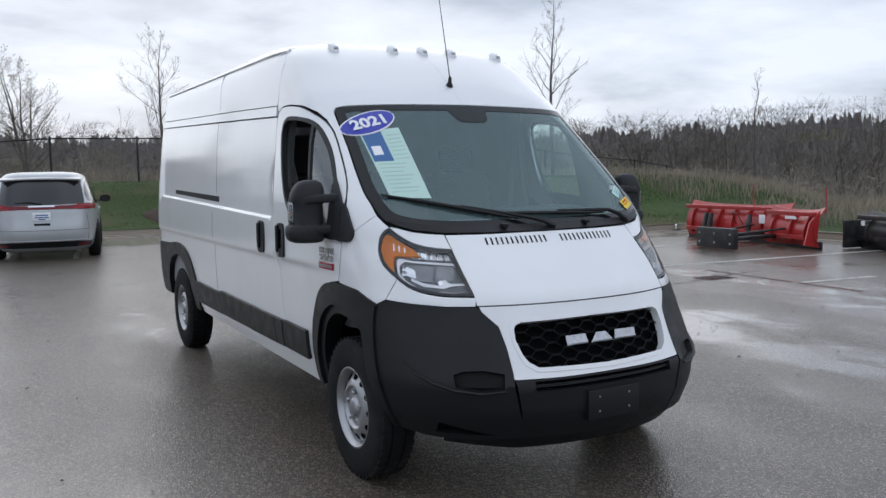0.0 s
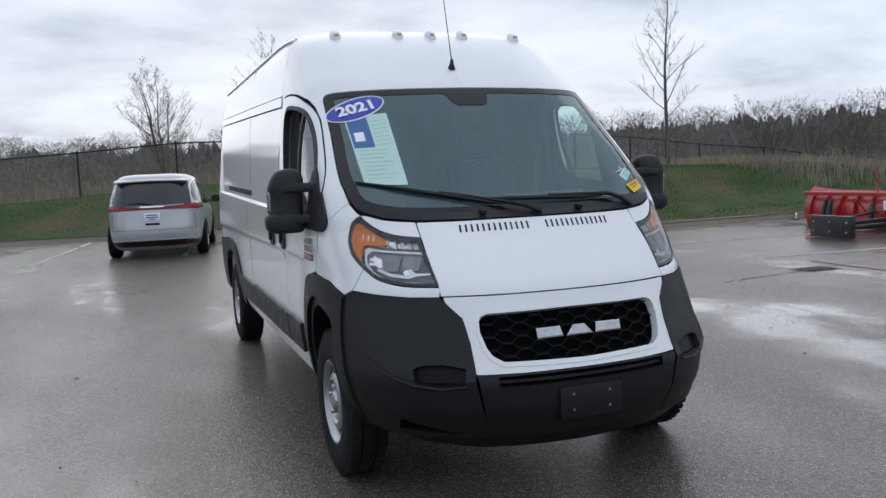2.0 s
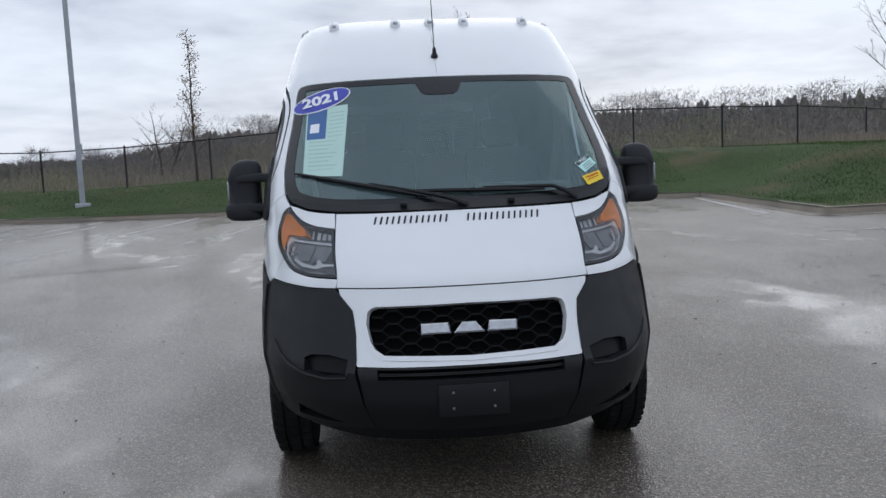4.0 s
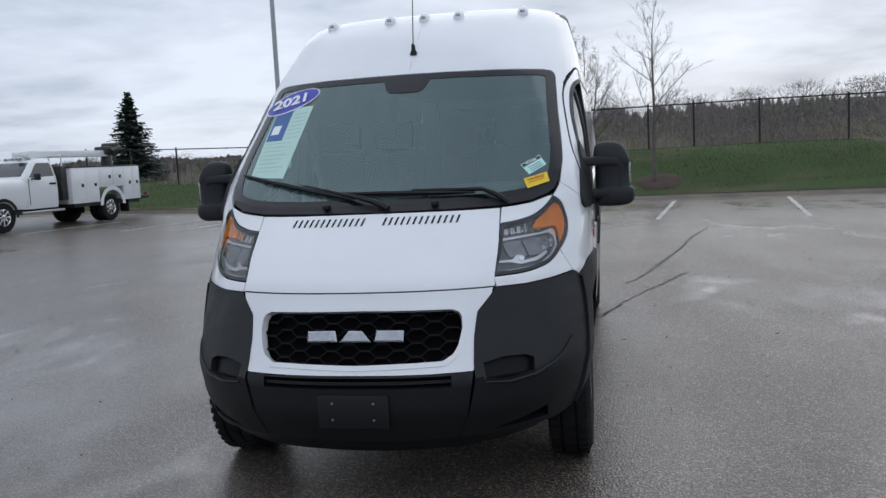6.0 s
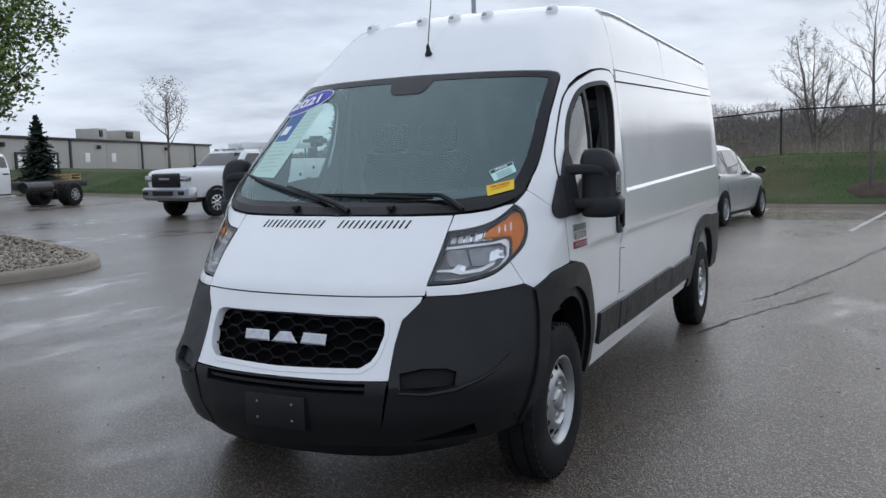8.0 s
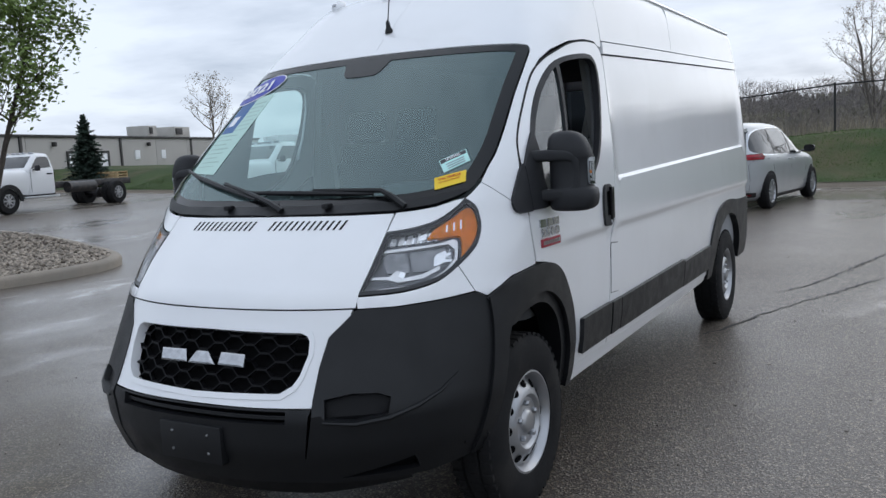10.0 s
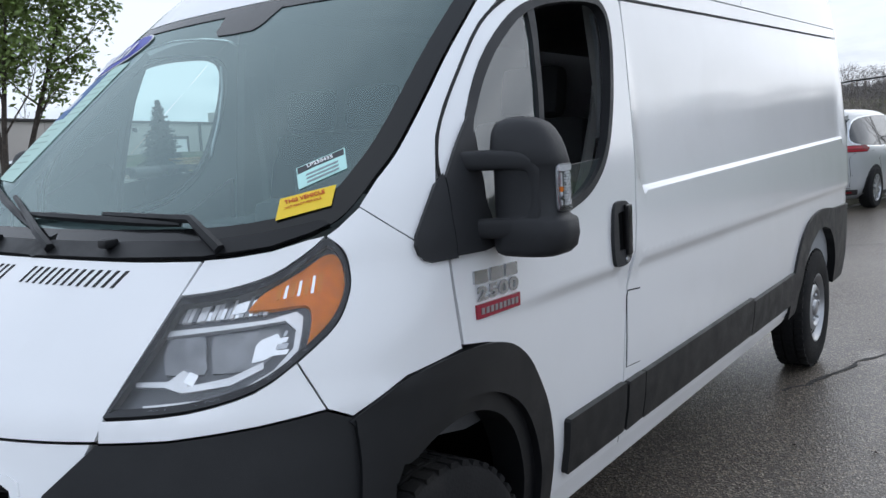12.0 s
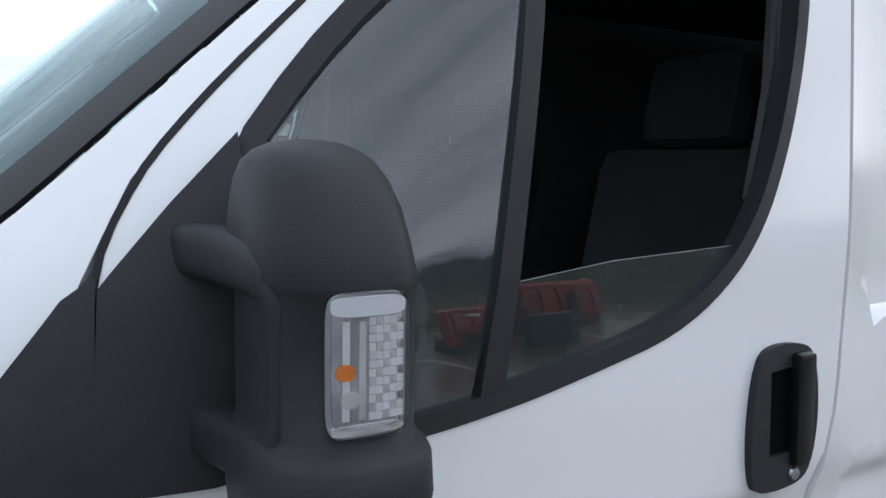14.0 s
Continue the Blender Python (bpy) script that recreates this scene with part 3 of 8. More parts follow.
    skin_part("turn_reflector", amber, lamp, "amber turn signal", off=-0.012, thick=0.02, outline=smooth_line([(1.31, 1.184), (1.36, 1.215), (1.48, 1.254), (1.55, 1.282), (1.59, 1.278), (1.608, 1.240), (1.600, 1.185), (1.555, 1.138), (1.478, 1.093),
        (1.492, 1.13), (1.500, 1.165), (1.482, 1.186), (1.39, 1.184), (1.31, 1.184)], 3)[:-1], kind="c", side=side, grid=0.010)
    for k in range(7):
        c = 1.395 + 0.021 * k
        skin_part("amber_facet", (amber_bright, chrome)[k % 2], lamp, off=-0.010, thick=0.004, outline=[(c, 1.200 + 0.0015 * k), (c + 0.012, 1.222 + 0.004 * k), (c + 0.021, 1.224 + 0.004 * k), (c + 0.010, 1.201 + 0.0015 * k)], **K)
    skin_part("light_bar", lamp_silver, lamp, "white light bar", off=-0.014, thick=0.02, outline=[(1.03, 1.150), (1.20, 1.158), (1.37, 1.165), (1.455, 1.176), (1.475, 1.165), (1.468, 1.135), (1.455, 1.10), (1.39, 1.062), (1.28, 1.028),
        (1.20, 1.016), (1.00, 1.012), (1.00, 1.020), (1.20, 1.025), (1.27, 1.033), (1.378, 1.066), (1.44, 1.105), (1.45, 1.14), (1.42, 1.160), (1.20, 1.149), (1.03, 1.140)], **K)
    skin_part("corner_trim", lamp_dark, lamp, off=-0.009, thick=0.02, outline=[(1.478, 1.14), (1.486, 1.135), (1.470, 1.095), (1.42, 1.070), (1.36, 1.046), (1.40, 1.062), (1.462, 1.10)], **K)
    skin_part("chrome_trim", lamp_silver, lamp, off=-0.018, thick=0.02, outline=[(0.975, 1.063), (1.07, 1.062), (1.115, 1.082), (1.15, 1.067), (1.125, 1.052), (1.25, 1.062), (1.35, 1.085), (1.35, 1.072), (1.25, 1.047), (1.11, 1.04), (1.06, 1.052), (0.975, 1.055)], **K)
    skin_part("reflector_bowl", lamp_grey, lamp, off=-0.020, thick=0.02, outline=smooth_line([(1.06, 1.075), (1.055, 1.11), (1.07, 1.138), (1.12, 1.141), (1.178, 1.14), (1.18, 1.10), (1.175, 1.072), (1.06, 1.075)], 2)[:-1], **K)
    skin_part("reflector_bowl", lamp_grey, lamp, off=-0.020, thick=0.02, outline=smooth_line([(1.20, 1.072), (1.198, 1.11), (1.205, 1.141), (1.30, 1.145), (1.40, 1.146), (1.40, 1.12), (1.375, 1.092), (1.31, 1.072), (1.20, 1.072)], 2)[:-1], **K)
    skin_part("side_reflector", chrome, lamp, off=-0.017, thick=0.02, outline=[(1.315, 1.085), (1.328, 1.118), (1.345, 1.128), (1.395, 1.138), (1.41, 1.12), (1.385, 1.098), (1.35, 1.088)], **K)
    skin_part("side_reflector", chrome, lamp, off=-0.0165, thick=0.02, outline=[(1.258, 1.180), (1.284, 1.210), (1.322, 1.214), (1.302, 1.184)], **K)
    skin_part("chrome_trim", chrome, lamp, off=-0.0165, thick=0.02, outline=[(1.115, 1.060), (1.135, 1.078), (1.160, 1.070), (1.142, 1.050)], **K)
    for k in range(20):
        c = 1.075 + 0.0145 * k
        skin_part("reflector_rib", (lamp_back, lamp_silver, chrome, lamp_grey, lamp_silver)[(k * 3 + k // 4) % 5], lamp, off=-0.019 - 0.002 * (k % 2), thick=0.015, outline=[(c, 1.168 + 0.0005 * k), (c + 0.024, 1.198 + 0.001 * k), (c + 0.036, 1.1995 + 0.001 * k), (c + 0.0125, 1.1685 + 0.0005 * k)], **K)
    for k in range(4):
        z = 1.095 + 0.012 * k
        skin_part("reflector_facet", (chrome, lamp_back)[k % 2], lamp, off=-0.016, thick=0.012, outline=[(1.375 + 0.012 * k, z), (1.382 + 0.012 * k, z + 0.010), (1.428, z + 0.010), (1.42, z)], **K)
    lens = skin_part("lens", lens_glass, lamp, off=0.001, thick=0.0, outline=inset(LAMP, 0.006), **K)
    lens.visible_shadow = False

# hood vents
for x0 in (-0.402, 0.045):
    for k in range(13):
        x = x0 + 0.0285 * k
        bm = bmesh.new()
        ends = []
        for dx, z in ((0.0, 1.222), (0.0095, 1.222), (0.0190, 1.255), (0.0095, 1.255)):
            q, n = on_body("x", abs(x + dx), z, 0.0015)
            ends.append(Vector((x + dx, q.y, q.z)))
        loft(bm, [ends, [e + Vector((0, 0.012, -0.004)) for e in ends]])
        part("vent_slot", bm, black_matte, van)

# ---- cab shell, windscreen, roof ----
SCREEN_LOW = [(0.505, 1.276), (0.62, 1.277), (0.87, 1.278), (1.18, 1.284), (1.39, 1.302), (1.52, 1.328), (1.60, 1.352), (1.665, 1.39)]
SCREEN_SIDE = [(1.73, 1.44), (1.81, 1.50), (1.93, 1.62), (2.04, 1.735), (2.15, 1.84), (2.235, 1.92), (2.262, 1.950), (2.255, 1.966)]
SCREEN_TOP = [(2.20, 1.972), (2.05, 1.977), (1.85, 1.983), (1.60, 1.988), (1.377, 1.990)]
nose_line = [(float(np.interp(z, LEVELS[:, 0], LEVELS[:, 1])), z) for z in (1.95, 1.90, 1.80, 1.70, 1.60, 1.50, 1.42, 1.36, 1.30)]
SCREEN = smooth_line(SCREEN_LOW + SCREEN_SIDE, 3) + SCREEN_TOP + nose_line
nose_up = [(float(np.interp(z, LEVELS[:, 0], LEVELS[:, 1])), z) for z in (2.41, 2.37, 2.30, 2.20, 2.10, 2.05)]
skin_part("cab_shell", white_paint, van, "white roof front and windscreen pillars", kind="c", both=True, grid=0.045, thick=0.015, outline=[
    (1.383, 1.996), (1.60, 1.994), (1.85, 1.990), (2.05, 1.984), (2.205, 1.979)] + smooth_line([(2.266, 1.969), (2.272, 1.948), (2.243, 1.915), (2.155, 1.832), (2.047, 1.728), (1.938, 1.613), (1.818, 1.494), (1.738, 1.434),
    (1.674, 1.378)], 3) + [(1.8465, 1.2934), (1.93, 1.287), (1.935, 1.43), (1.955, 1.525), (2.00, 1.60), (2.075, 1.69), (2.20, 1.825), (2.31, 1.900), (2.425, 1.950), (2.61, 1.996), (2.80, 2.016), (2.935, 2.017), (3.00, 1.992),
    (3.035, 1.995), (3.04, 2.05), (3.03, 2.20), (3.00, 2.30), (2.985, 2.37), (2.965, 2.41)] + [(2.6, 2.41), (2.3, 2.41)] + nose_up)
glass_in = [(0.56, 1.335), (0.87, 1.337), (1.18, 1.342), (1.39, 1.358), (1.53, 1.382), (1.60, 1.415), (1.66, 1.455), (1.755, 1.53), (1.87, 1.645), (1.975, 1.752), (2.085, 1.855), (2.16, 1.925), (2.155, 1.94), (2.0, 1.948), (1.6, 1.956), (1.34, 1.958), (1.14, 1.80), (0.90, 1.60), (0.70, 1.42)]
glass_in = [(c if i < 15 else c - 0.02, z) for i, (c, z) in enumerate(glass_in)]
skin_part("windscreen_frame", frit_black, van, "black windscreen border", kind="c", both=True, grid=0.035, off=0.0008, thick=0.006, outline=SCREEN, holes=[[(0.54, 1.335)] + smooth_line(glass_in[1:15], 3) + [(1.337, 1.958), (1.13, 1.80), (0.90, 1.60), (0.70, 1.42)]])
glass = skin_part("windscreen", windscreen_glass, van, "tinted windscreen with pale film for dust and sky haze", kind="c", both=True, grid=0.05, off=-0.002, thick=0.0, outline=SCREEN)
glass.visible_shadow = False
skin_part("cowl", black_plastic, van, kind="c", both=True, grid=0.03, off=0.006, thick=0.02, outline=[
    (0.508, 1.274), (0.62, 1.276), (0.87, 1.277), (1.18, 1.283), (1.39, 1.301), (1.52, 1.327), (1.575, 1.343), (1.555, 1.352), (1.50, 1.345), (1.36, 1.328), (1.18, 1.314), (0.87, 1.309), (0.66, 1.308), (0.56, 1.308)])
skin_part("mirror_sensor", frit_black, van, kind="x", both=True, grid=0.03, off=0.0014, thick=0.004, outline=[(0.0, 1.965), (0.135, 1.963), (0.105, 1.90), (0.08, 1.885), (0.0, 1.883)])

top = bmesh.new()
rim = []
X, Y = plan(2.408)
n_end = len(X)
half = [(X[i], Y[i]) for i in range(0, n_end, 4)] + [(X[n_end - 1], Y[n_end - 1]), (0.4, TAIL), (0.0, TAIL)]
rows = []
for f, up in ((1.0, 0.0), (0.975, 0.012), (0.93, 0.028), (0.85, 0.044), (0.7, 0.058), (0.45, 0.068), (0.2, 0.073), (0.0, 0.074)):
    g = 1 - (1 - f) * 0.75
    row = [(x * f, 4.3 + (y - 4.3) * g, 2.408 + up * 1.05 + 0.010 * max(0, y - 2.2) * min(1, (1 - f) * 12)) for x, y in half]
    rows.append(row + [(-x, y, z) for x, y, z in row[-2:0:-1]])
vs = [[top.verts.new(p) for p in r] for r in rows]
for a, b in zip(vs, vs[1:]):
    for k in range(len(a)):
        top.faces.new((a[k], a[(k + 1) % len(a)], b[(k + 1) % len(b)], b[k]))
part("roof", top, white_paint, van, angle=45)

# ---- flanks ----
LINE_LOW = [(2.125, 1.955), (3.0, 1.985), (4.0, 2.017), (5.0, 2.048), (5.84, 2.075)]
LINE_TOP = [(2.14, 2.025), (3.0, 2.055), (4.0, 2.085), (5.0, 2.115), (5.85, 2.14)]
REAR_ARCH = [(4.27, 0.47), (4.275, 0.62), (4.33, 0.74), (4.45, 0.86), (4.62, 0.945), (4.85, 0.985), (5.10, 0.985), (5.32, 0.965), (5.55, 0.96), (5.84, 0.955)]
for side in (1, -1):
    K = dict(kind="y", side=side)
    skin_part("side_panel", white_paint, van, "white pressed cargo side panel", grid=0.06, thick=0.015, outline=[
        (1.963, 0.47), (1.963, 0.66), (1.973, 0.83), (1.998, 1.01), (2.048, 1.18), (2.088, 1.48), (2.113, 1.80), (2.12, 1.93)] + [(y, z - 0.004) for y, z in LINE_LOW] + [(5.86, 1.6), (5.86, 0.96)] + REAR_ARCH[::-1][1:], lines=[[(2.17, 1.322 + d), (5.6, 1.413 + d)] for d in (-0.03, -0.0085, -0.004, 0.0, 0.004, 0.0085, 0.03)] + [[(2.1, z), (5.8, z)] for z in (1.03, 1.05, 1.065, 1.08, 1.095, 1.11)], **K)
    skin_part("side_rail", white_paint, van, grid=0.06, off=0.006, thick=0.02, outline=[(y, z + 0.005) for y, z in LINE_LOW] + [(y, z - 0.005) for y, z in LINE_TOP[::-1]], **K)
    skin_part("upper_panel", white_paint, van, grid=0.06, thick=0.02, outline=[(y, z + 0.004) for y, z in LINE_TOP[:2]] + [(3.575, 2.077), (3.60, 2.20), (3.625, 2.30), (3.64, 2.408), (3.0, 2.408), (2.15, 2.408), (2.16, 2.30), (2.145, 2.15)], **K)
    skin_part("upper_panel", white_paint, van, grid=0.06, thick=0.02, outline=[(3.582, 2.077), (4.0, 2.089), (5.0, 2.119), (5.85, 2.144), (5.86, 2.408), (4.5, 2.408), (3.647, 2.408), (3.632, 2.30), (3.607, 2.20)], **K)
    skin_part("inner_wall", cargo_liner, van, grid=0.12, off=-0.035, thick=0.0, outline=[(2.03, 0.40), (2.03, 1.2), (2.06, 1.48), (2.06, 2.40), (5.8, 2.40), (5.8, 0.40)], **K)
    skin_part("sill", white_paint, van, grid=0.08, off=-0.006, thick=0.03, outline=[(1.42, 0.385), (1.435, 0.462), (4.26, 0.462), (4.255, 0.43), (4.2, 0.42)], **K)
    for y0, y1 in ((1.53, 1.945), (1.965, 2.105), (2.113, 3.455), (3.465, 4.265)):
        skin_part("rub_strip", black_plastic, van, "ribbed black side rub strip", grid=0.06, off=0.022, thick=0.03, outline=[(y0, 0.525), (y0, 0.680), (y0 + 0.006, 0.688), (y1 - 0.003, 0.688 + 0.012 * (y1 - y0)), (y1, 0.683), (y1, 0.530), (y1 - 0.004, 0.522), (y0 + 0.006, 0.518)], **K)
    FLARE = [(0.655, 0.942), (0.78, 0.992), (0.90, 1.015), (1.02, 1.022), (1.12, 1.014), (1.21, 0.99), (1.29, 0.94), (1.35, 0.87), (1.41, 0.77), (1.44, 0.67), (1.452, 0.54), (1.445, 0.40)]
    FLARE_IN = [(1.375, 0.40), (1.378, 0.54), (1.35, 0.66), (1.30, 0.76), (1.22, 0.84), (1.10, 0.895), (0.98, 0.905), (0.86, 0.88), (0.775, 0.835), (0.730, 0.785), (0.700, 0.868)]
    skin_part("wheel_arch", black_plastic, van, "black plastic wheel arch trim", grid=0.018, off=0.010, thick=0.04, outline=smooth_line(FLARE) + smooth_line(FLARE_IN), **K)
    inner = bmesh.new()
    panel(inner, grid=0.03, smooth=2, off=-0.012, thick=0.10, outline=[(1.39, 0.40), (1.39, 0.55), (1.36, 0.67), (1.31, 0.77), (1.23, 0.85), (1.10, 0.905), (0.98, 0.915), (0.86, 0.89), (0.75, 0.835), (0.79, 0.80), (0.88, 0.842), (0.98, 0.862),
                                                              (1.08, 0.855), (1.18, 0.81), (1.25, 0.74), (1.29, 0.65), (1.315, 0.54), (1.315, 0.40)], **K)
    part("arch_lip", inner, black_plastic, van)
    skin_part("wheel_arch", black_plastic, van, "black plastic rear quarter trim", grid=0.03, off=0.014, thick=0.05, outline=smooth_line(REAR_ARCH, 3) + [(5.84, 0.50), (5.70, 0.46), (5.45, 0.45), (5.435, 0.52), (5.40, 0.64), (5.33, 0.75), (5.20, 0.84), (5.03, 0.875), (4.86, 0.87),
        (4.68, 0.81), (4.53, 0.70), (4.44, 0.56), (4.42, 0.44), (4.275, 0.43)], **K)
    # wheel housings
    for yc, name in ((0.95, "front"), (4.985, "rear")):
        well = bmesh.new()
        ring0 = [(side * 0.90, yc + 0.46 * math.cos(a), 0.42 + 0.46 * math.sin(a)) for a in np.linspace(0.0, math.pi, 20)]
        ring1 = [(side * 0.60, y, z) for _, y, z in ring0]
        for k in range(19):
            well.faces.new([well.verts.new(p) for p in (ring0[k], ring0[k + 1], ring1[k + 1], ring1[k])])
        well.faces.new([well.verts.new(p) for p in ring1])
        part("wheel_housing", well, void_shade, van)
    # slide rail or blank
    if side == -1:
        rail = bmesh.new()
        panel(rail, grid=0.08, off=-0.004, thick=0.02, outline=[(3.45, 1.378), (3.45, 1.452), (5.10, 1.486), (5.10, 1.424)], **K)
        part("slide_rail", rail, dull_chrome, van, "bright sliding door rail")
        skin_part("slide_groove", black_matte, van, grid=0.08, off=0.002, thick=0.01, outline=[(3.49, 1.392), (3.49, 1.436), (5.07, 1.474), (5.07, 1.438)], **K)
        skin_part("door_seam", black_matte, van, grid=0.05, off=0.001, thick=0.004, outline=[(3.585, 0.70), (3.589, 0.70), (3.604, 1.37), (3.60, 1.37)], **K)
        skin_part("door_seam", black_matte, van, grid=0.05, off=0.001, thick=0.004, outline=[(3.585, 1.455), (3.589, 1.455), (3.572, 1.995), (3.568, 1.995)], **K)
    else:
        FUEL = [(1.985, 0.735), (2.10, 0.728), (2.10, 0.982), (2.0, 0.99), (1.99, 0.97)]
        skin_part("fuel_flap", white_paint, van, grid=0.04, off=0.0035, thick=0.006, outline=FUEL, **K)
        skin_part("flap_gap", black_matte, van, grid=0.04, off=0.0012, thick=0.002, outline=inset(FUEL, -0.004), holes=[inset(FUEL, 0.001)], **K)

    # gutter along the roof edge
    skin_part("roof_gutter", white_paint, van, grid=0.08, off=0.010, thick=0.02, outline=[(2.22, 2.376), (2.22, 2.392), (5.84, 2.400), (5.84, 2.384)], **K)

# ---- doors ----
for side in (1, -1):
    door = skin_part("front_door", white_paint, van, "white cab door with lowered window", kind="y", side=side, grid=0.045, thick=0.03, outline=DOOR, holes=[WINDOW, [(1.87, 1.13), (1.87, 1.27), (1.955, 1.27), (1.955, 1.13)]],
                     lines=[[(1.06, z), (1.93, z)] for z in (1.03, 1.05, 1.065, 1.08, 1.095, 1.11)])
    K = dict(kind="y", side=side)
    skin_part("door_seal", black_matte, van, grid=0.04, off=0.0015, thick=0.004, outline=inset(DOOR, 0.0005)[5:33] + inset(DOOR, -0.0055)[5:33][::-1], **K)
    skin_part("window_frame", mirror_plastic, door, "black rubber window frame", grid=0.03, off=0.003, thick=0.03, outline=inset(WINDOW, -0.004), holes=[inset(WINDOW, 0.019)], **K)
    skin_part("window_divider", mirror_plastic, door, grid=0.03, off=0.001, thick=0.03, outline=[(1.395, 1.265), (1.43, 1.275), (1.457, 1.42), (1.515, 1.74), (1.56, 1.90), (1.528, 1.89), (1.487, 1.73), (1.428, 1.42)], **K)
    fixed = skin_part("fixed_pane", door_glass, door, "clear quarter light", grid=0.05, off=-0.008, thick=0.0, outline=[(1.11, 1.27), (1.11, 1.49), (1.26, 1.68), (1.44, 1.84), (1.54, 1.885), (1.495, 1.73), (1.435, 1.42), (1.39, 1.28)], **K)
    slide = skin_part("sliding_pane", door_glass, door, "side window pane wound down", grid=0.05, off=-0.012, thick=0.0, outline=[(1.43, 1.26), (1.46, 1.41), (1.61, 1.428), (1.86, 1.44), (1.85, 1.42), (1.78, 1.36), (1.68, 1.31), (1.55, 1.28)], **K)
    edge = bmesh.new()
    tube(edge, [on_body("y", y, z, -0.012)[0] * Vector((side, 1, 1)) for y, z in ((1.46, 1.41), (1.61, 1.428), (1.86, 1.44))], 0.0011, 4)
    part("pane_edge", edge, lamp_inner, slide)
    for g in (fixed, slide):
        g.visible_shadow = False
    skin_part("channel", dull_chrome, door, grid=0.05, off=-0.03, thick=0.012, outline=[(1.90, 1.50), (1.955, 1.66), (1.975, 1.80), (1.965, 1.90), (1.955, 1.90), (1.962, 1.80), (1.94, 1.66), (1.89, 1.505)], **K)
    # mirror foot on door and wing
    skin_part("mirror_foot", mirror_plastic, door, "black mirror mounting plate", grid=0.02, off=0.016, thick=0.03, outline=[(1.0015, 1.245), (1.003, 1.33), (1.0145, 1.424), (1.082, 1.498), (1.15, 1.566), (1.148, 1.52), (1.130, 1.45), (1.128, 1.36), (1.150, 1.30), (1.22, 1.262), (1.10, 1.245)], **K)
    skin_part("mirror_foot", mirror_plastic, van, "black mirror mounting plate", grid=0.015, off=0.014, thick=0.03, outline=[(0.932, 1.238), (0.912, 1.245), (0.898, 1.260), (0.893, 1.282), (0.900, 1.305), (0.93, 1.345), (0.985, 1.415), (1.013, 1.434), (1.004, 1.33), (1.003, 1.24)], **K)
    # handle
    H = [(1.845, 1.10), (1.84, 1.19), (1.855, 1.275), (1.885, 1.298), (1.955, 1.296), (1.98, 1.275), (1.99, 1.19), (1.975, 1.11), (1.94, 1.09), (1.87, 1.088)]
    handle = skin_part("handle_plate", mirror_plastic, door, "black door handle", grid=0.02, smooth=2, off=0.012, thick=0.015, outline=H, holes=[[(1.88, 1.14), (1.88, 1.26), (1.945, 1.265), (1.95, 1.14)]], **K)
    skin_part("handle_cup", void_shade, handle, grid=0.04, off=0.004, thick=0.0, outline=[(1.86, 1.12), (1.86, 1.28), (1.96, 1.28), (1.96, 1.12)], **K)
    grip = bmesh.new()
    q = on_body("y", 1.935, 1.2, 0.012)[0]
    block(grip, side * (q.x - 0.012), side * (q.x + 0.014), 1.925, 1.962, 1.12, 1.285, 0.009)
    part("handle_grip", grip, black_gloss, handle)
    part("lock", lathe(bmesh.new(), [(0.001, 0.006), (0.009, 0.005), (0.011, 0.0)], Matrix.Translation((side * (q.x + 0.001), 1.935, 1.108)) @ Matrix.Diagonal((side, 1, 1, 1)), 12), dull_chrome, handle)
    # badge: two rows of bright blocks over a red bar
    face = Matrix(((0, 0, side, side * (on_body("y", 1.155, 1.142, 0.004)[0].x)), (side, 0, 0, 1.155), (0, 1, 0, 1.142), (0, 0, 0, 1)))
    for k, digit in enumerate("2500"):
        letters(digit, 0.046, 0.0018, face @ Matrix.Translation((-0.0735 + 0.049 * k, 0, 0)) @ Matrix.Diagonal((1.85, 1, 1, 1)), emblem_chrome, "badge_number", door, bold=0.002)
    for row, z in enumerate((1.184,)):
        for k in range(3):
            y0 = 1.055 + k * (0.068 if row == 0 else 0.05)
            wide = 0.058 if row == 0 else 0.044
            bm = bmesh.new()
            panel(bm, "y", [(y0, z - 0.015), (y0 + 0.006, z - 0.017), (y0 + wide - 0.002, z - 0.017), (y0 + wide, z - 0.012), (y0 + wide, z + 0.015), (y0 + 0.003, z + 0.016)], off=0.006, thick=0.007, grid=0.03, side=side)
            part("badge_block", bm, emblem_chrome, door, "chrome badge block")
    skin_part("badge_bar", badge_red, door, "dark red badge bar with bright edge", grid=0.03, off=0.006, thick=0.007, outline=[(1.055, 1.083), (1.055, 1.118), (1.255, 1.118), (1.255, 1.083)], **K)
    for k in range(9):
        y0 = 1.070 + 0.0196 * k
        skin_part("badge_mark", dull_chrome, door, grid=0.02, off=0.008, thick=0.003, outline=[(y0, 1.093), (y0 + 0.002, 1.108), (y0 + 0.014, 1.108), (y0 + 0.013, 1.093)], **K)
    # mirror
    mirror = bmesh.new()
    rings = []
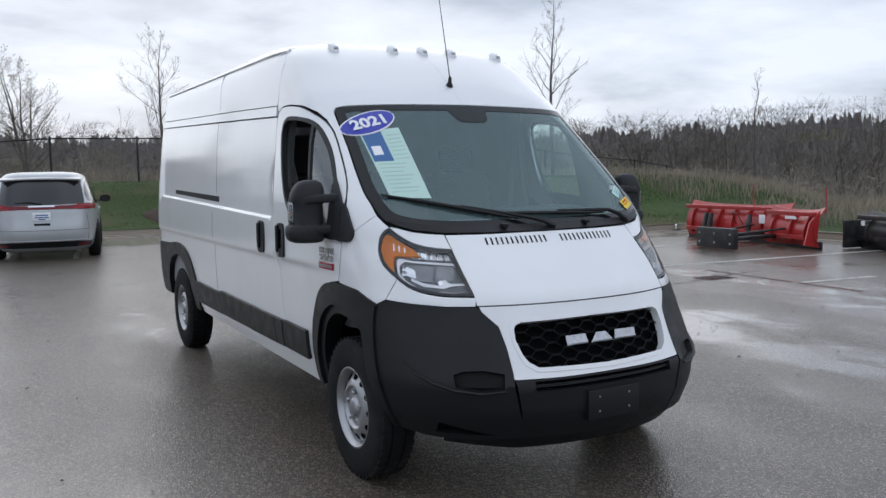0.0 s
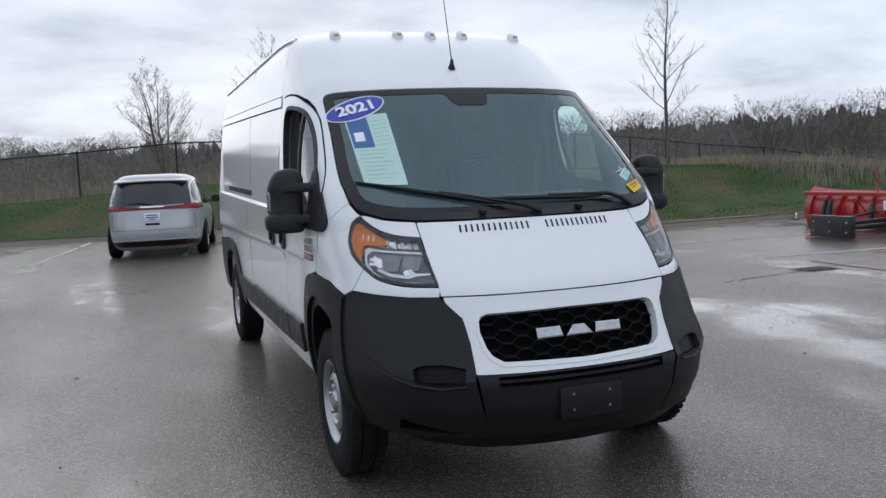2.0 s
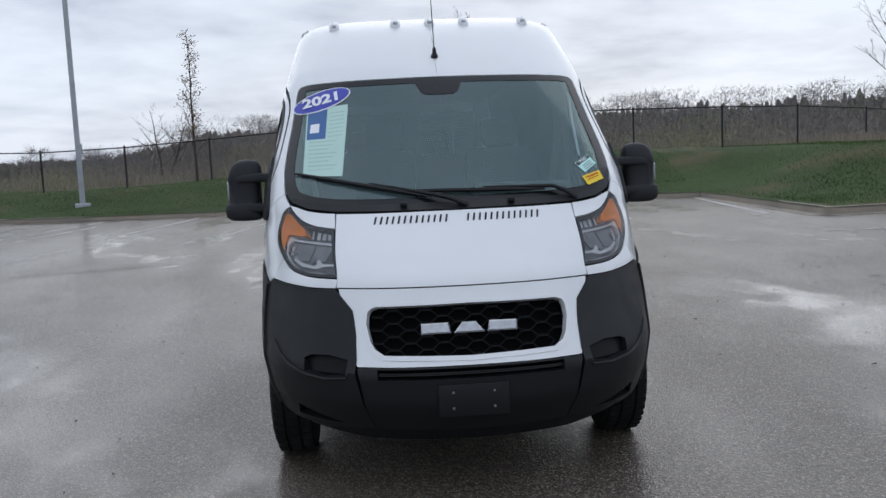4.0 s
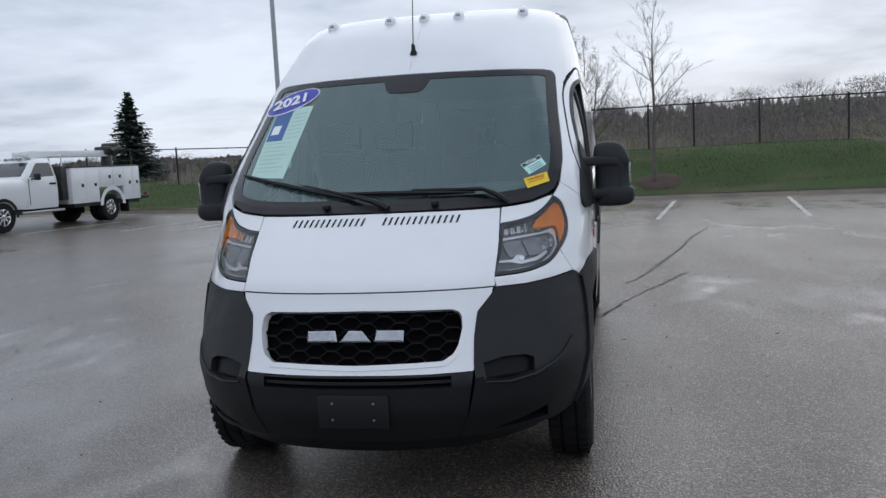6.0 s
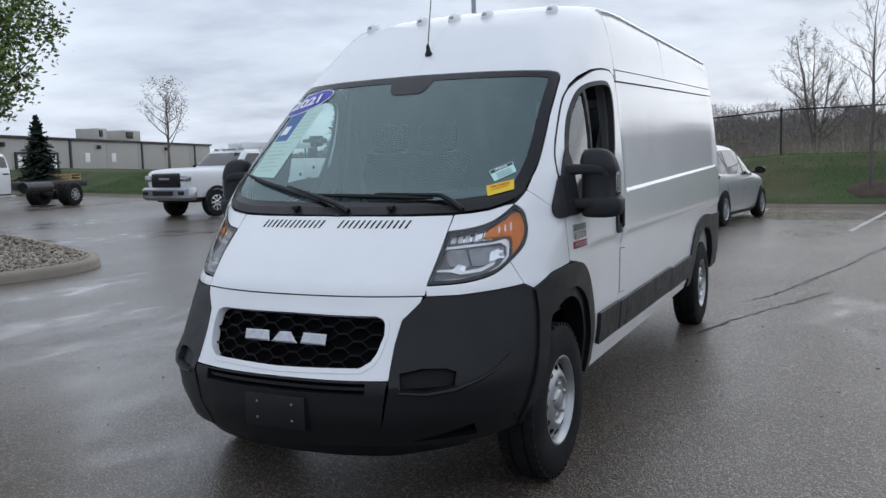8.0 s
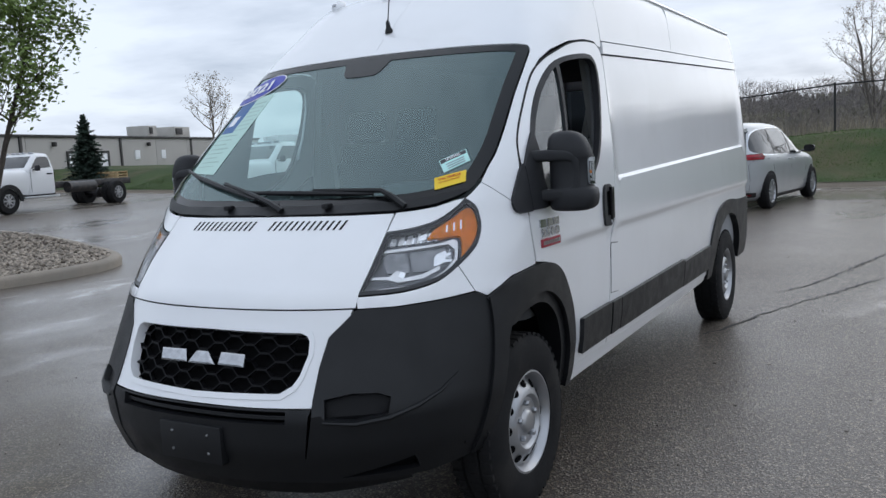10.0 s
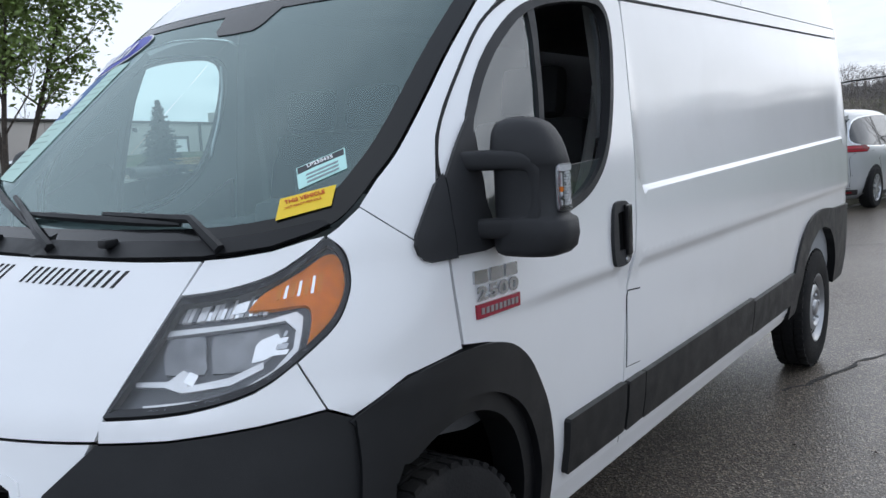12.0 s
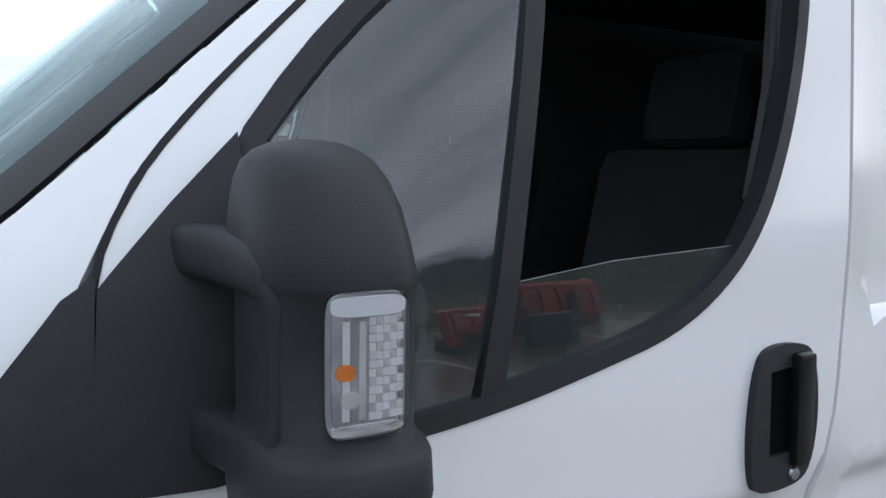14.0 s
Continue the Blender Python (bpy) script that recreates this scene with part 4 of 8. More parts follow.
    for z, cx, cy, rx, ry in ((1.236, 1.115, 1.148, 0.045, 0.036), (1.2385, 1.117, 1.148, 0.070, 0.052), (1.245, 1.121, 1.148, 0.087, 0.063), (1.258, 1.126, 1.149, 0.098, 0.070), (1.285, 1.129, 1.149, 0.102, 0.073), (1.316, 1.128, 1.149, 0.100, 0.072), (1.322, 1.126, 1.150, 0.097, 0.069), (1.3275, 1.122, 1.1505, 0.091, 0.064), (1.333, 1.119, 1.1505, 0.0880, 0.0625), (1.440, 1.119, 1.1505, 0.0880, 0.0625),
                              (1.446, 1.119, 1.150, 0.090, 0.064), (1.454, 1.118, 1.149, 0.092, 0.066), (1.485, 1.113, 1.147, 0.089, 0.064), (1.510, 1.109, 1.146, 0.083, 0.060), (1.530, 1.105, 1.145, 0.075, 0.055), (1.545, 1.102, 1.144, 0.064, 0.048), (1.554, 1.099, 1.144, 0.050, 0.039), (1.560, 1.098, 1.144, 0.032, 0.027), (1.5625, 1.097, 1.144, 0.012, 0.012)):
        z -= max(0, 1.30 - z) * 0.1
        rings.append([(side * x, y, zz) for x, y, zz in oval(cx - 0.018, cy + 0.012, z, rx, ry, 3.0, 44)])
    loft(mirror, rings)
    housing = part("mirror_housing", mirror, mirror_plastic, van, "large black tow mirror", angle=50)
    # the two arms run on over the housing as one raised band
    loop = smooth_line([(0.940, 1.092, 1.462), (1.00, 1.094, 1.463), (1.07, 1.097, 1.462), (1.125, 1.100, 1.459), (1.152, 1.104, 1.443), (1.158, 1.106, 1.410), (1.158, 1.106, 1.360), (1.152, 1.104, 1.324), (1.125, 1.100, 1.306), (1.07, 1.097, 1.301), (1.00, 1.093, 1.299), (0.940, 1.090, 1.297)], 3)
    rings = []
    loop = [(x - 0.018 * min(1, (x - 0.94) / 0.12), y + 0.011 * min(1, (x - 0.94) / 0.12), z) for x, y, z in loop]
    for k, p in enumerate(loop):
        p = Vector(p)
        d = (Vector(loop[min(k + 1, len(loop) - 1)]) - Vector(loop[max(k - 1, 0)])).normalized()
        across = d.cross(Vector((0, 1, 0))).normalized()
        rise = 0.5 - 0.5 * math.cos(2 * math.pi * k / (len(loop) - 1))
        half, deep = 0.0245 - 0.0085 * rise ** 3, 0.022 - 0.006 * rise ** 2
        rings.append([(side * v.x, v.y, v.z) for v in (p + across * half * math.copysign(abs(math.cos(a)) ** 0.55, math.cos(a)) + Vector((0, deep * math.copysign(abs(math.sin(a)) ** 0.55, math.sin(a)), 0)) for a in np.linspace(0, 2 * math.pi, 18, endpoint=False))])
    part("mirror_arm", loft(bmesh.new(), rings), mirror_plastic, housing, "", 50)
    gl = bmesh.new()
    block(gl, side * 1.042, side * 1.147, 1.210, 1.224, 1.340, 1.475, 0.004)
    part("mirror_pane", gl, mirror_glass, housing)

    def on_mirror(a, z, r):
        """A place on the mirror's outer face: angle from outwards, height, and how far out."""
        c, s_ = math.cos(a), math.sin(a)
        e = (abs(c) ** 3.2 + abs(s_) ** 3.2) ** (-1 / 3.2)
        return (side * (1.101 + r * e * c * 0.0885), 1.1625 + r * e * s_ * 0.064, z)

    def patch(loop, r0, r1):
        """A slab on the mirror's outer face inside an outline of (angle, height)."""
        bm = bmesh.new()
        mid = (sum(p[0] for p in loop) / len(loop), sum(p[1] for p in loop) / len(loop))
        rings = [[on_mirror(mid[0] + (a - mid[0]) * f, mid[1] + (z - mid[1]) * f, r) for a, z in loop] for f, r in ((1.0, r0), (1.0, r1 - 0.012), (0.985, r1), (0.6, r1), (0.2, r1))]
        return loft(bm, rings)

    def rounded(a0, a1, z0, z1, n=20, power=7.0):
        return [(x, y) for x, y, _ in oval((a0 + a1) / 2, (z0 + z1) / 2, 0, (a1 - a0) / 2, (z1 - z0) / 2, power, n)]

    lampm = part("mirror_lamp", patch(rounded(-0.52, 0.46, 1.338, 1.449, 32), 0.9, 1.03), dull_chrome, housing, "clear mirror turn lamp with bright facets")
    part("lamp_bowl", patch(rounded(-0.46, 0.41, 1.345, 1.443, 28), 0.95, 1.038), lamp_back, lampm)
    part("lamp_rim", patch(rounded(-0.47, 0.42, 1.431, 1.446, 20, 4.0), 0.95, 1.062), white_lens, lampm)
    part("lamp_rim", patch(rounded(-0.47, 0.42, 1.341, 1.349, 16, 4.0), 0.95, 1.055), chrome, lampm)
    for k in range(12):
        z = 1.3515 + 0.0066 * k
        for j in range(5):
            a = -0.03 + 0.087 * j
            part("lamp_facet", patch([(a, z), (a + 0.082, z), (a + 0.082, z + 0.0059), (a, z + 0.0059)], 0.98, 1.047), (white_lens, white_lens, chrome)[(k * 2 + j) % 3], lampm)
    for j in range(4):
        a = -0.44 + 0.095 * j
        part("lamp_flute", patch([(a, 1.352), (a + 0.085, 1.352), (a + 0.088, 1.428), (a + 0.006, 1.428)], 0.98, 1.041 + 0.004 * (j % 2)), (lamp_back, white_lens, lamp_back, chrome)[j], lampm)
    part("lamp_amber", patch(rounded(-0.42, -0.20, 1.383, 1.396, 14, 2.2), 0.96, 1.052), amber, lampm)
    part("lamp_bulb", patch(rounded(-0.36, -0.14, 1.362, 1.376, 14, 2.0), 0.96, 1.054), chrome, lampm)
    cover = part("lamp_cover", patch(rounded(-0.53, 0.47, 1.337, 1.450, 32), 0.92, 1.068), lens_glass, lampm, "clear lamp cover")
    cover.visible_shadow = False
    if side == -1:
        H2 = [(y + 0.40, z) for y, z in H]
        h2 = skin_part("handle_plate", mirror_plastic, van, "black sliding door handle", grid=0.02, smooth=2, off=0.012, thick=0.015, outline=H2, **K)
        grip = bmesh.new()
        block(grip, -(q.x - 0.012), -(q.x + 0.018), 2.30, 2.335, 1.12, 1.285, 0.009)
        part("handle_grip", grip, black_gloss, h2)

# ---- wheels ----
def wheel(parent, x, y, side, radius=0.368, wide=0.215, rim=0.204):
    """A steel wheel with round vents and a ribbed tyre; side is the way that its face looks."""
    m = Matrix.Translation((x, y, radius)) @ Matrix.Diagonal((side, 1, 1, 1))
    w = wide / 2
    tyre = lathe(bmesh.new(), [(rim, w - 0.03), (rim + 0.012, w - 0.008), (rim + 0.05, w), (radius - 0.04, w - 0.004), (radius - 0.012, w - 0.02), (radius - 0.002, w - 0.035), (radius - 0.002, w - 0.065), (radius - 0.012, w - 0.068), (radius - 0.012, w - 0.074),
        (radius, w - 0.077), (radius, -w + 0.077), (radius - 0.012, -w + 0.074), (radius - 0.012, -w + 0.068), (radius - 0.002, -w + 0.065), (radius - 0.002, -w + 0.035), (radius - 0.02, -w + 0.01), (rim, -w + 0.03)], m, 64)
    t = part("tyre", tyre, rubber, parent)
    lugs = bmesh.new()
    for k in range(46):
        a = 2 * math.pi * k / 46
        for x0, x1 in ((w - 0.066, w - 0.020), (-w + 0.02, -w + 0.066), (-0.022, 0.022)):
            turn = m @ pose(0, 0, 0, math.degrees(a), 0, 0)
            block(lugs, x0, x1, -0.014, 0.014, radius - 0.012, radius + 0.003, 0.0, turn)
    part("tread", lugs, rubber, t)
    disc = bmesh.new()
    prof = [(rim + 0.010, w - 0.022), (rim + 0.012, w - 0.012), (rim + 0.002, w - 0.010), (rim - 0.008, w - 0.020), (rim - 0.018, w - 0.040)]
    lathe(disc, prof + [(rim - 0.022, w - 0.055)], m, 64)
    seg = 64
    ring_a = [(rim - 0.022, w - 0.055), (0.178, w - 0.052), (0.160, w - 0.040), (0.138, w - 0.026), (0.122, w - 0.018), (0.114, w - 0.017), (0.106, w - 0.024), (0.100, w - 0.032), (0.066, w - 0.034), (0.052, w - 0.030), (0.046, w - 0.018), (0.036, w - 0.012), (0.001, w - 0.012)]
    lathe(disc, ring_a, m, seg)
    r = part("rim", disc, steel_silver, parent, "silver steel wheel with round vent holes")
    # Dark discs on the rim stand for the shaded vent holes.
    for k in range(12):
        a = 2 * math.pi * k / 12
        hole = lathe(bmesh.new(), [(0.0195, 0.0), (0.019, 0.003), (0.001, 0.0032)], m @ pose(0, 0, 0, math.degrees(a), 0, 0) @ pose(w - 0.0385, 0, 0.160, 0, -33, 0), 16)
        part("vent_hole", hole, void_shade, r)
    for k in range(5):
        a = 2 * math.pi * k / 5
        nut = lathe(bmesh.new(), [(0.013, 0.0), (0.013, 0.014), (0.008, 0.02), (0.001, 0.02)], m @ pose(0, 0, 0, math.degrees(a), 0, 0) @ pose(w - 0.032, 0, 0.078, 0, 0, 0), 6)
        part("wheel_nut", nut, dull_chrome, r)
    return t


for y in (0.95, 4.985):
    for side in (1, -1):
        holder = new("wheel")
        holder.parent = van
        wheel(holder, side * 0.862, y, side)

# ---- underside, inside ----
for nm, dims in (("underbody", (-0.56, 0.56, 0.42, 5.70, 0.31, 0.40, 0.03)), ("floor_pan", (-0.72, 0.72, 1.46, 4.40, 0.33, 0.40, 0.02)), ("exhaust", (-0.55, -0.37, 1.5, 4.4, 0.21, 0.33, 0.05)),
                 ("rear_axle", (-0.75, 0.75, 4.93, 5.03, 0.30, 0.42, 0.04)), ("front_axle", (-0.75, 0.75, 0.90, 1.0, 0.26, 0.36, 0.04))):
    under = bmesh.new()
    block(under, *dims)
    part(nm, under, black_matte, van)
floor_bm = bmesh.new()
block(floor_bm, -0.93, 0.93, 1.42, 4.40, 0.60, 0.66)
block(floor_bm, -0.58, 0.58, 0.55, 5.75, 0.60, 0.66)
part("cab_floor", floor_bm, cargo_liner, van)
head = bmesh.new()
block(head, -0.78, 0.78, 1.85, 5.7, 2.10, 2.13, 0.01)
part("headliner", head, cargo_liner, van)
rear = bmesh.new()
for x0, x1, z0, z1 in ((-0.88, -0.72, 0.5, 1.9), (0.72, 0.88, 0.5, 1.9), (-0.83, -0.72, 1.9, 2.3), (0.72, 0.83, 1.9, 2.3), (-0.72, 0.72, 0.5, 1.55), (-0.72, 0.72, 2.02, 2.3), (-0.10, 0.10, 1.55, 2.02)):
    block(rear, x0, x1, TAIL - 0.06, TAIL - 0.01, z0, z1)
for x0, x1, z0, z1 in ((0.70, 0.92, 0.5, 1.9), (0.70, 0.862, 1.9, 2.3), (0.70, 0.83, 2.3, 2.38)):
    for s in (1, -1):
        block(rear, s * x0, s * x1, TAIL - 0.13, TAIL - 0.07, z0, z1)
part("rear_door", rear, white_paint, van)
for x in (-0.41, 0.41):
    bm = bmesh.new()
    block(bm, x - 0.31, x + 0.31, TAIL - 0.04, TAIL - 0.035, 1.55, 2.02)
    part("rear_window", bm, dark_glass, van)
dash = bmesh.new()
loft(dash, [[(-w, y, z), (-0.3, y, z), (0.3, y, z), (w, y, z), (w, y, 0.75), (-w, y, 0.75)] for w, y, z in ((0.60, 0.72, 1.27), (0.74, 0.95, 1.30), (0.86, 1.18, 1.29), (0.86, 1.30, 1.20), (0.86, 1.34, 1.02))])
block(dash, 0.18, 0.72, 1.10, 1.36, 1.26, 1.37, 0.04)
block(dash, -0.12, 0.14, 1.15, 1.40, 0.85, 1.30, 0.03)
part("dashboard", dash, dash_plastic, van)
wheel_bm = bmesh.new()
hub = pose(0.43, 1.50, 1.19, 58, 0, 0)
tube(wheel_bm, [hub @ Vector((0.185 * math.cos(a), 0.185 * math.sin(a), 0)) for a in np.linspace(0, 2 * math.pi, 25)], 0.016, 8, False)
block(wheel_bm, -0.17, 0.17, -0.02, 0.02, -0.01, 0.012, 0.006, hub)
block(wheel_bm, -0.07, 0.07, -0.16, 0.06, -0.02, 0.02, 0.012, hub)
tube(wheel_bm, [hub @ Vector((0, 0, 0)), (0.43, 1.30, 1.10)], 0.03, 8)
part("steering_wheel", wheel_bm, dash_plastic, van)
for x, wide in ((0.48, 0.25), (-0.33, 0.22), (-0.70, 0.20)):
    seat = bmesh.new()
    block(seat, x - wide, x + wide, 1.62, 2.15, 0.66, 1.02, 0.06)
    block(seat, x - wide, x + wide, 0, 0.14, 0, 0.66, 0.06, pose(0, 2.10, 0.95, -12, 0, 0))
    block(seat, x - 0.13, x + 0.13, 0.0, 0.10, 0.66, 0.86, 0.045, pose(0, 2.10, 0.95, -12, 0, 0))
    part("seat", seat, seat_cloth, van, "dark cloth cab seat")
for side in (1, -1):
    trim = bmesh.new()
    panel(trim, "y", [(1.05, 0.96), (1.06, 1.20), (1.40, 1.235), (1.75, 1.28), (1.98, 1.40), (1.98, 0.70), (1.50, 0.70), (1.42, 0.86), (1.25, 0.95)], off=-0.06, thick=0.03, grid=0.1, side=side)
    part("door_card", trim, dash_plastic, van)
    pillar = bmesh.new()
    panel(pillar, "y", [(2.00, 0.8), (2.03, 1.4), (2.04, 2.0), (2.22, 2.0), (2.22, 0.8)], off=-0.05, thick=0.05, grid=0.1, side=side)
    part("pillar_trim", pillar, liner_grey, van)
    belt = bmesh.new()
    tube(belt, [(side * 0.88, 2.12, 1.85), (side * 0.80, 2.08, 1.40), (side * 0.72, 2.0, 1.0)], 0.02, 4)
    part("seat_belt", belt, liner_grey, van)
    apil = bmesh.new()
    panel(apil, "c", [(1.70, 1.40), (1.80, 1.47), (2.05, 1.72), (2.28, 1.95), (2.34, 1.93), (2.10, 1.68), (1.92, 1.50), (1.86, 1.38)], off=-0.045, thick=0.02, grid=0.06, side=side)
    part("pillar_trim", apil, liner_grey, van)

# ---- wipers, aerial, roof lamps, stickers ----
def screen_point(x, z, off):
    q, n = on_body("x", abs(x), z, off)
    return Vector((x, q.y, q.z))


for tip, pivot, bend in (((-0.27, 1.367), (0.62, 1.292), (0.50, 1.345)), ((-0.80, 1.475), (0.06, 1.286), (-0.10, 1.330))):
    bm = bmesh.new()
    a, b, c = screen_point(*tip, 0.018), screen_point(*bend, 0.026), screen_point(*pivot, 0.012)
    d = (a - b)
    tube(bm, [c, c.lerp(b, 0.5) + Vector((0, -0.008, 0.008)), b, b + d * 0.45], [0.014, 0.013, 0.011, 0.008], 6)
    arm = part("wiper_arm", bm, black_plastic, van)
    bl = bmesh.new()
    pts = [screen_point(tip[0] + (bend[0] - tip[0]) * f, tip[1] + (bend[1] - tip[1]) * f - 0.004, 0.012) for f in (0.0, 0.25, 0.5, 0.75, 0.95)]
    tube(bl, pts, [0.006, 0.011, 0.012, 0.011, 0.006], 6)
    part("wiper_blade", bl, black_plastic, arm)
for x in (-0.25, 0.28):
    bm = bmesh.new()
    q = screen_point(x, 1.296, 0.012)
    block(bm, x - 0.016, x + 0.016, q.y - 0.02, q.y + 0.02, q.z - 0.005, q.z + 0.016, 0.006)
    part("washer_nozzle", bm, black_plastic, van)
aerial = bmesh.new()
q = screen_point(0.0, 2.123, 0.0)
lathe(aerial, [(0.022, -0.005), (0.020, 0.010), (0.013, 0.022), (0.010, 0.05), (0.003, 0.06)], Matrix.Translation(q) @ pose(0, 0, 0, 0, -80, -90), 14, True)
tube(aerial, [q + Vector((0, -0.01, 0.03)), q + Vector((-0.006, 0.12, 0.62))], [0.0035, 0.002], 5)
part("aerial", aerial, black_plastic, van, "thin black roof aerial")
for x in (-0.60, -0.215, 0.0, 0.215, 0.60):
    bm = bmesh.new()
    q = screen_point(x, 2.362, 0.0)
    rings = []
    for f, up in ((1.0, -0.012), (1.0, 0.012), (0.85, 0.026), (0.5, 0.034), (0.1, 0.036)):
        rings.append([(px, py, q.z + up + (py - q.y) * 0.45) for px, py, _ in oval(x, q.y + 0.012, 0, 0.032 * f, 0.05 * f, 2.6, 16)])
    loft(bm, rings)
    part("roof_lamp", bm, white_lens, van, "small clear roof marker lamp")
    core = bmesh.new()
    block(core, x - 0.014, x + 0.014, q.y - 0.035, q.y + 0.0, q.z + 0.004, q.z + 0.022, 0.004)
    part("marker_lens", core, lamp_back, van)


def sheet(outline, mat, name, off=-0.006, label="", grid=0.05):
    """A paper on the inside of the windscreen: an outline in x, z."""
    bm = bmesh.new()
    s = 1 if outline[0][0] > 0 else -1
    panel(bm, "x", [(abs(x), z) for x, z in outline], off=off, thick=0.001, grid=grid, side=s)
    return part(name, bm, mat, van, label)


def glue(p, mat, ink, text, size, name, turn, lift=-0.002, bold=0.0):
    """Writing on the windscreen at (x, z), turned in its plane by degrees."""
    x, z = p
    q, n = on_body("x", abs(x), z, lift)
    n = Vector((n.x if x > 0 else -n.x, n.y, n.z))
    rot = n.to_track_quat("Z", "Y").to_matrix().to_4x4()
    up = rot.inverted() @ Vector((0, 0, 1))
    fix = math.atan2(up.x, up.y)
    letters(text, size, 0.0006, Matrix.Translation((x, q.y, q.z)) @ rot @ pose(0, 0, 0, 0, 0, turn - math.degrees(fix)), ink, name, van, bold=bold)


def tilted(cx, cz, rx, rz, turn, seg=20, power=2.0):
    out = []
    for x, z, _ in oval(0, 0, 0, rx, rz, power, seg):
        a = radians(turn)
        out.append((cx + x * math.cos(a) - z * math.sin(a), cz + (x * math.sin(a) + z * math.cos(a)) * 0.78))
    return out


sheet(tilted(-0.665, 1.872, 0.178, 0.072, 24), ink_white, "year_sticker_edge", 0.003, "white oval sticker edge")
sheet(tilted(-0.665, 1.872, 0.170, 0.064, 24), sticker_blue, "year_sticker", 0.005, "blue oval year sticker")
glue((-0.665, 1.872), sticker_blue, ink_white, "2021", 0.112, "year_digits", 19, 0.0065, 0.004)
sheet([(-0.745, 1.825), (-0.515, 1.845), (-0.550, 1.455), (-0.755, 1.465)], paper_white, "price_sheet", 0.0005, "pale green price sheet", 0.06)
sheet([(-0.738, 1.812), (-0.630, 1.822), (-0.640, 1.655), (-0.742, 1.652)], paper_blue, "price_sheet_panel", 0.0013)
sheet([(-0.722, 1.735), (-0.672, 1.739), (-0.676, 1.690), (-0.726, 1.686)], ink_white, "price_sheet_square", 0.002)
for k in range(7):
    z = 1.80 - 0.022 * k
    sheet([(-0.615 - 0.002 * k, z), (-0.535 - 0.002 * k, z + 0.008), (-0.535 - 0.002 * k, z + 0.003), (-0.615 - 0.002 * k, z - 0.005)], ink_pale, "print_line", 0.0013)
for k in range(8):
    z = 1.640 - 0.021 * k
    sheet([(-0.73, z), (-0.58 - 0.02 * (k % 3), z + 0.004), (-0.58 - 0.02 * (k % 3), z), (-0.73, z - 0.004)], ink_pale, "print_line", 0.0013)
CARD = [(0.662, 1.467), (0.748, 1.510), (0.784, 1.463), (0.706, 1.420)]
sheet([(0.654, 1.466), (0.749, 1.518), (0.794, 1.462), (0.705, 1.410)], door_glass, "card_sleeve", -0.0035)
sheet(CARD, paper_teal, "stock_card", 0.0005, "pale teal stock card")
sheet([(0.666, 1.466), (0.747, 1.507), (0.757, 1.494), (0.678, 1.453)], ink_dark, "card_band", 0.0013)
glue((0.712, 1.480), ink_grey, ink_white, "LP230435", 0.0165, "card_number", 27, 0.0022, 0.0003)
for k in range(3):
    f = 0.48 + 0.17 * k
    a, b = Vector(CARD[0]).lerp(Vector(CARD[3]), f), Vector(CARD[1]).lerp(Vector(CARD[2]), f)
    p0, p1 = a.lerp(b, 0.2), a.lerp(b, 0.85)
    sheet([(p0.x, p0.y), (p1.x, p1.y), (p1.x + 0.002, p1.y - 0.004), (p0.x + 0.002, p0.y - 0.004)], ink_grey, "card_line", 0.0013, grid=0.02)
sheet([(0.680, 1.397), (0.787, 1.424), (0.800, 1.380), (0.701, 1.352)], sticker_yellow, "notice_sticker", 0.006, "yellow sale notice sticker")
glue((0.738, 1.3985), sticker_yellow, ink_red, "THIS VEHICLE", 0.0155, "notice_heading", 18, 0.008, 0.0003)
glue((0.742, 1.386), sticker_yellow, ink_red, "NOT READY FOR SALE", 0.0085, "notice_line", 18, 0.008)

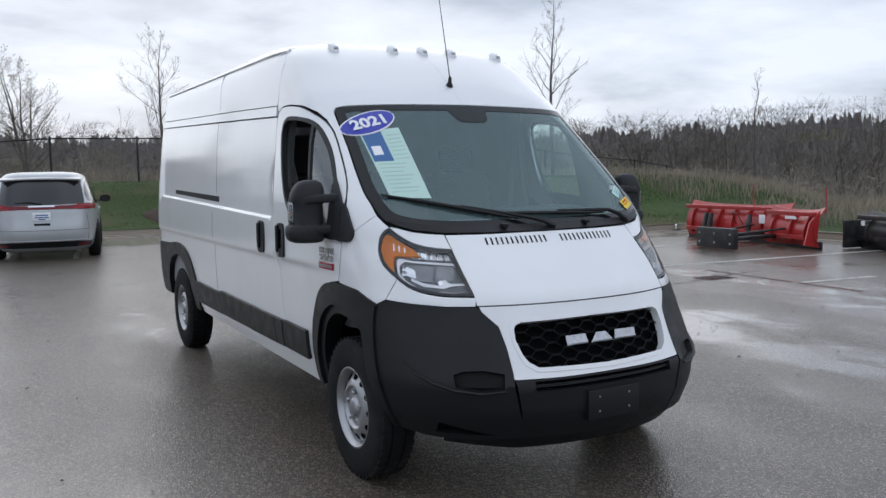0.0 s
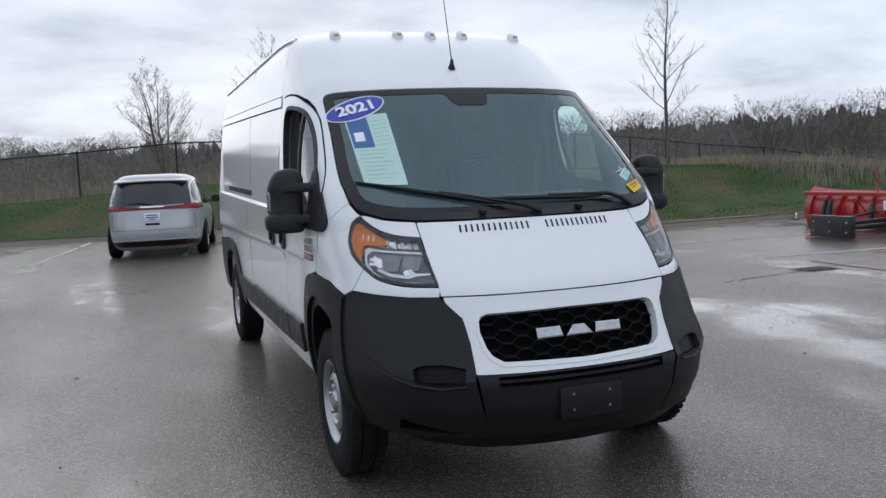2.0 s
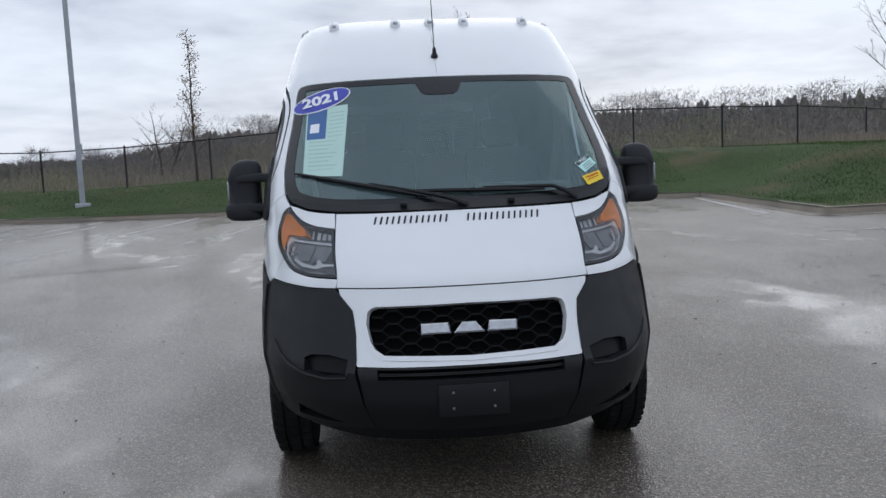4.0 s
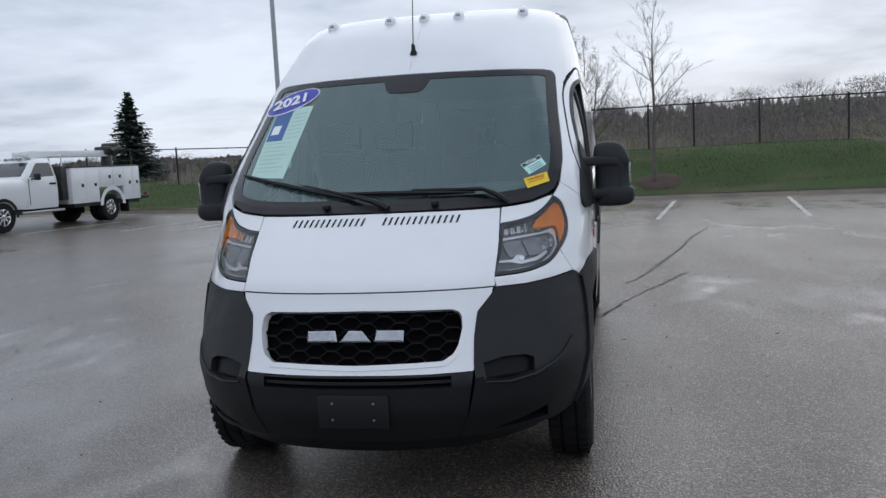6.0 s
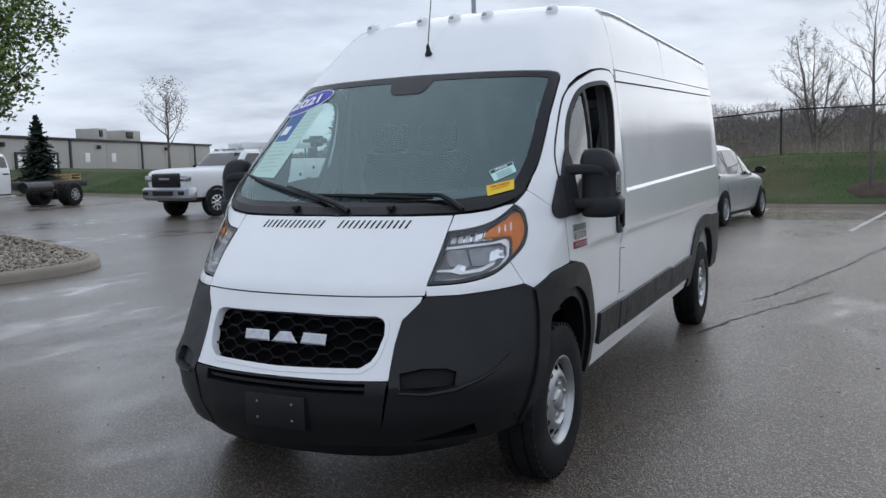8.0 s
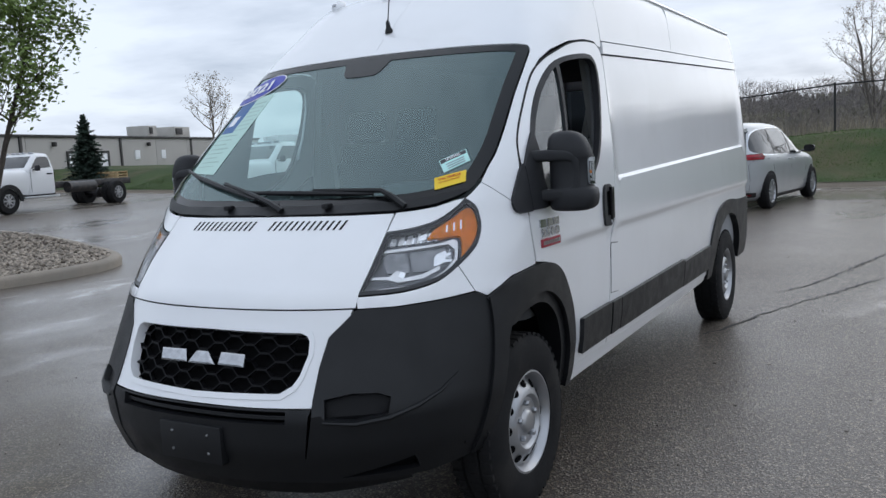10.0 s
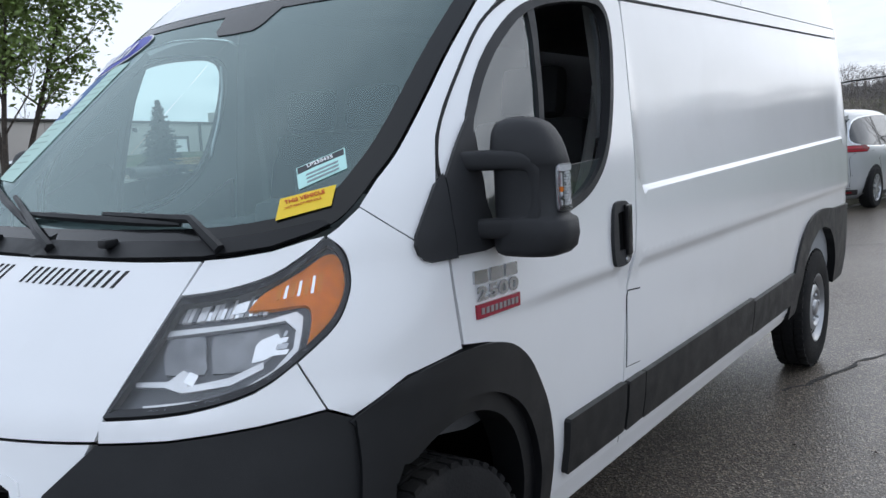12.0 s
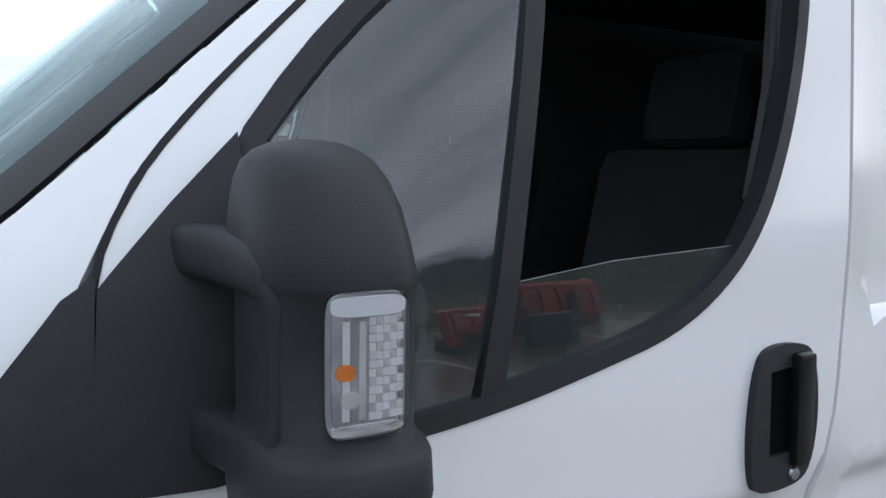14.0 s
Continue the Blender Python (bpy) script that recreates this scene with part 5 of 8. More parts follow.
# ---- outdoor materials ----
def wet_asphalt():
    m = bpy.data.materials.new("wet_asphalt")
    m.use_nodes = True
    t = m.node_tree
    p = t.nodes["Principled BSDF"]
    where = t.nodes.new("ShaderNodeTexCoord")

    def noisy(scale, detail=4.0, stretch=None, distort=0.0):
        n = t.nodes.new("ShaderNodeTexNoise")
        n.inputs["Scale"].default_value, n.inputs["Detail"].default_value, n.inputs["Distortion"].default_value = scale, detail, distort
        src = where.outputs["Object"]
        if stretch:
            mp = t.nodes.new("ShaderNodeMapping")
            mp.inputs["Scale"].default_value = stretch
            mp.inputs["Rotation"].default_value = (0, 0, radians(-18))
            t.links.new(src, mp.inputs[0])
            src = mp.outputs[0]
        t.links.new(src, n.inputs["Vector"])
        return n.outputs["Fac"]

    def rng(src, lo, hi, a, b):
        n = t.nodes.new("ShaderNodeMapRange")
        for i, v in enumerate((lo, hi, a, b)):
            n.inputs[i + 1].default_value = v
        t.links.new(src, n.inputs[0])
        return n.outputs[0]

    def mix(fac, a, b):
        n = t.nodes.new("ShaderNodeMix")
        n.data_type = "RGBA"
        if isinstance(fac, float):
            n.inputs[0].default_value = fac
        else:
            t.links.new(fac, n.inputs[0])
        for slot, c in ((6, a), (7, b)):
            if isinstance(c, tuple):
                n.inputs[slot].default_value = (*c, 1)
            else:
                t.links.new(c, n.inputs[slot])
        return n.outputs[2]

    def both(op, a, b):
        n = t.nodes.new("ShaderNodeMath")
        n.operation = op
        for i, v in enumerate((a, b)):
            if isinstance(v, float):
                n.inputs[i].default_value = v
            else:
                t.links.new(v, n.inputs[i])
        return n.outputs[0]

    stone = t.nodes.new("ShaderNodeTexVoronoi")
    stone.inputs["Scale"].default_value = 85
    t.links.new(where.outputs["Object"], stone.inputs["Vector"])
    chip = t.nodes.new("ShaderNodeTexVoronoi")
    chip.inputs["Scale"].default_value = 150
    t.links.new(where.outputs["Object"], chip.inputs["Vector"])
    apart = t.nodes.new("ShaderNodeSeparateColor")
    t.links.new(stone.outputs["Color"], apart.inputs[0])
    apart2 = t.nodes.new("ShaderNodeSeparateColor")
    t.links.new(chip.outputs["Color"], apart2.inputs[0])
    tone = mix(rng(noisy(0.30, 5.0), 0.35, 0.65, 0.0, 1.0), (0.044, 0.036, 0.029), (0.078, 0.065, 0.052))
    warm = mix(apart.outputs[1], (0.35, 0.27, 0.19), (0.30, 0.27, 0.245))
    col = mix(rng(apart.outputs[0], 0.70, 0.92, 0.0, 0.55), tone, warm)
    col = mix(rng(apart2.outputs[0], 0.84, 0.95, 0.0, 0.8), col, (0.42, 0.365, 0.31))
    col = mix(rng(apart2.outputs[1], 0.60, 0.95, 0.0, 0.75), col, (0.012, 0.010, 0.009))
    wet = rng(both("ADD", both("MULTIPLY", noisy(0.16, 5.0, (1.0, 0.35, 1.0), 0.6), 0.75), both("MULTIPLY", noisy(1.1, 5.0, (1.0, 0.5, 1.0), 0.4), 0.25)), 0.40, 0.62, 0.0, 1.0)
    film = rng(both("ADD", both("MULTIPLY", noisy(0.42, 7.0, (1.0, 0.42, 1.0), 0.9), 0.7), both("MULTIPLY", noisy(2.6, 6.0, (1.0, 0.6, 1.0), 0.5), 0.3)), 0.44, 0.64, 0.0, 1.0)
    dust_veil = rng(noisy(0.55, 6.0, (1.0, 0.7, 1.0), 0.7), 0.50, 0.70, 0.0, 0.40)
    col = mix(both("MULTIPLY", wet, 0.35), col, (0.034, 0.028, 0.023))
    col = mix(dust_veil, col, (0.165, 0.146, 0.127))
    t.links.new(col, p.inputs["Base Color"])
    t.links.new(rng(wet, 0.0, 1.0, 0.62, 0.42), p.inputs["Roughness"])
    p.inputs["Specular IOR Level"].default_value = 0.5
    p.inputs["Coat IOR"].default_value = 1.5
    p.inputs["Coat Tint"].default_value = (1.0, 0.955, 0.90, 1)
    broken = rng(noisy(30.0, 3.0), 0.36, 0.64, 0.55, 1.0)
    t.links.new(both("MAXIMUM", both("MULTIPLY", rng(wet, 0.0, 1.0, 0.55, 0.95), broken), film), p.inputs["Coat Weight"])
    t.links.new(rng(both("MAXIMUM", both("MULTIPLY", wet, 0.45), film), 0.0, 1.0, 0.27, 0.09), p.inputs["Coat Roughness"])
    bump = t.nodes.new("ShaderNodeBump")
    bump.inputs["Distance"].default_value = 0.007
    t.links.new(rng(film, 0.0, 1.0, 0.9, 0.35), bump.inputs["Strength"])
    t.links.new(both("ADD", stone.outputs["Distance"], both("MULTIPLY", chip.outputs["Distance"], 0.5)), bump.inputs["Height"])
    t.links.new(bump.outputs[0], p.inputs["Normal"])
    ripple = t.nodes.new("ShaderNodeBump")
    ripple.inputs["Distance"].default_value = 0.005
    t.links.new(rng(film, 0.0, 1.0, 0.26, 0.07), ripple.inputs["Strength"])
    t.links.new(both("ADD", stone.outputs["Distance"], noisy(45.0, 3.0)), ripple.inputs["Height"])
    t.links.new(ripple.outputs[0], p.inputs["Coat Normal"])
    return m


asphalt = wet_asphalt()
grass_mat = material("grass_turf", (0.058, 0.092, 0.030), 0.9, vary=0.25, size=0.35, grain=0.5, grain_size=22, spots=(0.105, 0.090, 0.052), spot_size=0.4, spec=0.2)
blade_mat = material("grass_blades", (0.085, 0.135, 0.044), 0.8, vary=0.3, size=0.4, per_island=0.2, spec=0.2)
straw_mat = material("dry_grass", (0.30, 0.26, 0.20), 0.9, vary=0.25, size=0.5, per_island=0.25, spec=0.2)
mulch_mat = material("mulch", (0.07, 0.045, 0.03), 0.95, vary=0.3, size=3.0, grain=0.6, grain_size=40)
concrete = material("kerb_concrete", (0.33, 0.285, 0.23), 0.75, vary=0.16, size=1.3, grain=0.25, grain_size=60, spots=(0.22, 0.20, 0.17), spot_size=0.8)
line_paint = material("worn_line_paint", (0.66, 0.65, 0.62), 0.8, vary=0.15, size=3.0, grain=0.5, grain_size=18, spots=(0.34, 0.33, 0.31), spot_size=2.2)
faded_red = material("faded_red_paint", (0.20, 0.095, 0.08), 0.7, vary=0.3, size=4.0, grain=0.5, grain_size=18, spots=(0.10, 0.085, 0.075), spot_size=3.0)
crack_mat = material("asphalt_crack", (0.012, 0.011, 0.010), 0.7, vary=0.2, size=5.0, grain=0.4, grain_size=40)
litter_mat = material("leaf_litter_brown", (0.035, 0.024, 0.018), 0.85, vary=0.3, size=6.0, per_island=0.4)
iron = material("drain_iron", (0.085, 0.038, 0.028), 0.55, metal=0.4, vary=0.3, size=12)
fence_black = material("fence_black", (0.012, 0.012, 0.013), 0.5, vary=0.15)
galvanised = material("galvanised_pole", (0.40, 0.42, 0.45), 0.45, metal=0.5, vary=0.08, size=2.0, spots=(0.33, 0.34, 0.36), spot_size=3)
bark = material("bark", (0.085, 0.070, 0.058), 0.9, vary=0.25, size=4.0, grain=0.5, grain_size=30)
grey_bark = material("grey_bark", (0.155, 0.134, 0.118), 0.9, vary=0.2, size=4.0, grain=0.4, grain_size=30)
pale_bark = material("pale_bark", (0.20, 0.165, 0.135), 0.9, vary=0.2, size=4.0, grain=0.4, grain_size=30)
# Far wood and scrub: distance haze is put in as a paler colour.
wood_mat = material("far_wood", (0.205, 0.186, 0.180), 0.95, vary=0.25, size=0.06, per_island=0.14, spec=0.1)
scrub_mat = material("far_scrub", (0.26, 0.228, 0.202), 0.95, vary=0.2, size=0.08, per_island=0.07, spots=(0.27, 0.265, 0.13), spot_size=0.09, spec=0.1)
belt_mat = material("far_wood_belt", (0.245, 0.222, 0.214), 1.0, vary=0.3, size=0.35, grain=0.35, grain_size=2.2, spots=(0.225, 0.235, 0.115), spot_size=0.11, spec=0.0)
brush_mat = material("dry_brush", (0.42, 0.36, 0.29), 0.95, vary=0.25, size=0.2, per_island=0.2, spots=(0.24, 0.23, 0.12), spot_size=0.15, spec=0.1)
leaf_mat = material("spring_leaves", (0.16, 0.23, 0.06), 0.6, vary=0.25, size=2.0, per_island=0.3)
bud_mat = material("tree_buds", (0.26, 0.20, 0.13), 0.7, vary=0.25, size=2.0, per_island=0.3)
needle_mat = material("spruce_needles", (0.028, 0.05, 0.035), 0.8, vary=0.3, size=2.0, per_island=0.35)
stone_mat = material("gravel_stone", (0.33, 0.285, 0.23), 0.65, vary=0.2, size=8.0, grain=0.2, grain_size=80, per_piece=0.45)
stone_stuff = material("gravel_stones", (0.31, 0.265, 0.215), 0.65, vary=0.2, size=8.0, per_island=0.5)
plow_red = material("plow_red", (0.42, 0.022, 0.022), 0.35, vary=0.12, size=2.0, coat=0.3, spots=(0.30, 0.03, 0.03), spot_size=3)
steel_black = material("steel_black", (0.018, 0.018, 0.02), 0.42, vary=0.2, size=4.0, spots=(0.06, 0.05, 0.045), spot_size=5)
wall_tan = material("metal_wall_tan", (0.42, 0.40, 0.375), 0.7, vary=0.05, size=0.3)
wall_trim = material("wall_trim_dark", (0.03, 0.028, 0.027), 0.6, vary=0.1)
unit_mat = material("roof_unit", (0.48, 0.46, 0.42), 0.7, vary=0.1, size=1.0)
wood_pallet = material("pallet_wood", (0.42, 0.29, 0.15), 0.8, vary=0.2, size=6.0)

# ---- lot, verge and land ----
TURN_LOT = math.tan(radians(7))


def kerb_y(x):
    return 22.2 - TURN_LOT * x


def lot_z(x, y):
    return 0.018 * math.log1p(math.exp(min(40, (-x - 11) * 0.8))) / 0.8


LOT = [(-75, kerb_y(-75)), (-45, kerb_y(-45)), (-20, kerb_y(-20)), (9.1, kerb_y(9.1)), (8.72, 13.15), (13.5, 13.35), (13.9, -30), (-75, -30)]


LOT_EDGES = list(zip(LOT, LOT[1:] + LOT[:1]))


def land_z(x, y):
    """Height of the verge and the land beyond the lot."""
    d = 99.0
    for (ax, ay), (bx, by) in LOT_EDGES:
        ux, uy = bx - ax, by - ay
        f = min(1, max(0, ((x - ax) * ux + (y - ay) * uy) / (ux * ux + uy * uy)))
        d = min(d, math.hypot(x - ax - f * ux, y - ay - f * uy))
    crest = float(np.interp(x, [-70, -30, -12, -5, 0, 8, 14, 19, 23, 27.5, 30, 32.3, 35, 45, 80], [1.1, 0.85, 0.62, 0.95, 1.3, 1.3, 1.25, 1.2, 1.0, 0.72, 0.5, 0.22, -0.2, -1.0, -1.6]))
    if x > 9:
        east = float(np.interp(x, [20, 31, 45, 80], [0.1, -0.4, -1.3, -2.0]))
        crest = east + (crest - east) * step(y - max(0, x - 20) * 0.4, 13, 20)
    z = 0.15 + lot_z(x, y) + crest * step(d, 0, 5.2)
    return z - 0.035 * max(0, min(60, d - 11)) + 0.05 * noise.noise((x * 0.35, y * 0.35, 0)) * step(d, 0.3, 3)


def sheet_of(name, boundary, holes, height, spacing, mat, label="", extra=()):
    """A ground sheet by triangles inside a boundary."""
    from mathutils.geometry import delaunay_2d_cdt
    pts, edges = [], []
    for loop in [boundary, *holes]:
        loop = resample(loop, spacing)
        n0 = len(pts)
        pts += loop
        edges += [(n0 + i, n0 + (i + 1) % len(loop)) for i in range(len(loop))]
    pts += [p for p in extra if inside(boundary, *p) and not any(inside(h, *p) for h in holes)]
    flat, _, tris, _, _, _ = delaunay_2d_cdt([Vector(p) for p in pts], edges, [], 0, 1e-5)
    mid = lambda t: (sum(flat[i][0] for i in t) / 3, sum(flat[i][1] for i in t) / 3)
    tris = [t for t in tris if inside(boundary, *mid(t)) and not any(inside(h, *mid(t)) for h in holes)]
    return raw(name, [(p[0], p[1], height(*p)) for p in flat], [list(t) for t in tris], mat, None, label, True)


rng_land = random.Random(4)
near_grid = [(-75 + 1.3 * i + rng_land.uniform(-0.3, 0.3), -32 + 1.3 * k + rng_land.uniform(-0.3, 0.3)) for i in range(115) for k in range(85)]
far_grid = [(-400 + 22 * i, -400 + 22 * k) for i in range(37) for k in range(37) if not (-80 < -400 + 22 * i < 80 and -40 < -400 + 22 * k < 85)]
EDGE = [(-2600, -2600), (2600, -2600), (2600, 2600), (-2600, 2600)]
tagged(sheet_of("ground", EDGE, [LOT], lambda x, y: land_z(max(-120, min(120, x)), max(-60, min(110, y))), 2.0, grass_mat, "spring grass verge with bare patches", near_grid + far_grid), category="grass", kind="structure")
lot_grid = [(-74 + 1.5 * i, -29 + 1.5 * k) for i in range(60) for k in range(40)]
tagged(sheet_of("road", LOT, [], lot_z, 2.0, asphalt, "wet worn asphalt parking lot", lot_grid), category="parking lot", kind="structure")


def kerb(name, line, closed=False, height=0.15, wide=0.16, inner=1, ground=lot_z):
    """Concrete kerb stones with a rounded nose along a line; each stone is a piece."""
    line = [Vector((x, y, 0)) for x, y in line]
    root = thing(name, "weathered concrete kerb with open joints", "kerb")
    tagged(root, kind="structure")
    pairs = list(zip(line, line[1:] + (line[:1] if closed else [])))
    if not closed:
        pairs = pairs[:len(line) - 1]
    for a, b in pairs:
        n = max(1, round((b - a).length / 3.0)) if (b - a).length > 1.5 else 1
        for k in range(n):
            p, q = a.lerp(b, k / n), a.lerp(b, (k + 1) / n)
            gap = 0.006 if n > 1 else 0.0
            d = (q - p).normalized()
            p, q = p + d * gap, q - d * gap
            side = Vector((-d.y, d.x, 0)) * inner
            prof = [(0.0, -0.1), (0.005, 0.09), (0.02, 0.13), (0.05, height), (wide, height + 0.005), (wide, -0.1)]
            bm = bmesh.new()
            loft(bm, [[Vector((e.x, e.y, ground(e.x, e.y))) + side * s + Vector((0, 0, h)) for s, h in prof] for e in (p, q)])
            part("kerb_stone", bm, concrete, root, angle=50)
    return root


kerb("kerb", [(-45, kerb_y(-45)), (-20, kerb_y(-20)), (9.1, kerb_y(9.1)), (8.95, 18.0), (8.72, 13.15), (13.5, 13.35), (13.6, 3.0), (13.75, -12)])
# gutter strip of concrete beside the kerb
gut = bmesh.new()
for a, b in zip([(-45, kerb_y(-45)), (-20, kerb_y(-20)), (9.1, kerb_y(9.1)), (8.72, 13.15), (13.5, 13.35)], [(-20, kerb_y(-20)), (9.1, kerb_y(9.1)), (8.72, 13.15), (13.5, 13.35), (13.7, -6)]):
    d = Vector((b[0] - a[0], b[1] - a[1], 0)).normalized()
    s = Vector((d.y, -d.x, 0)) * 0.3
    for k in range(8):
        p, q = Vector((*a, 0)).lerp(Vector((*b, 0)), k / 8), Vector((*a, 0)).lerp(Vector((*b, 0)), (k + 1) / 8)
        gut.faces.new([gut.verts.new((v.x, v.y, lot_z(v.x, v.y) + 0.005)) for v in (p, q, q + s, p + s)])
tagged(part("gutter", gut, concrete, None, "concrete gutter strip"), category="gutter", kind="structure")


def stripe(a, b, wide=0.12, mat=line_paint, name="parking_line", z=0.004, label="worn white parking line on asphalt"):
    """A painted line on the lot, broken up where it has worn."""
    rng = random.Random(int(a[0] * 100) + int(a[1] * 10))
    bm = bmesh.new()
    a, b = Vector((*a, 0)), Vector((*b, 0))
    d = (b - a).normalized()
    s = Vector((-d.y, d.x, 0)) * wide / 2
    n = max(2, int((b - a).length / 0.3))
    prev = None
    for k in range(n + 1):
        c = a.lerp(b, k / n)
        w = rng.uniform(0.75, 1.05)
        row = [bm.verts.new((c.x + s.x * f * w, c.y + s.y * f * w, lot_z(c.x, c.y) + z)) for f in (-1, 1)]
        if prev and rng.random() > 0.06:
            bm.faces.new((prev[0], row[0], row[1], prev[1]))
        prev = row
    return tagged(part(name, bm, mat, None, label), category="road marking", kind="structure")


for k in range(-4, 3):
    x = 2.07 + 2.93 * k
    stripe((x, 14.9 - TURN_LOT * (x - 2)), (x + 0.86, kerb_y(x + 0.86) - 0.5))
stripe((7.34, 6.4), (7.10, 3.0), 0.09, faded_red, label="faint faded red line on asphalt")
for y in (9.95, 6.95, 4.33, 1.4, -1.6):
    stripe((7.1, y + 0.28), (13.1, y - 0.35))
for x in (-11.5, -14.2, -8.8):
    stripe((x, 16.5), (x + 0.5, 20.5))


def crack(points, seed):
    rng = random.Random(seed)
    bm = bmesh.new()
    prev = None
    for a, b in zip(points, points[1:]):
        a, b = Vector((*a, 0)), Vector((*b, 0))
        n = max(2, int((b - a).length / 0.09))
        s = Vector((-(b - a).y, (b - a).x, 0)).normalized()
        for k in range(n):
            c = a.lerp(b, k / n) + s * rng.gauss(0, 0.018)
            w = rng.uniform(0.003, 0.021)
            row = [bm.verts.new((c.x + s.x * f * w, c.y + s.y * f * w, 0.003)) for f in (-1, 1)]
            if prev:
                bm.faces.new((prev[0], row[0], row[1], prev[1]))
            prev = row
    return tagged(part("asphalt_crack", bm, crack_mat, None, "dark branching crack in the asphalt"), category="crack", kind="structure")


crack([(0.93, 4.32), (1.35, 5.6), (1.82, 6.77), (2.0, 7.2)], 1)
crack([(1.2, 6.3), (1.48, 7.0), (1.75, 8.2), (2.1, 9.6), (2.45, 11.34), (2.9, 13.0)], 2)
crack([(-6.0, 9.5), (-3.5, 10.2), (-1.0, 10.1), (0.6, 11.0)], 4)
crack([(5.0, 5.4), (6.4, 5.6), (8.2, 6.0), (9.6, 5.9)], 5)
drain = thing("storm_drain", "rusty iron storm drain grate in the asphalt", "drain", at=pose(6.72, 5.67, 0))
bm = bmesh.new()
block(bm, -0.27, 0.27, -0.18, 0.18, 0.0, 0.006, 0.003)
part("frame", bm, iron, drain)
for k in range(7):
    bm = bmesh.new()
    block(bm, -0.22 + 0.064 * k, -0.18 + 0.064 * k, -0.15, 0.15, 0.006, 0.014, 0.003)
    part("bar", bm, crack_mat if k % 2 else iron, drain)

# ---- bits of leaf and bark lying on the lot ----
rng_bits = random.Random(91)
verts, faces = [], []
for k in range(1500):
    if k < 800:
        x, y = rng_bits.uniform(3.5, 13), rng_bits.uniform(-2, 12.5)
    else:
        x, y = rng_bits.uniform(-12, 8), rng_bits.uniform(-4, 19)
    if -1.1 < x < 1.1 and -0.3 < y < 6.2:
        continue
    r, a0 = 0.006 + 0.016 * rng_bits.random() ** 2, rng_bits.uniform(0, 2 * math.pi)
    n0 = len(verts)
    verts += [(x + r * rng_bits.uniform(0.6, 1.4) * math.cos(a0 + a), y + r * 0.7 * math.sin(a0 + a), lot_z(x, y) + 0.003 + h) for a, h in ((0, 0.002), (1.3, 0.008), (2.6, 0.003), (3.9, 0.010), (5.2, 0.004))]
    faces += [(n0, n0 + 1, n0 + 2), (n0, n0 + 2, n0 + 3), (n0, n0 + 3, n0 + 4)]
tagged(raw("leaf_litter", verts, faces, litter_mat, None, "scattered dark bits of leaf and bark on asphalt"), category="litter", kind="stuff")

# ---- gravel island ----
ISLAND = chaikin([(-8.45, 4.2), (-8.15, 5.7), (-8.55, 6.85), (-9.7, 7.6), (-11.5, 8.4), (-14.5, 9.6), (-18.0, 10.2), (-19.0, 8.0), (-17.5, 4.0), (-13.5, 1.5), (-10.5, 1.2), (-8.9, 2.4)], 2)
kerb("island_kerb", ISLAND, True, inner=1)
bed_edge = inset(ISLAND, 0.16)
tagged(sheet_of("island_bed", bed_edge, [], lambda x, y: 0.125 + lot_z(x, y), 0.7, mulch_mat, "earth under gravel"), category="gravel", kind="structure")
rock_shapes = []
rng_rock = random.Random(11)
for k in range(8):
    b = bmesh.new()
    bmesh.ops.create_icosphere(b, subdivisions=1, radius=1.0)
    for v in b.verts:
        v.co *= rng_rock.uniform(0.75, 1.1)
    b.transform(Matrix.Diagonal((1.0, rng_rock.uniform(0.6, 0.9), rng_rock.uniform(0.4, 0.6), 1)))
    me = bpy.data.meshes.new("stone")
    b.to_mesh(me)
    b.free()
    me.materials.append(stone_mat)
    rock_shapes.append(me)
gravel_root = tagged(thing("gravel", "tan and grey river gravel filling the island", "gravel"), kind="stuff")
verts, faces = [], []
made = 0
places = []
while len(places) < 9500:
    x, y = rng_rock.uniform(-16.5, -8.1), rng_rock.uniform(1.4, 9.6)
    if inside(bed_edge, x, y) and (x > -11.5 or rng_rock.random() < 0.6):
        places.append((x, y))
shape_data = [([v.co.copy() for v in me.vertices], [tuple(f.vertices) for f in me.polygons]) for me in rock_shapes]
for x, y in places:
    near = x > -9.0 and 4.2 < y < 7.6
    s = rng_rock.uniform(0.022, 0.05)
    m = pose(x, y, 0.135 + lot_z(x, y) + rng_rock.uniform(0, 0.03), rng_rock.uniform(-25, 25), rng_rock.uniform(-25, 25), rng_rock.uniform(0, 360)) @ Matrix.Diagonal((s, s, s, 1))
    if near and made < 300:
        ob = new("stone", rng_rock.choice(rock_shapes))
        ob.parent, ob.matrix_basis = gravel_root, m
        made += 1
    else:
        vs, fs = rng_rock.choice(shape_data)
        n0 = len(verts)
        verts += [m @ v for v in vs]
        faces += [tuple(n0 + i for i in f) for f in fs]
raw("gravel_bed", verts, faces, stone_stuff, gravel_root)

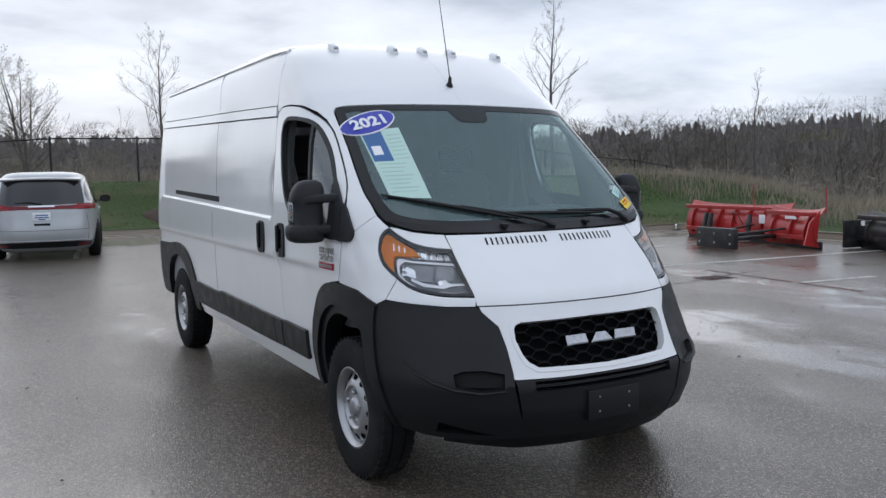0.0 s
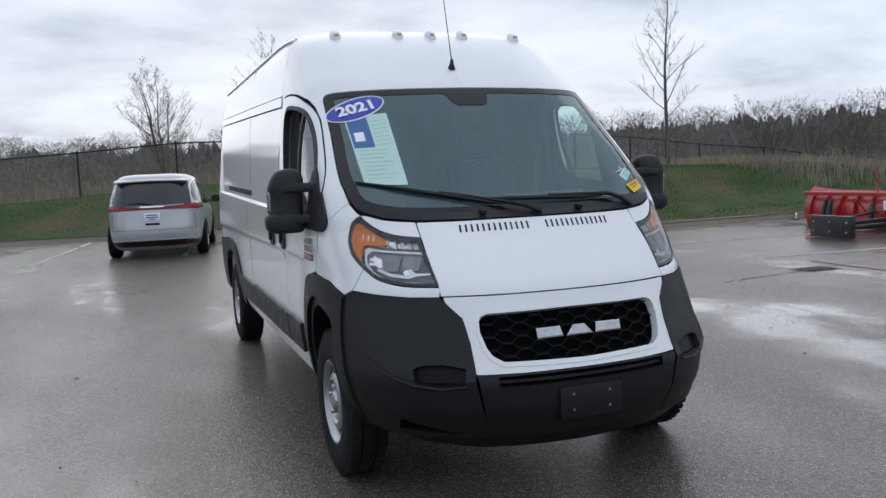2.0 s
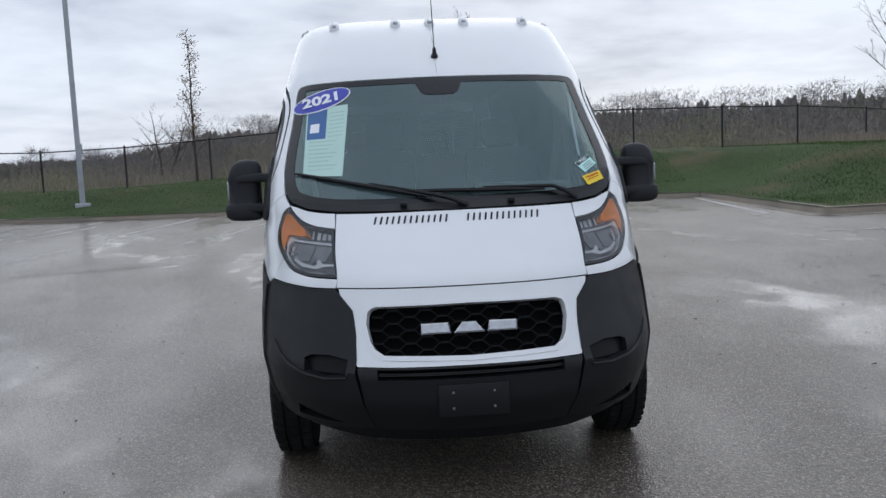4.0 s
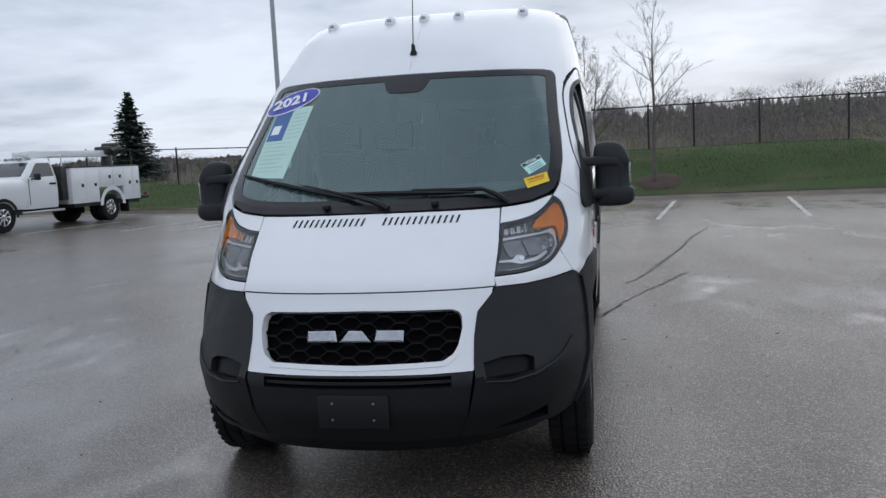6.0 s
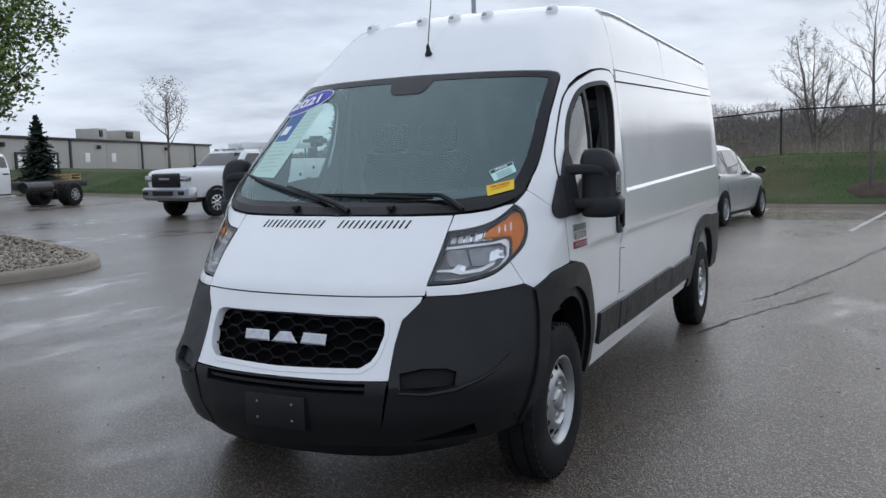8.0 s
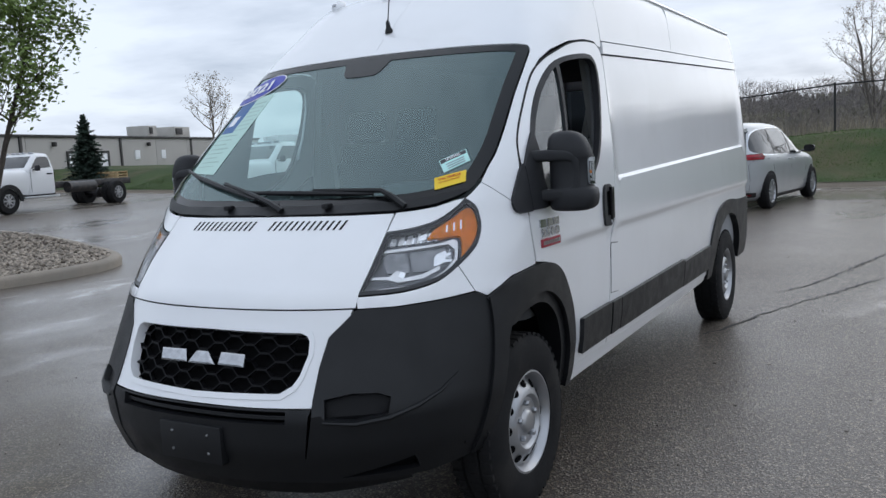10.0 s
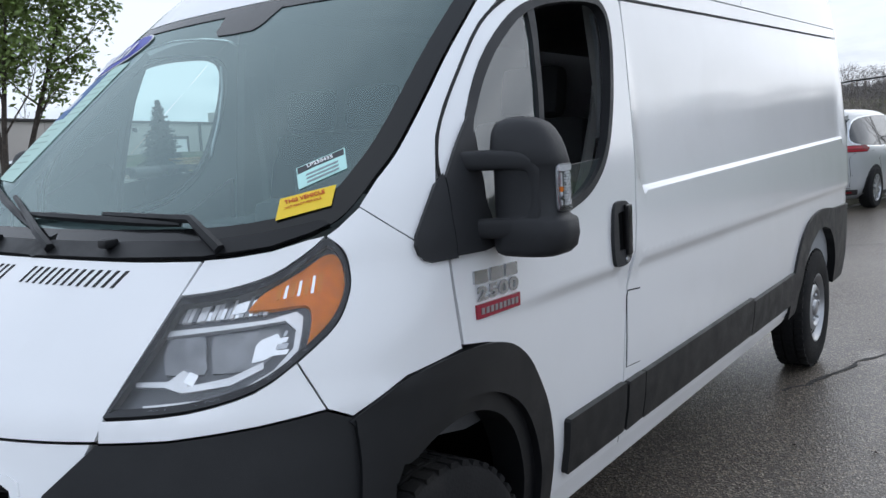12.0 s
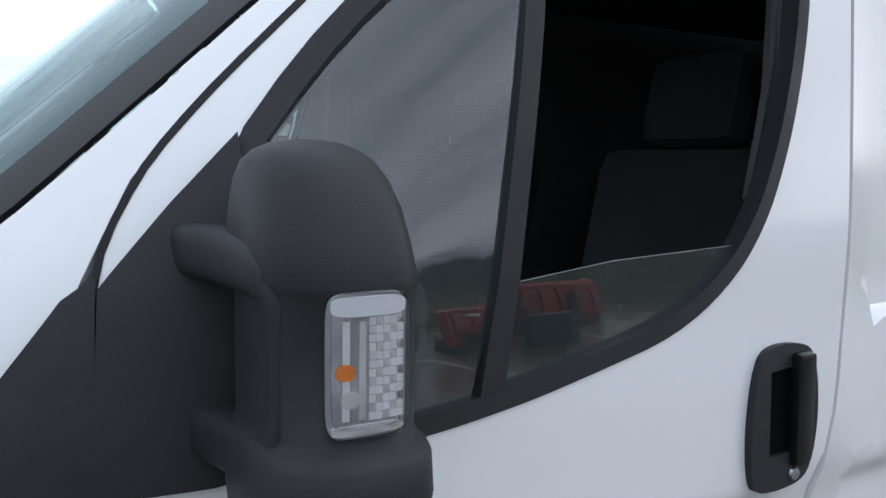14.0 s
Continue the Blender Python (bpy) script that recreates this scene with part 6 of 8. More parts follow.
# ---- grass ----
def blades(name, count, region, tall, wide, mat, seed, lean=0.4, label="", height=land_z):
    """Loose blades of grass over a stretch of the verge, as one mass."""
    rng = random.Random(seed)
    verts, faces = [], []
    for _ in range(count):
        x, y = region(rng)
        h = rng.uniform(0.5, 1.0) * tall
        a = rng.uniform(0, 2 * math.pi)
        z = height(x, y) - 0.01
        dx, dy = math.cos(a) * wide * rng.uniform(0.6, 1.2), math.sin(a) * wide
        lx, ly = rng.gauss(0, lean) * h, rng.gauss(0, lean) * h
        n0 = len(verts)
        verts += [(x - dx, y - dy, z), (x + dx, y + dy, z), (x + lx * 0.4 + dx * 0.5, y + ly * 0.4 + dy * 0.5, z + h * 0.6), (x + lx, y + ly, z + h)]
        faces += [(n0, n0 + 1, n0 + 2), (n0, n0 + 2, n0 + 3)]
    return tagged(raw(name, verts, faces, mat, None, label), category="grass", kind="stuff")


def verge(rng):
    x = rng.uniform(-32, 9.3)
    return x, kerb_y(x) + 0.17 + abs(rng.gauss(0, 3.2))


def hill(rng):
    x = rng.uniform(9.1, 22)
    return x, 13.55 + abs(rng.gauss(0, 4.5)) if x < 13.5 else 13.6 + abs(rng.gauss(0, 4.5))


blades("verge_grass", 60000, verge, 0.07, 0.009, blade_mat, 21, label="short green spring grass on the verge")
blades("hill_grass", 24000, hill, 0.08, 0.010, blade_mat, 22, label="short green spring grass on the mound")
blades("hill_grass", 26000, lambda r: (r.uniform(13.4, 34), r.uniform(12.8, 31)), 0.09, 0.011, blade_mat, 26, label="short green spring grass on the mound")
blades("tall_dry_grass", 16000, lambda r: (lambda x: (x, r.uniform(-14, 14.5) if x > 17 else r.uniform(-14, 12.5)))(r.uniform(14.6, 34)), 0.62, 0.009, straw_mat, 23, 0.22, "tall tan dry grass beside the lot")
blades("tall_dry_grass", 30000, lambda r: (r.uniform(16, 38), 15.5 + 17.5 * r.random() ** 0.8), 0.42, 0.010, straw_mat, 24, 0.16, "tall tan dry grass on the mound")
blades("tall_dry_grass", 1800, lambda r: (lambda x: (x, kerb_y(x) + r.uniform(6.2, 14)))(r.uniform(-19, 4)), 0.6, 0.010, straw_mat, 25, 0.16, "tan dry grass along the fence")

# ---- fence ----
fence = thing("fence", "black metal chain fence along the verge", "fence")
line = [(-21.5, 30.8), (-16.83, 30.13), (-13.08, 29.67), (-0.2, 28.1), (2.55, 27.96), (4.10, 27.87), (6.27, 27.75), (9.1, 27.6), (12.4, 27.4), (19.5, 30.0), (24.0, 31.0), (27.5, 30.6), (29.9, 30.8), (32.3, 31.1), (34.7, 31.6), (42, 33.5), (54, 38)]
posts = []
for a, b in zip(line, line[1:]):
    n = max(1, round(math.dist(a, b) / 3.05))
    posts += [(a[0] + (b[0] - a[0]) * k / n, a[1] + (b[1] - a[1]) * k / n) for k in range(n)]
posts.append(line[-1])
for x, y in posts:
    bm = bmesh.new()
    z = land_z(x, y)
    tube(bm, [(x, y, z - 0.3), (x, y, z + 1.55)], 0.038, 8)
    lathe(bm, [(0.044, 0.0), (0.042, 0.02), (0.02, 0.05), (0.001, 0.055)], pose(x, y, z + 1.54, 0, -90, 0), 8)
    part("post", bm, fence_black, fence)
for a, b in zip(posts, posts[1:]):
    bm = bmesh.new()
    za, zb = land_z(*a), land_z(*b)
    tube(bm, [(*a, za + 1.51), (*b, zb + 1.51)], 0.026, 6)
    part("top_rail", bm, fence_black, fence)
wv, wf = [], []
for a, b in zip(posts, posts[1:]):
    za, zb = land_z(*a), land_z(*b)
    n = 26
    for k in range(n):
        for way in (1, -1):
            f0, f1 = k / n, k / n + way * 0.6
            z0, z1 = 0.06, 1.49
            if f1 < 0 or f1 > 1:
                cut = (f0 if f1 < 0 else 1 - f0) / 0.6
                f1 = max(0, min(1, f1))
                z1 = z0 + (z1 - z0) * cut
            p = Vector((a[0] + (b[0] - a[0]) * f0, a[1] + (b[1] - a[1]) * f0, za + (zb - za) * f0 + z0))
            q = Vector((a[0] + (b[0] - a[0]) * f1, a[1] + (b[1] - a[1]) * f1, za + (zb - za) * f1 + z1))
            n0 = len(wv)
            up = Vector((0, 0, 0.0016))
            wv += [p - up, p + up, q + up, q - up]
            wf.append((n0, n0 + 1, n0 + 2, n0 + 3))
tagged(raw("wire_mesh", wv, wf, fence_black, fence), kind="stuff")

# ---- trees ----
def grow(rng, base, height, spread, limbs, trunk_r, start=0.3, up=0.55, sub=5, twigs=4, lean=(0, 0)):
    """A bare tree: trunk points, limbs with twigs, and the places of the twig tips."""
    trunk = [Vector(base) + Vector((lean[0] * f + rng.gauss(0, 0.012) * height * f, lean[1] * f + rng.gauss(0, 0.012) * height * f, height * f)) for f in (-0.03, 0.1, 0.25, 0.4, 0.55, 0.7, 0.85, 1.0)]
    radii = [trunk_r * (1.25, 1.05, 0.95, 0.8, 0.62, 0.42, 0.25, 0.08)[i] for i in range(8)]
    bars, tips = [], []

    def at(f):
        f = f * 7
        i = min(6, int(f))
        return trunk[i].lerp(trunk[i + 1], f - i), radii[i] + (radii[i + 1] - radii[i]) * (f - i)

    for k in range(limbs):
        f = start + (0.97 - start) * (k + rng.random() * 0.7) / limbs
        p, r = at(f)
        a = k * 2.4 + rng.uniform(-0.5, 0.5)
        long = spread * (1.05 - 0.75 * (f - start) / (1 - start)) * rng.uniform(0.75, 1.15)
        d = Vector((math.cos(a), math.sin(a), up + rng.uniform(-0.15, 0.3))).normalized()
        pts = [p]
        for s in range(4):
            d = (d + Vector((rng.gauss(0, 0.12), rng.gauss(0, 0.12), 0.10 + rng.gauss(0, 0.06)))).normalized()
            pts.append(pts[-1] + d * long / 4)
        lr = min(r * 0.6, trunk_r * 0.42)
        bars.append((pts, [lr, lr * 0.75, lr * 0.55, lr * 0.35, lr * 0.12]))
        tips.append(pts[-1])
        for j in range(sub):
            g = rng.uniform(0.25, 0.98)
            i = min(3, int(g * 4))
            q = pts[i].lerp(pts[i + 1], g * 4 - i)
            e = (d + Vector((rng.gauss(0, 0.6), rng.gauss(0, 0.6), 0.25 + rng.gauss(0, 0.3)))).normalized()
            ln = long * rng.uniform(0.22, 0.42)
            m, t = q + e * ln * 0.5 + Vector((rng.gauss(0, 0.04), rng.gauss(0, 0.04), 0.03)) * ln, q + e * ln + Vector((0, 0, ln * 0.1))
            bars.append(([q, m, t], [lr * 0.3, lr * 0.2, lr * 0.07]))
            tips.append(t)
            for _ in range(twigs):
                h = rng.uniform(0.3, 1.0)
                u = q.lerp(t, h)
                e2 = (e + Vector((rng.gauss(0, 0.7), rng.gauss(0, 0.7), 0.3 + rng.gauss(0, 0.4)))).normalized()
                v = u + e2 * ln * rng.uniform(0.25, 0.5)
                bars.append(([u, v], [lr * 0.14, lr * 0.04]))
                tips.append(v)
    return trunk, radii, bars, tips


def bare_tree(name, label, at, height, spread, limbs, trunk_r, seed, mat=bark, stems=1, leaves=None, leaf_n=0, leaf_size=0.04, thin=1.0, **k):
    rng = random.Random(seed)
    root = thing(name, label, "tree", at=pose(*at))
    tb, bb = bmesh.new(), []
    all_tips = []
    for s in range(stems):
        lean = (rng.gauss(0, 0.22) * height * (stems > 1), rng.gauss(0, 0.22) * height * (stems > 1))
        trunk, radii, bars, tips = grow(rng, (rng.gauss(0, 0.06) * (stems > 1), rng.gauss(0, 0.06) * (stems > 1), 0), height * rng.uniform(0.85, 1.0), spread, limbs, trunk_r, lean=lean, **k)
        tube(tb, trunk, radii, 8)
        bb += bars
        all_tips += tips
    part("trunk", tb, mat, root)
    verts, faces = [], []
    for pts, rad in bb:
        n0 = len(verts)
        for i, p in enumerate(pts):
            d = (pts[min(i + 1, len(pts) - 1)] - pts[max(i - 1, 0)]).normalized()
            u = d.cross(Vector((0.3, 0.2, 0.9))).normalized()
            w = d.cross(u)
            verts += [p + max(rad[i] * thin, 0.0025) * (math.cos(c) * u + math.sin(c) * w) for c in (0, 2.1, 4.2)]
        for i in range(len(pts) - 1):
            for j in range(3):
                faces.append((n0 + 3 * i + j, n0 + 3 * i + (j + 1) % 3, n0 + 3 * i + 3 + (j + 1) % 3, n0 + 3 * i + 3 + j))
    raw("limb", verts, faces, mat, root, "", True)
    if leaves:
        verts, faces = [], []
        for _ in range(leaf_n):
            p = rng.choice(all_tips) + Vector((rng.gauss(0, 1), rng.gauss(0, 1), rng.gauss(0, 1))) * leaf_size * 2.2
            u = Vector((rng.gauss(0, 1), rng.gauss(0, 1), rng.gauss(0, 0.6))).normalized() * leaf_size * rng.uniform(0.6, 1.2)
            w = u.cross(Vector((rng.gauss(0, 1), rng.gauss(0, 1), rng.gauss(0, 1)))).normalized() * leaf_size * 0.45
            n0 = len(verts)
            verts += [p - u, p - u * 0.2 + w, p + u, p - u * 0.2 - w]
            faces += [(n0, n0 + 1, n0 + 2), (n0, n0 + 2, n0 + 3)]
        raw("crown", verts, faces, leaves, root)
    return root


def land(x, y, down=0.03):
    return (x, y, land_z(x, y) - down)


bare_tree("young_tree", "bare young tree in a mulch ring on the mound", land(15.4, 21.3), 6.6, 1.7, 20, 0.065, 3, up=0.9, start=0.30, sub=7, twigs=5, mat=grey_bark, thin=0.85)
bare_tree("young_tree", "bare young tree in a mulch ring on the verge", land(2.5, 23.4), 5.6, 1.9, 20, 0.055, 5, up=0.95, start=0.27, sub=7, twigs=5, mat=grey_bark, thin=0.85)
bare_tree("field_tree", "bare round-crowned tree with several stems behind the fence", land(0.1, 46.0), 7.0, 2.6, 11, 0.075, 8, stems=4, up=0.85, start=0.2, sub=8, twigs=6, mat=grey_bark, leaves=bud_mat, leaf_n=1500, leaf_size=0.05)
bare_tree("young_tree", "slim young tree with pale buds by the fence", land(-7.2, 29.0), 6.5, 0.85, 18, 0.05, 12, up=1.6, start=0.2, leaves=bud_mat, leaf_n=900, leaf_size=0.05)
bare_tree("young_tree", "young tree with pale buds before the building", land(-36.0, 37.0), 5.4, 3.0, 18, 0.075, 14, up=0.7, mat=pale_bark, leaves=bud_mat, leaf_n=1100, leaf_size=0.06, thin=1.4)
bare_tree("field_tree", "tall bare tree in the scrub", land(36.0, 30.2), 7.6, 1.8, 14, 0.07, 15, up=1.3, start=0.25, sub=7, twigs=6, mat=grey_bark)
bare_tree("field_tree", "bare round tree in the scrub", land(-14, 52), 5.6, 2.2, 12, 0.08, 16, stems=2, up=0.6)
bare_tree("leafy_tree", "island tree with fresh green leaves and several stems", (-12.0, 6.75, 0.1), 6.3, 1.75, 12, 0.055, 17, stems=4, up=0.85, start=0.36, leaves=leaf_mat, leaf_n=15000, leaf_size=0.066)
bare_tree("young_tree", "bare tree before the building", land(-46, 26), 4.8, 1.2, 12, 0.06, 19, up=1.2, thin=1.4)
for x, y, r in ((15.4, 21.3, 1.0), (2.62, 23.4, 0.8)):
    bm = bmesh.new()
    loft(bm, [[(x + r * f * math.cos(a) * (1 + 0.12 * math.sin(3 * a)), y + r * f * math.sin(a), land_z(x + r * f * math.cos(a), y + r * f * math.sin(a)) + h) for a in np.linspace(0, 2 * math.pi, 18, endpoint=False)] for f, h in ((1.0, -0.03), (0.85, 0.05), (0.4, 0.08), (0.1, 0.09))])
    tagged(part("mulch_ring", bm, mulch_mat, None, "brown mulch ring round a young tree"), category="mulch")

for k, (bearing, far, up_px) in enumerate(((42.6, 52, 92), (44.6, 50, 84), (46.2, 54, 80), (47.6, 50, 66), (52.0, 56, 62), (54.5, 52, 66), (56.5, 54, 88))):
    x, y = -2.65 + far * math.sin(radians(bearing)), -3.1 + far * math.cos(radians(bearing))
    tall = 1.55 + up_px / 1503 * far - land_z(x, y)
    bare_tree("field_tree", "bare round-crowned tree in the scrub", land(x, y), tall, tall * 0.42, 15, 0.07, 40 + k, stems=3, up=0.7, start=0.25, sub=9, twigs=8, thin=0.9, mat=grey_bark)


def spruce(at, height, wide, seed, label):
    rng = random.Random(seed)
    root = thing("spruce_tree", label, "tree", at=pose(*at))
    bm = bmesh.new()
    tube(bm, [(0, 0, -0.1), (0, 0, height * 0.97)], [0.09, 0.015], 8)
    part("trunk", bm, bark, root)
    verts, faces = [], []
    n = 30
    for k in range(n):
        f = (k + rng.uniform(0.1, 0.9)) / n
        z = height * (0.10 + 0.88 * f)
        r = wide * (1 - f) ** 0.85 + 0.06
        for j in range(max(8, int(38 * (1 - f)) + 8)):
            a = rng.uniform(0, 2 * math.pi)
            ln = r * rng.uniform(0.5, 1.15)
            tip = Vector((math.cos(a) * ln, math.sin(a) * ln, z - 0.22 * ln + rng.gauss(0, 0.13)))
            side = Vector((-math.sin(a), math.cos(a), 0))
            for s in range(10):
                g = (s + 1) / 10
                p = Vector((0, 0, z)).lerp(tip, g) + Vector((0, 0, 0.10 * ln * g * g))
                w = 0.17 * height / 4.5 * (1.15 - g * 0.6)
                d = (tip - Vector((0, 0, z))).normalized()
                for sg in (1, -1):
                    n0 = len(verts)
                    e = p + side * sg * w * rng.uniform(0.6, 1.2) + d * w * 0.7 + Vector((0, 0, rng.gauss(-0.02, 0.03)))
                    verts += [p - d * 0.09, p + d * 0.09, e]
                    faces.append((n0, n0 + 1, n0 + 2))
    raw("crown", verts, faces, needle_mat, root)
    return root


spruce(land(-21.9, 35.2), 4.35, 1.6, 31, "dark green spruce behind the verge")
spruce(land(-35.4, 27.2), 3.7, 1.25, 32, "dark green spruce in front of the building")

# ---- far woods and scrub, one mass each ----
def wood_tree(rng, verts, faces, x, y, z, h):
    def bar(p, q, r0, r1):
        d = (q - p).normalized()
        u = d.cross(Vector((0.2, 0.3, 0.9))).normalized()
        w = d.cross(u)
        n0 = len(verts)
        for c, r in ((p, r0), (q, r1)):
            verts.extend([c + r * (math.cos(a) * u + math.sin(a) * w) for a in (0, 2.1, 4.2)])
        faces.extend([(n0 + j, n0 + (j + 1) % 3, n0 + 3 + (j + 1) % 3, n0 + 3 + j) for j in range(3)])

    r = 0.008 * h
    base = Vector((x, y, z - 0.3))
    top = base + Vector((rng.gauss(0, 0.05) * h, rng.gauss(0, 0.05) * h, h))
    bar(base, base.lerp(top, 0.6), r, r * 0.6)
    bar(base.lerp(top, 0.6), top, r * 0.6, r * 0.1)
    for k in range(7):
        f = rng.uniform(0.25, 0.95)
        p = base.lerp(top, f)
        a = rng.uniform(0, 2 * math.pi)
        d = Vector((math.cos(a), math.sin(a), rng.uniform(0.5, 1.3))).normalized()
        bar(p, p + d * h * rng.uniform(0.16, 0.30) * (1.15 - 0.6 * f), r * 0.35, r * 0.1)
    wide = h * rng.uniform(0.26, 0.42)
    for _ in range(430):
        a, q = rng.uniform(0, 2 * math.pi), rng.random() ** 0.5
        f = 1 - 0.80 * rng.random() ** 1.15
        w = wide * q * math.sin(math.pi * min(1, max(0.05, (f - 0.12) / 0.95))) ** 0.6
        c = base.lerp(top, f) + Vector((math.cos(a) * w, math.sin(a) * w, 0))
        u = Vector((math.cos(a) * 0.6 + rng.gauss(0, 0.35), math.sin(a) * 0.6 + rng.gauss(0, 0.5), 0.55 + rng.gauss(0, 0.55))).normalized() * rng.uniform(0.3, 0.8)
        v = u.cross(Vector((rng.gauss(0, 1), rng.gauss(0, 1), rng.gauss(0, 1)))).normalized() * rng.uniform(0.010, 0.022)
        n0 = len(verts)
        verts.extend([c - v, c + v, c + u])
        faces.append((n0, n0 + 1, n0 + 2))


belt_v, belt_f = [], []
rng_belt = random.Random(55)
for layer, (far, share, seed) in enumerate(((128, 0.80, 0.0), (108, 0.60, 40.0), (92, 0.44, 80.0))):
    n0, cols = len(belt_v), 1500
    for k in range(cols + 1):
        bearing = -74 + 162 * k / cols
        x, y = far * math.sin(radians(bearing)), far * math.cos(radians(bearing)) - 3
        ang = float(np.interp(bearing, [-72, -40, -17, -11, 5, 25, 40, 60, 86], [30, 28, 24, 70, 80, 80, 80, 105, 130]))
        bump = 0.5 * noise.noise((bearing * 0.55 + seed, seed, 0)) + 0.30 * noise.noise((bearing * 2.1, seed, 3)) + 0.28 * noise.noise((bearing * 7.0, seed, 5)) + 0.2 * noise.noise((bearing * 23.0, seed, 7)) + 0.25 * rng_belt.uniform(-1, 1)
        top = 1.55 + ang / 1503 * far * share * (1 + 0.42 * bump)
        hollow = 1.2 * noise.noise((bearing * 1.3, seed, 9))
        for f in (0.0, 0.35, 0.7, 1.0):
            d = 1 + (hollow + 1.5 * noise.noise((bearing * 4.0, f * 4, seed))) / far
            belt_v.append((x * d, y * d, -4 + (top + 4) * f))
    belt_f += [(n0 + 4 * k + j, n0 + 4 * k + 4 + j, n0 + 4 * k + 5 + j, n0 + 4 * k + 1 + j) for k in range(cols) for j in range(3)]
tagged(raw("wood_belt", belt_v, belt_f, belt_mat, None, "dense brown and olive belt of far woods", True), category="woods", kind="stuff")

rng = random.Random(77)
verts, faces = [], []
for _ in range(760):
    bearing = rng.uniform(-72, 86)
    dist = rng.uniform(62, 125)
    ang = float(np.interp(bearing, [-72, -40, -17, -11, 5, 25, 40, 60, 86], [30, 28, 24, 70, 80, 80, 80, 105, 130]))
    x, y = dist * math.sin(radians(bearing)), dist * math.cos(radians(bearing)) - 3
    if x < -24 and y < 78:
        continue
    z = land_z(x, min(110, y))
    wood_tree(rng, verts, faces, x, y, z, max(3.0, (1.55 + ang / 1503 * dist * rng.uniform(0.68, 1.24) - z)))
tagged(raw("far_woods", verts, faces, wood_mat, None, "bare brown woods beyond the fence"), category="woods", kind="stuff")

verts, faces = [], []
rng = random.Random(78)


def clump(x, y, z, r, h, n, fine=1.0):
    for _ in range(n):
        a, q = rng.uniform(0, 2 * math.pi), rng.random() ** 0.5
        p = Vector((x + r * q * math.cos(a), y + r * q * math.sin(a), z + h * rng.random() ** 1.2 * (1.05 - 0.6 * q * q)))
        u = Vector((rng.gauss(0, 0.5), rng.gauss(0, 0.5), rng.gauss(0.3, 1))).normalized() * rng.uniform(0.12, 0.36) * (r / 2.0) ** 0.5 * fine
        w = u.cross(Vector((rng.gauss(0, 1), rng.gauss(0, 1), rng.gauss(0, 1)))).normalized() * rng.uniform(0.007, 0.019) * fine
        n0 = len(verts)
        verts.extend([p - u, p + w, p + u, p - w])
        faces.append((n0, n0 + 1, n0 + 2, n0 + 3))


for _ in range(1050):
    bearing = rng.uniform(-72, 86)
    dist = rng.uniform(46, 118)
    ang = float(np.interp(bearing, [-72, -40, -17, -11, 5, 25, 40, 60, 86], [20, 18, 18, 52, 62, 62, 58, 74, 92]))
    x, y = dist * math.sin(radians(bearing)), dist * math.cos(radians(bearing)) - 3
    if x < -22 and y < 78:
        continue
    z = land_z(x, min(110, y))
    top = 1.55 + ang / 1503 * dist * rng.uniform(0.5, 1.2) - z
    clump(x, y, z - 0.2, rng.uniform(1.8, 4.5), max(1.2, top), 380)
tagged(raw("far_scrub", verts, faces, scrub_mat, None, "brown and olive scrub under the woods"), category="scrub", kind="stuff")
verts, faces = [], []
for _ in range(260):
    x, y = rng.uniform(18, 52), rng.uniform(-12, 34)
    if math.hypot(x, y) > 34 and y < 30 - max(0, 30 - x):
        clump(x, y, land_z(x, y) - 0.2, rng.uniform(0.8, 2.4), rng.uniform(0.8, 2.2), 420, 0.5)
tagged(raw("near_scrub", verts, faces, brush_mat, None, "pale dry brush beside the lot"), category="scrub", kind="stuff")

# ---- vehicles ----
def ring_at(z, front, rear, half, corner=0.35, power=4.0, seg=40):
    """A rounded outline of a car at a height; the car looks to -y."""
    cy, ry = (front + rear) / 2, (rear - front) / 2
    out = []
    for k in range(seg):
        a = 2 * math.pi * k / seg
        c, s = math.cos(a), math.sin(a)
        out.append((half * math.copysign(abs(c) ** (2 / power), c), cy + ry * math.copysign(abs(s) ** (2 / power), s), z))
    return out


def hull(levels, power=4.0, seg=48, caps=True):
    bm = bmesh.new()
    loft(bm, [ring_at(*lv, power=power, seg=seg) for lv in levels], caps)
    return bm


def road_wheel(parent, x, y, side, radius, wide, rim, spokes, rim_mat):
    m = Matrix.Translation((x, y, radius)) @ Matrix.Diagonal((side, 1, 1, 1))
    w = wide / 2
    holder = new("wheel")
    holder.parent = parent
    part("tyre", lathe(bmesh.new(), [(rim, w - 0.03), (rim + 0.01, w - 0.005), (rim + 0.05, w), (radius - 0.03, w - 0.005), (radius, w - 0.04), (radius, -w + 0.04), (radius - 0.03, -w), (rim, -w + 0.02)], m, 40), rubber, holder)
    disc = bmesh.new()
    lathe(disc, [(rim + 0.004, w - 0.012), (rim - 0.006, w - 0.010), (rim - 0.02, w - 0.03), (rim - 0.025, w - 0.07)], m, 40)
    lathe(disc, [(0.075, w - 0.03), (0.07, w - 0.012), (0.045, w - 0.008), (0.001, w - 0.008)], m, 20)
    for k in range(spokes):
        block(disc, w - 0.05, w - 0.018, -0.024, 0.024, 0.05, rim - 0.008, 0.008, m @ pose(0, 0, 0, 360 * k / spokes, 0, 0))
    part("rim", disc, rim_mat, holder)
    part("brake", lathe(bmesh.new(), [(rim - 0.02, w - 0.08), (0.001, w - 0.078)], m, 24), black_matte, holder)
    return holder


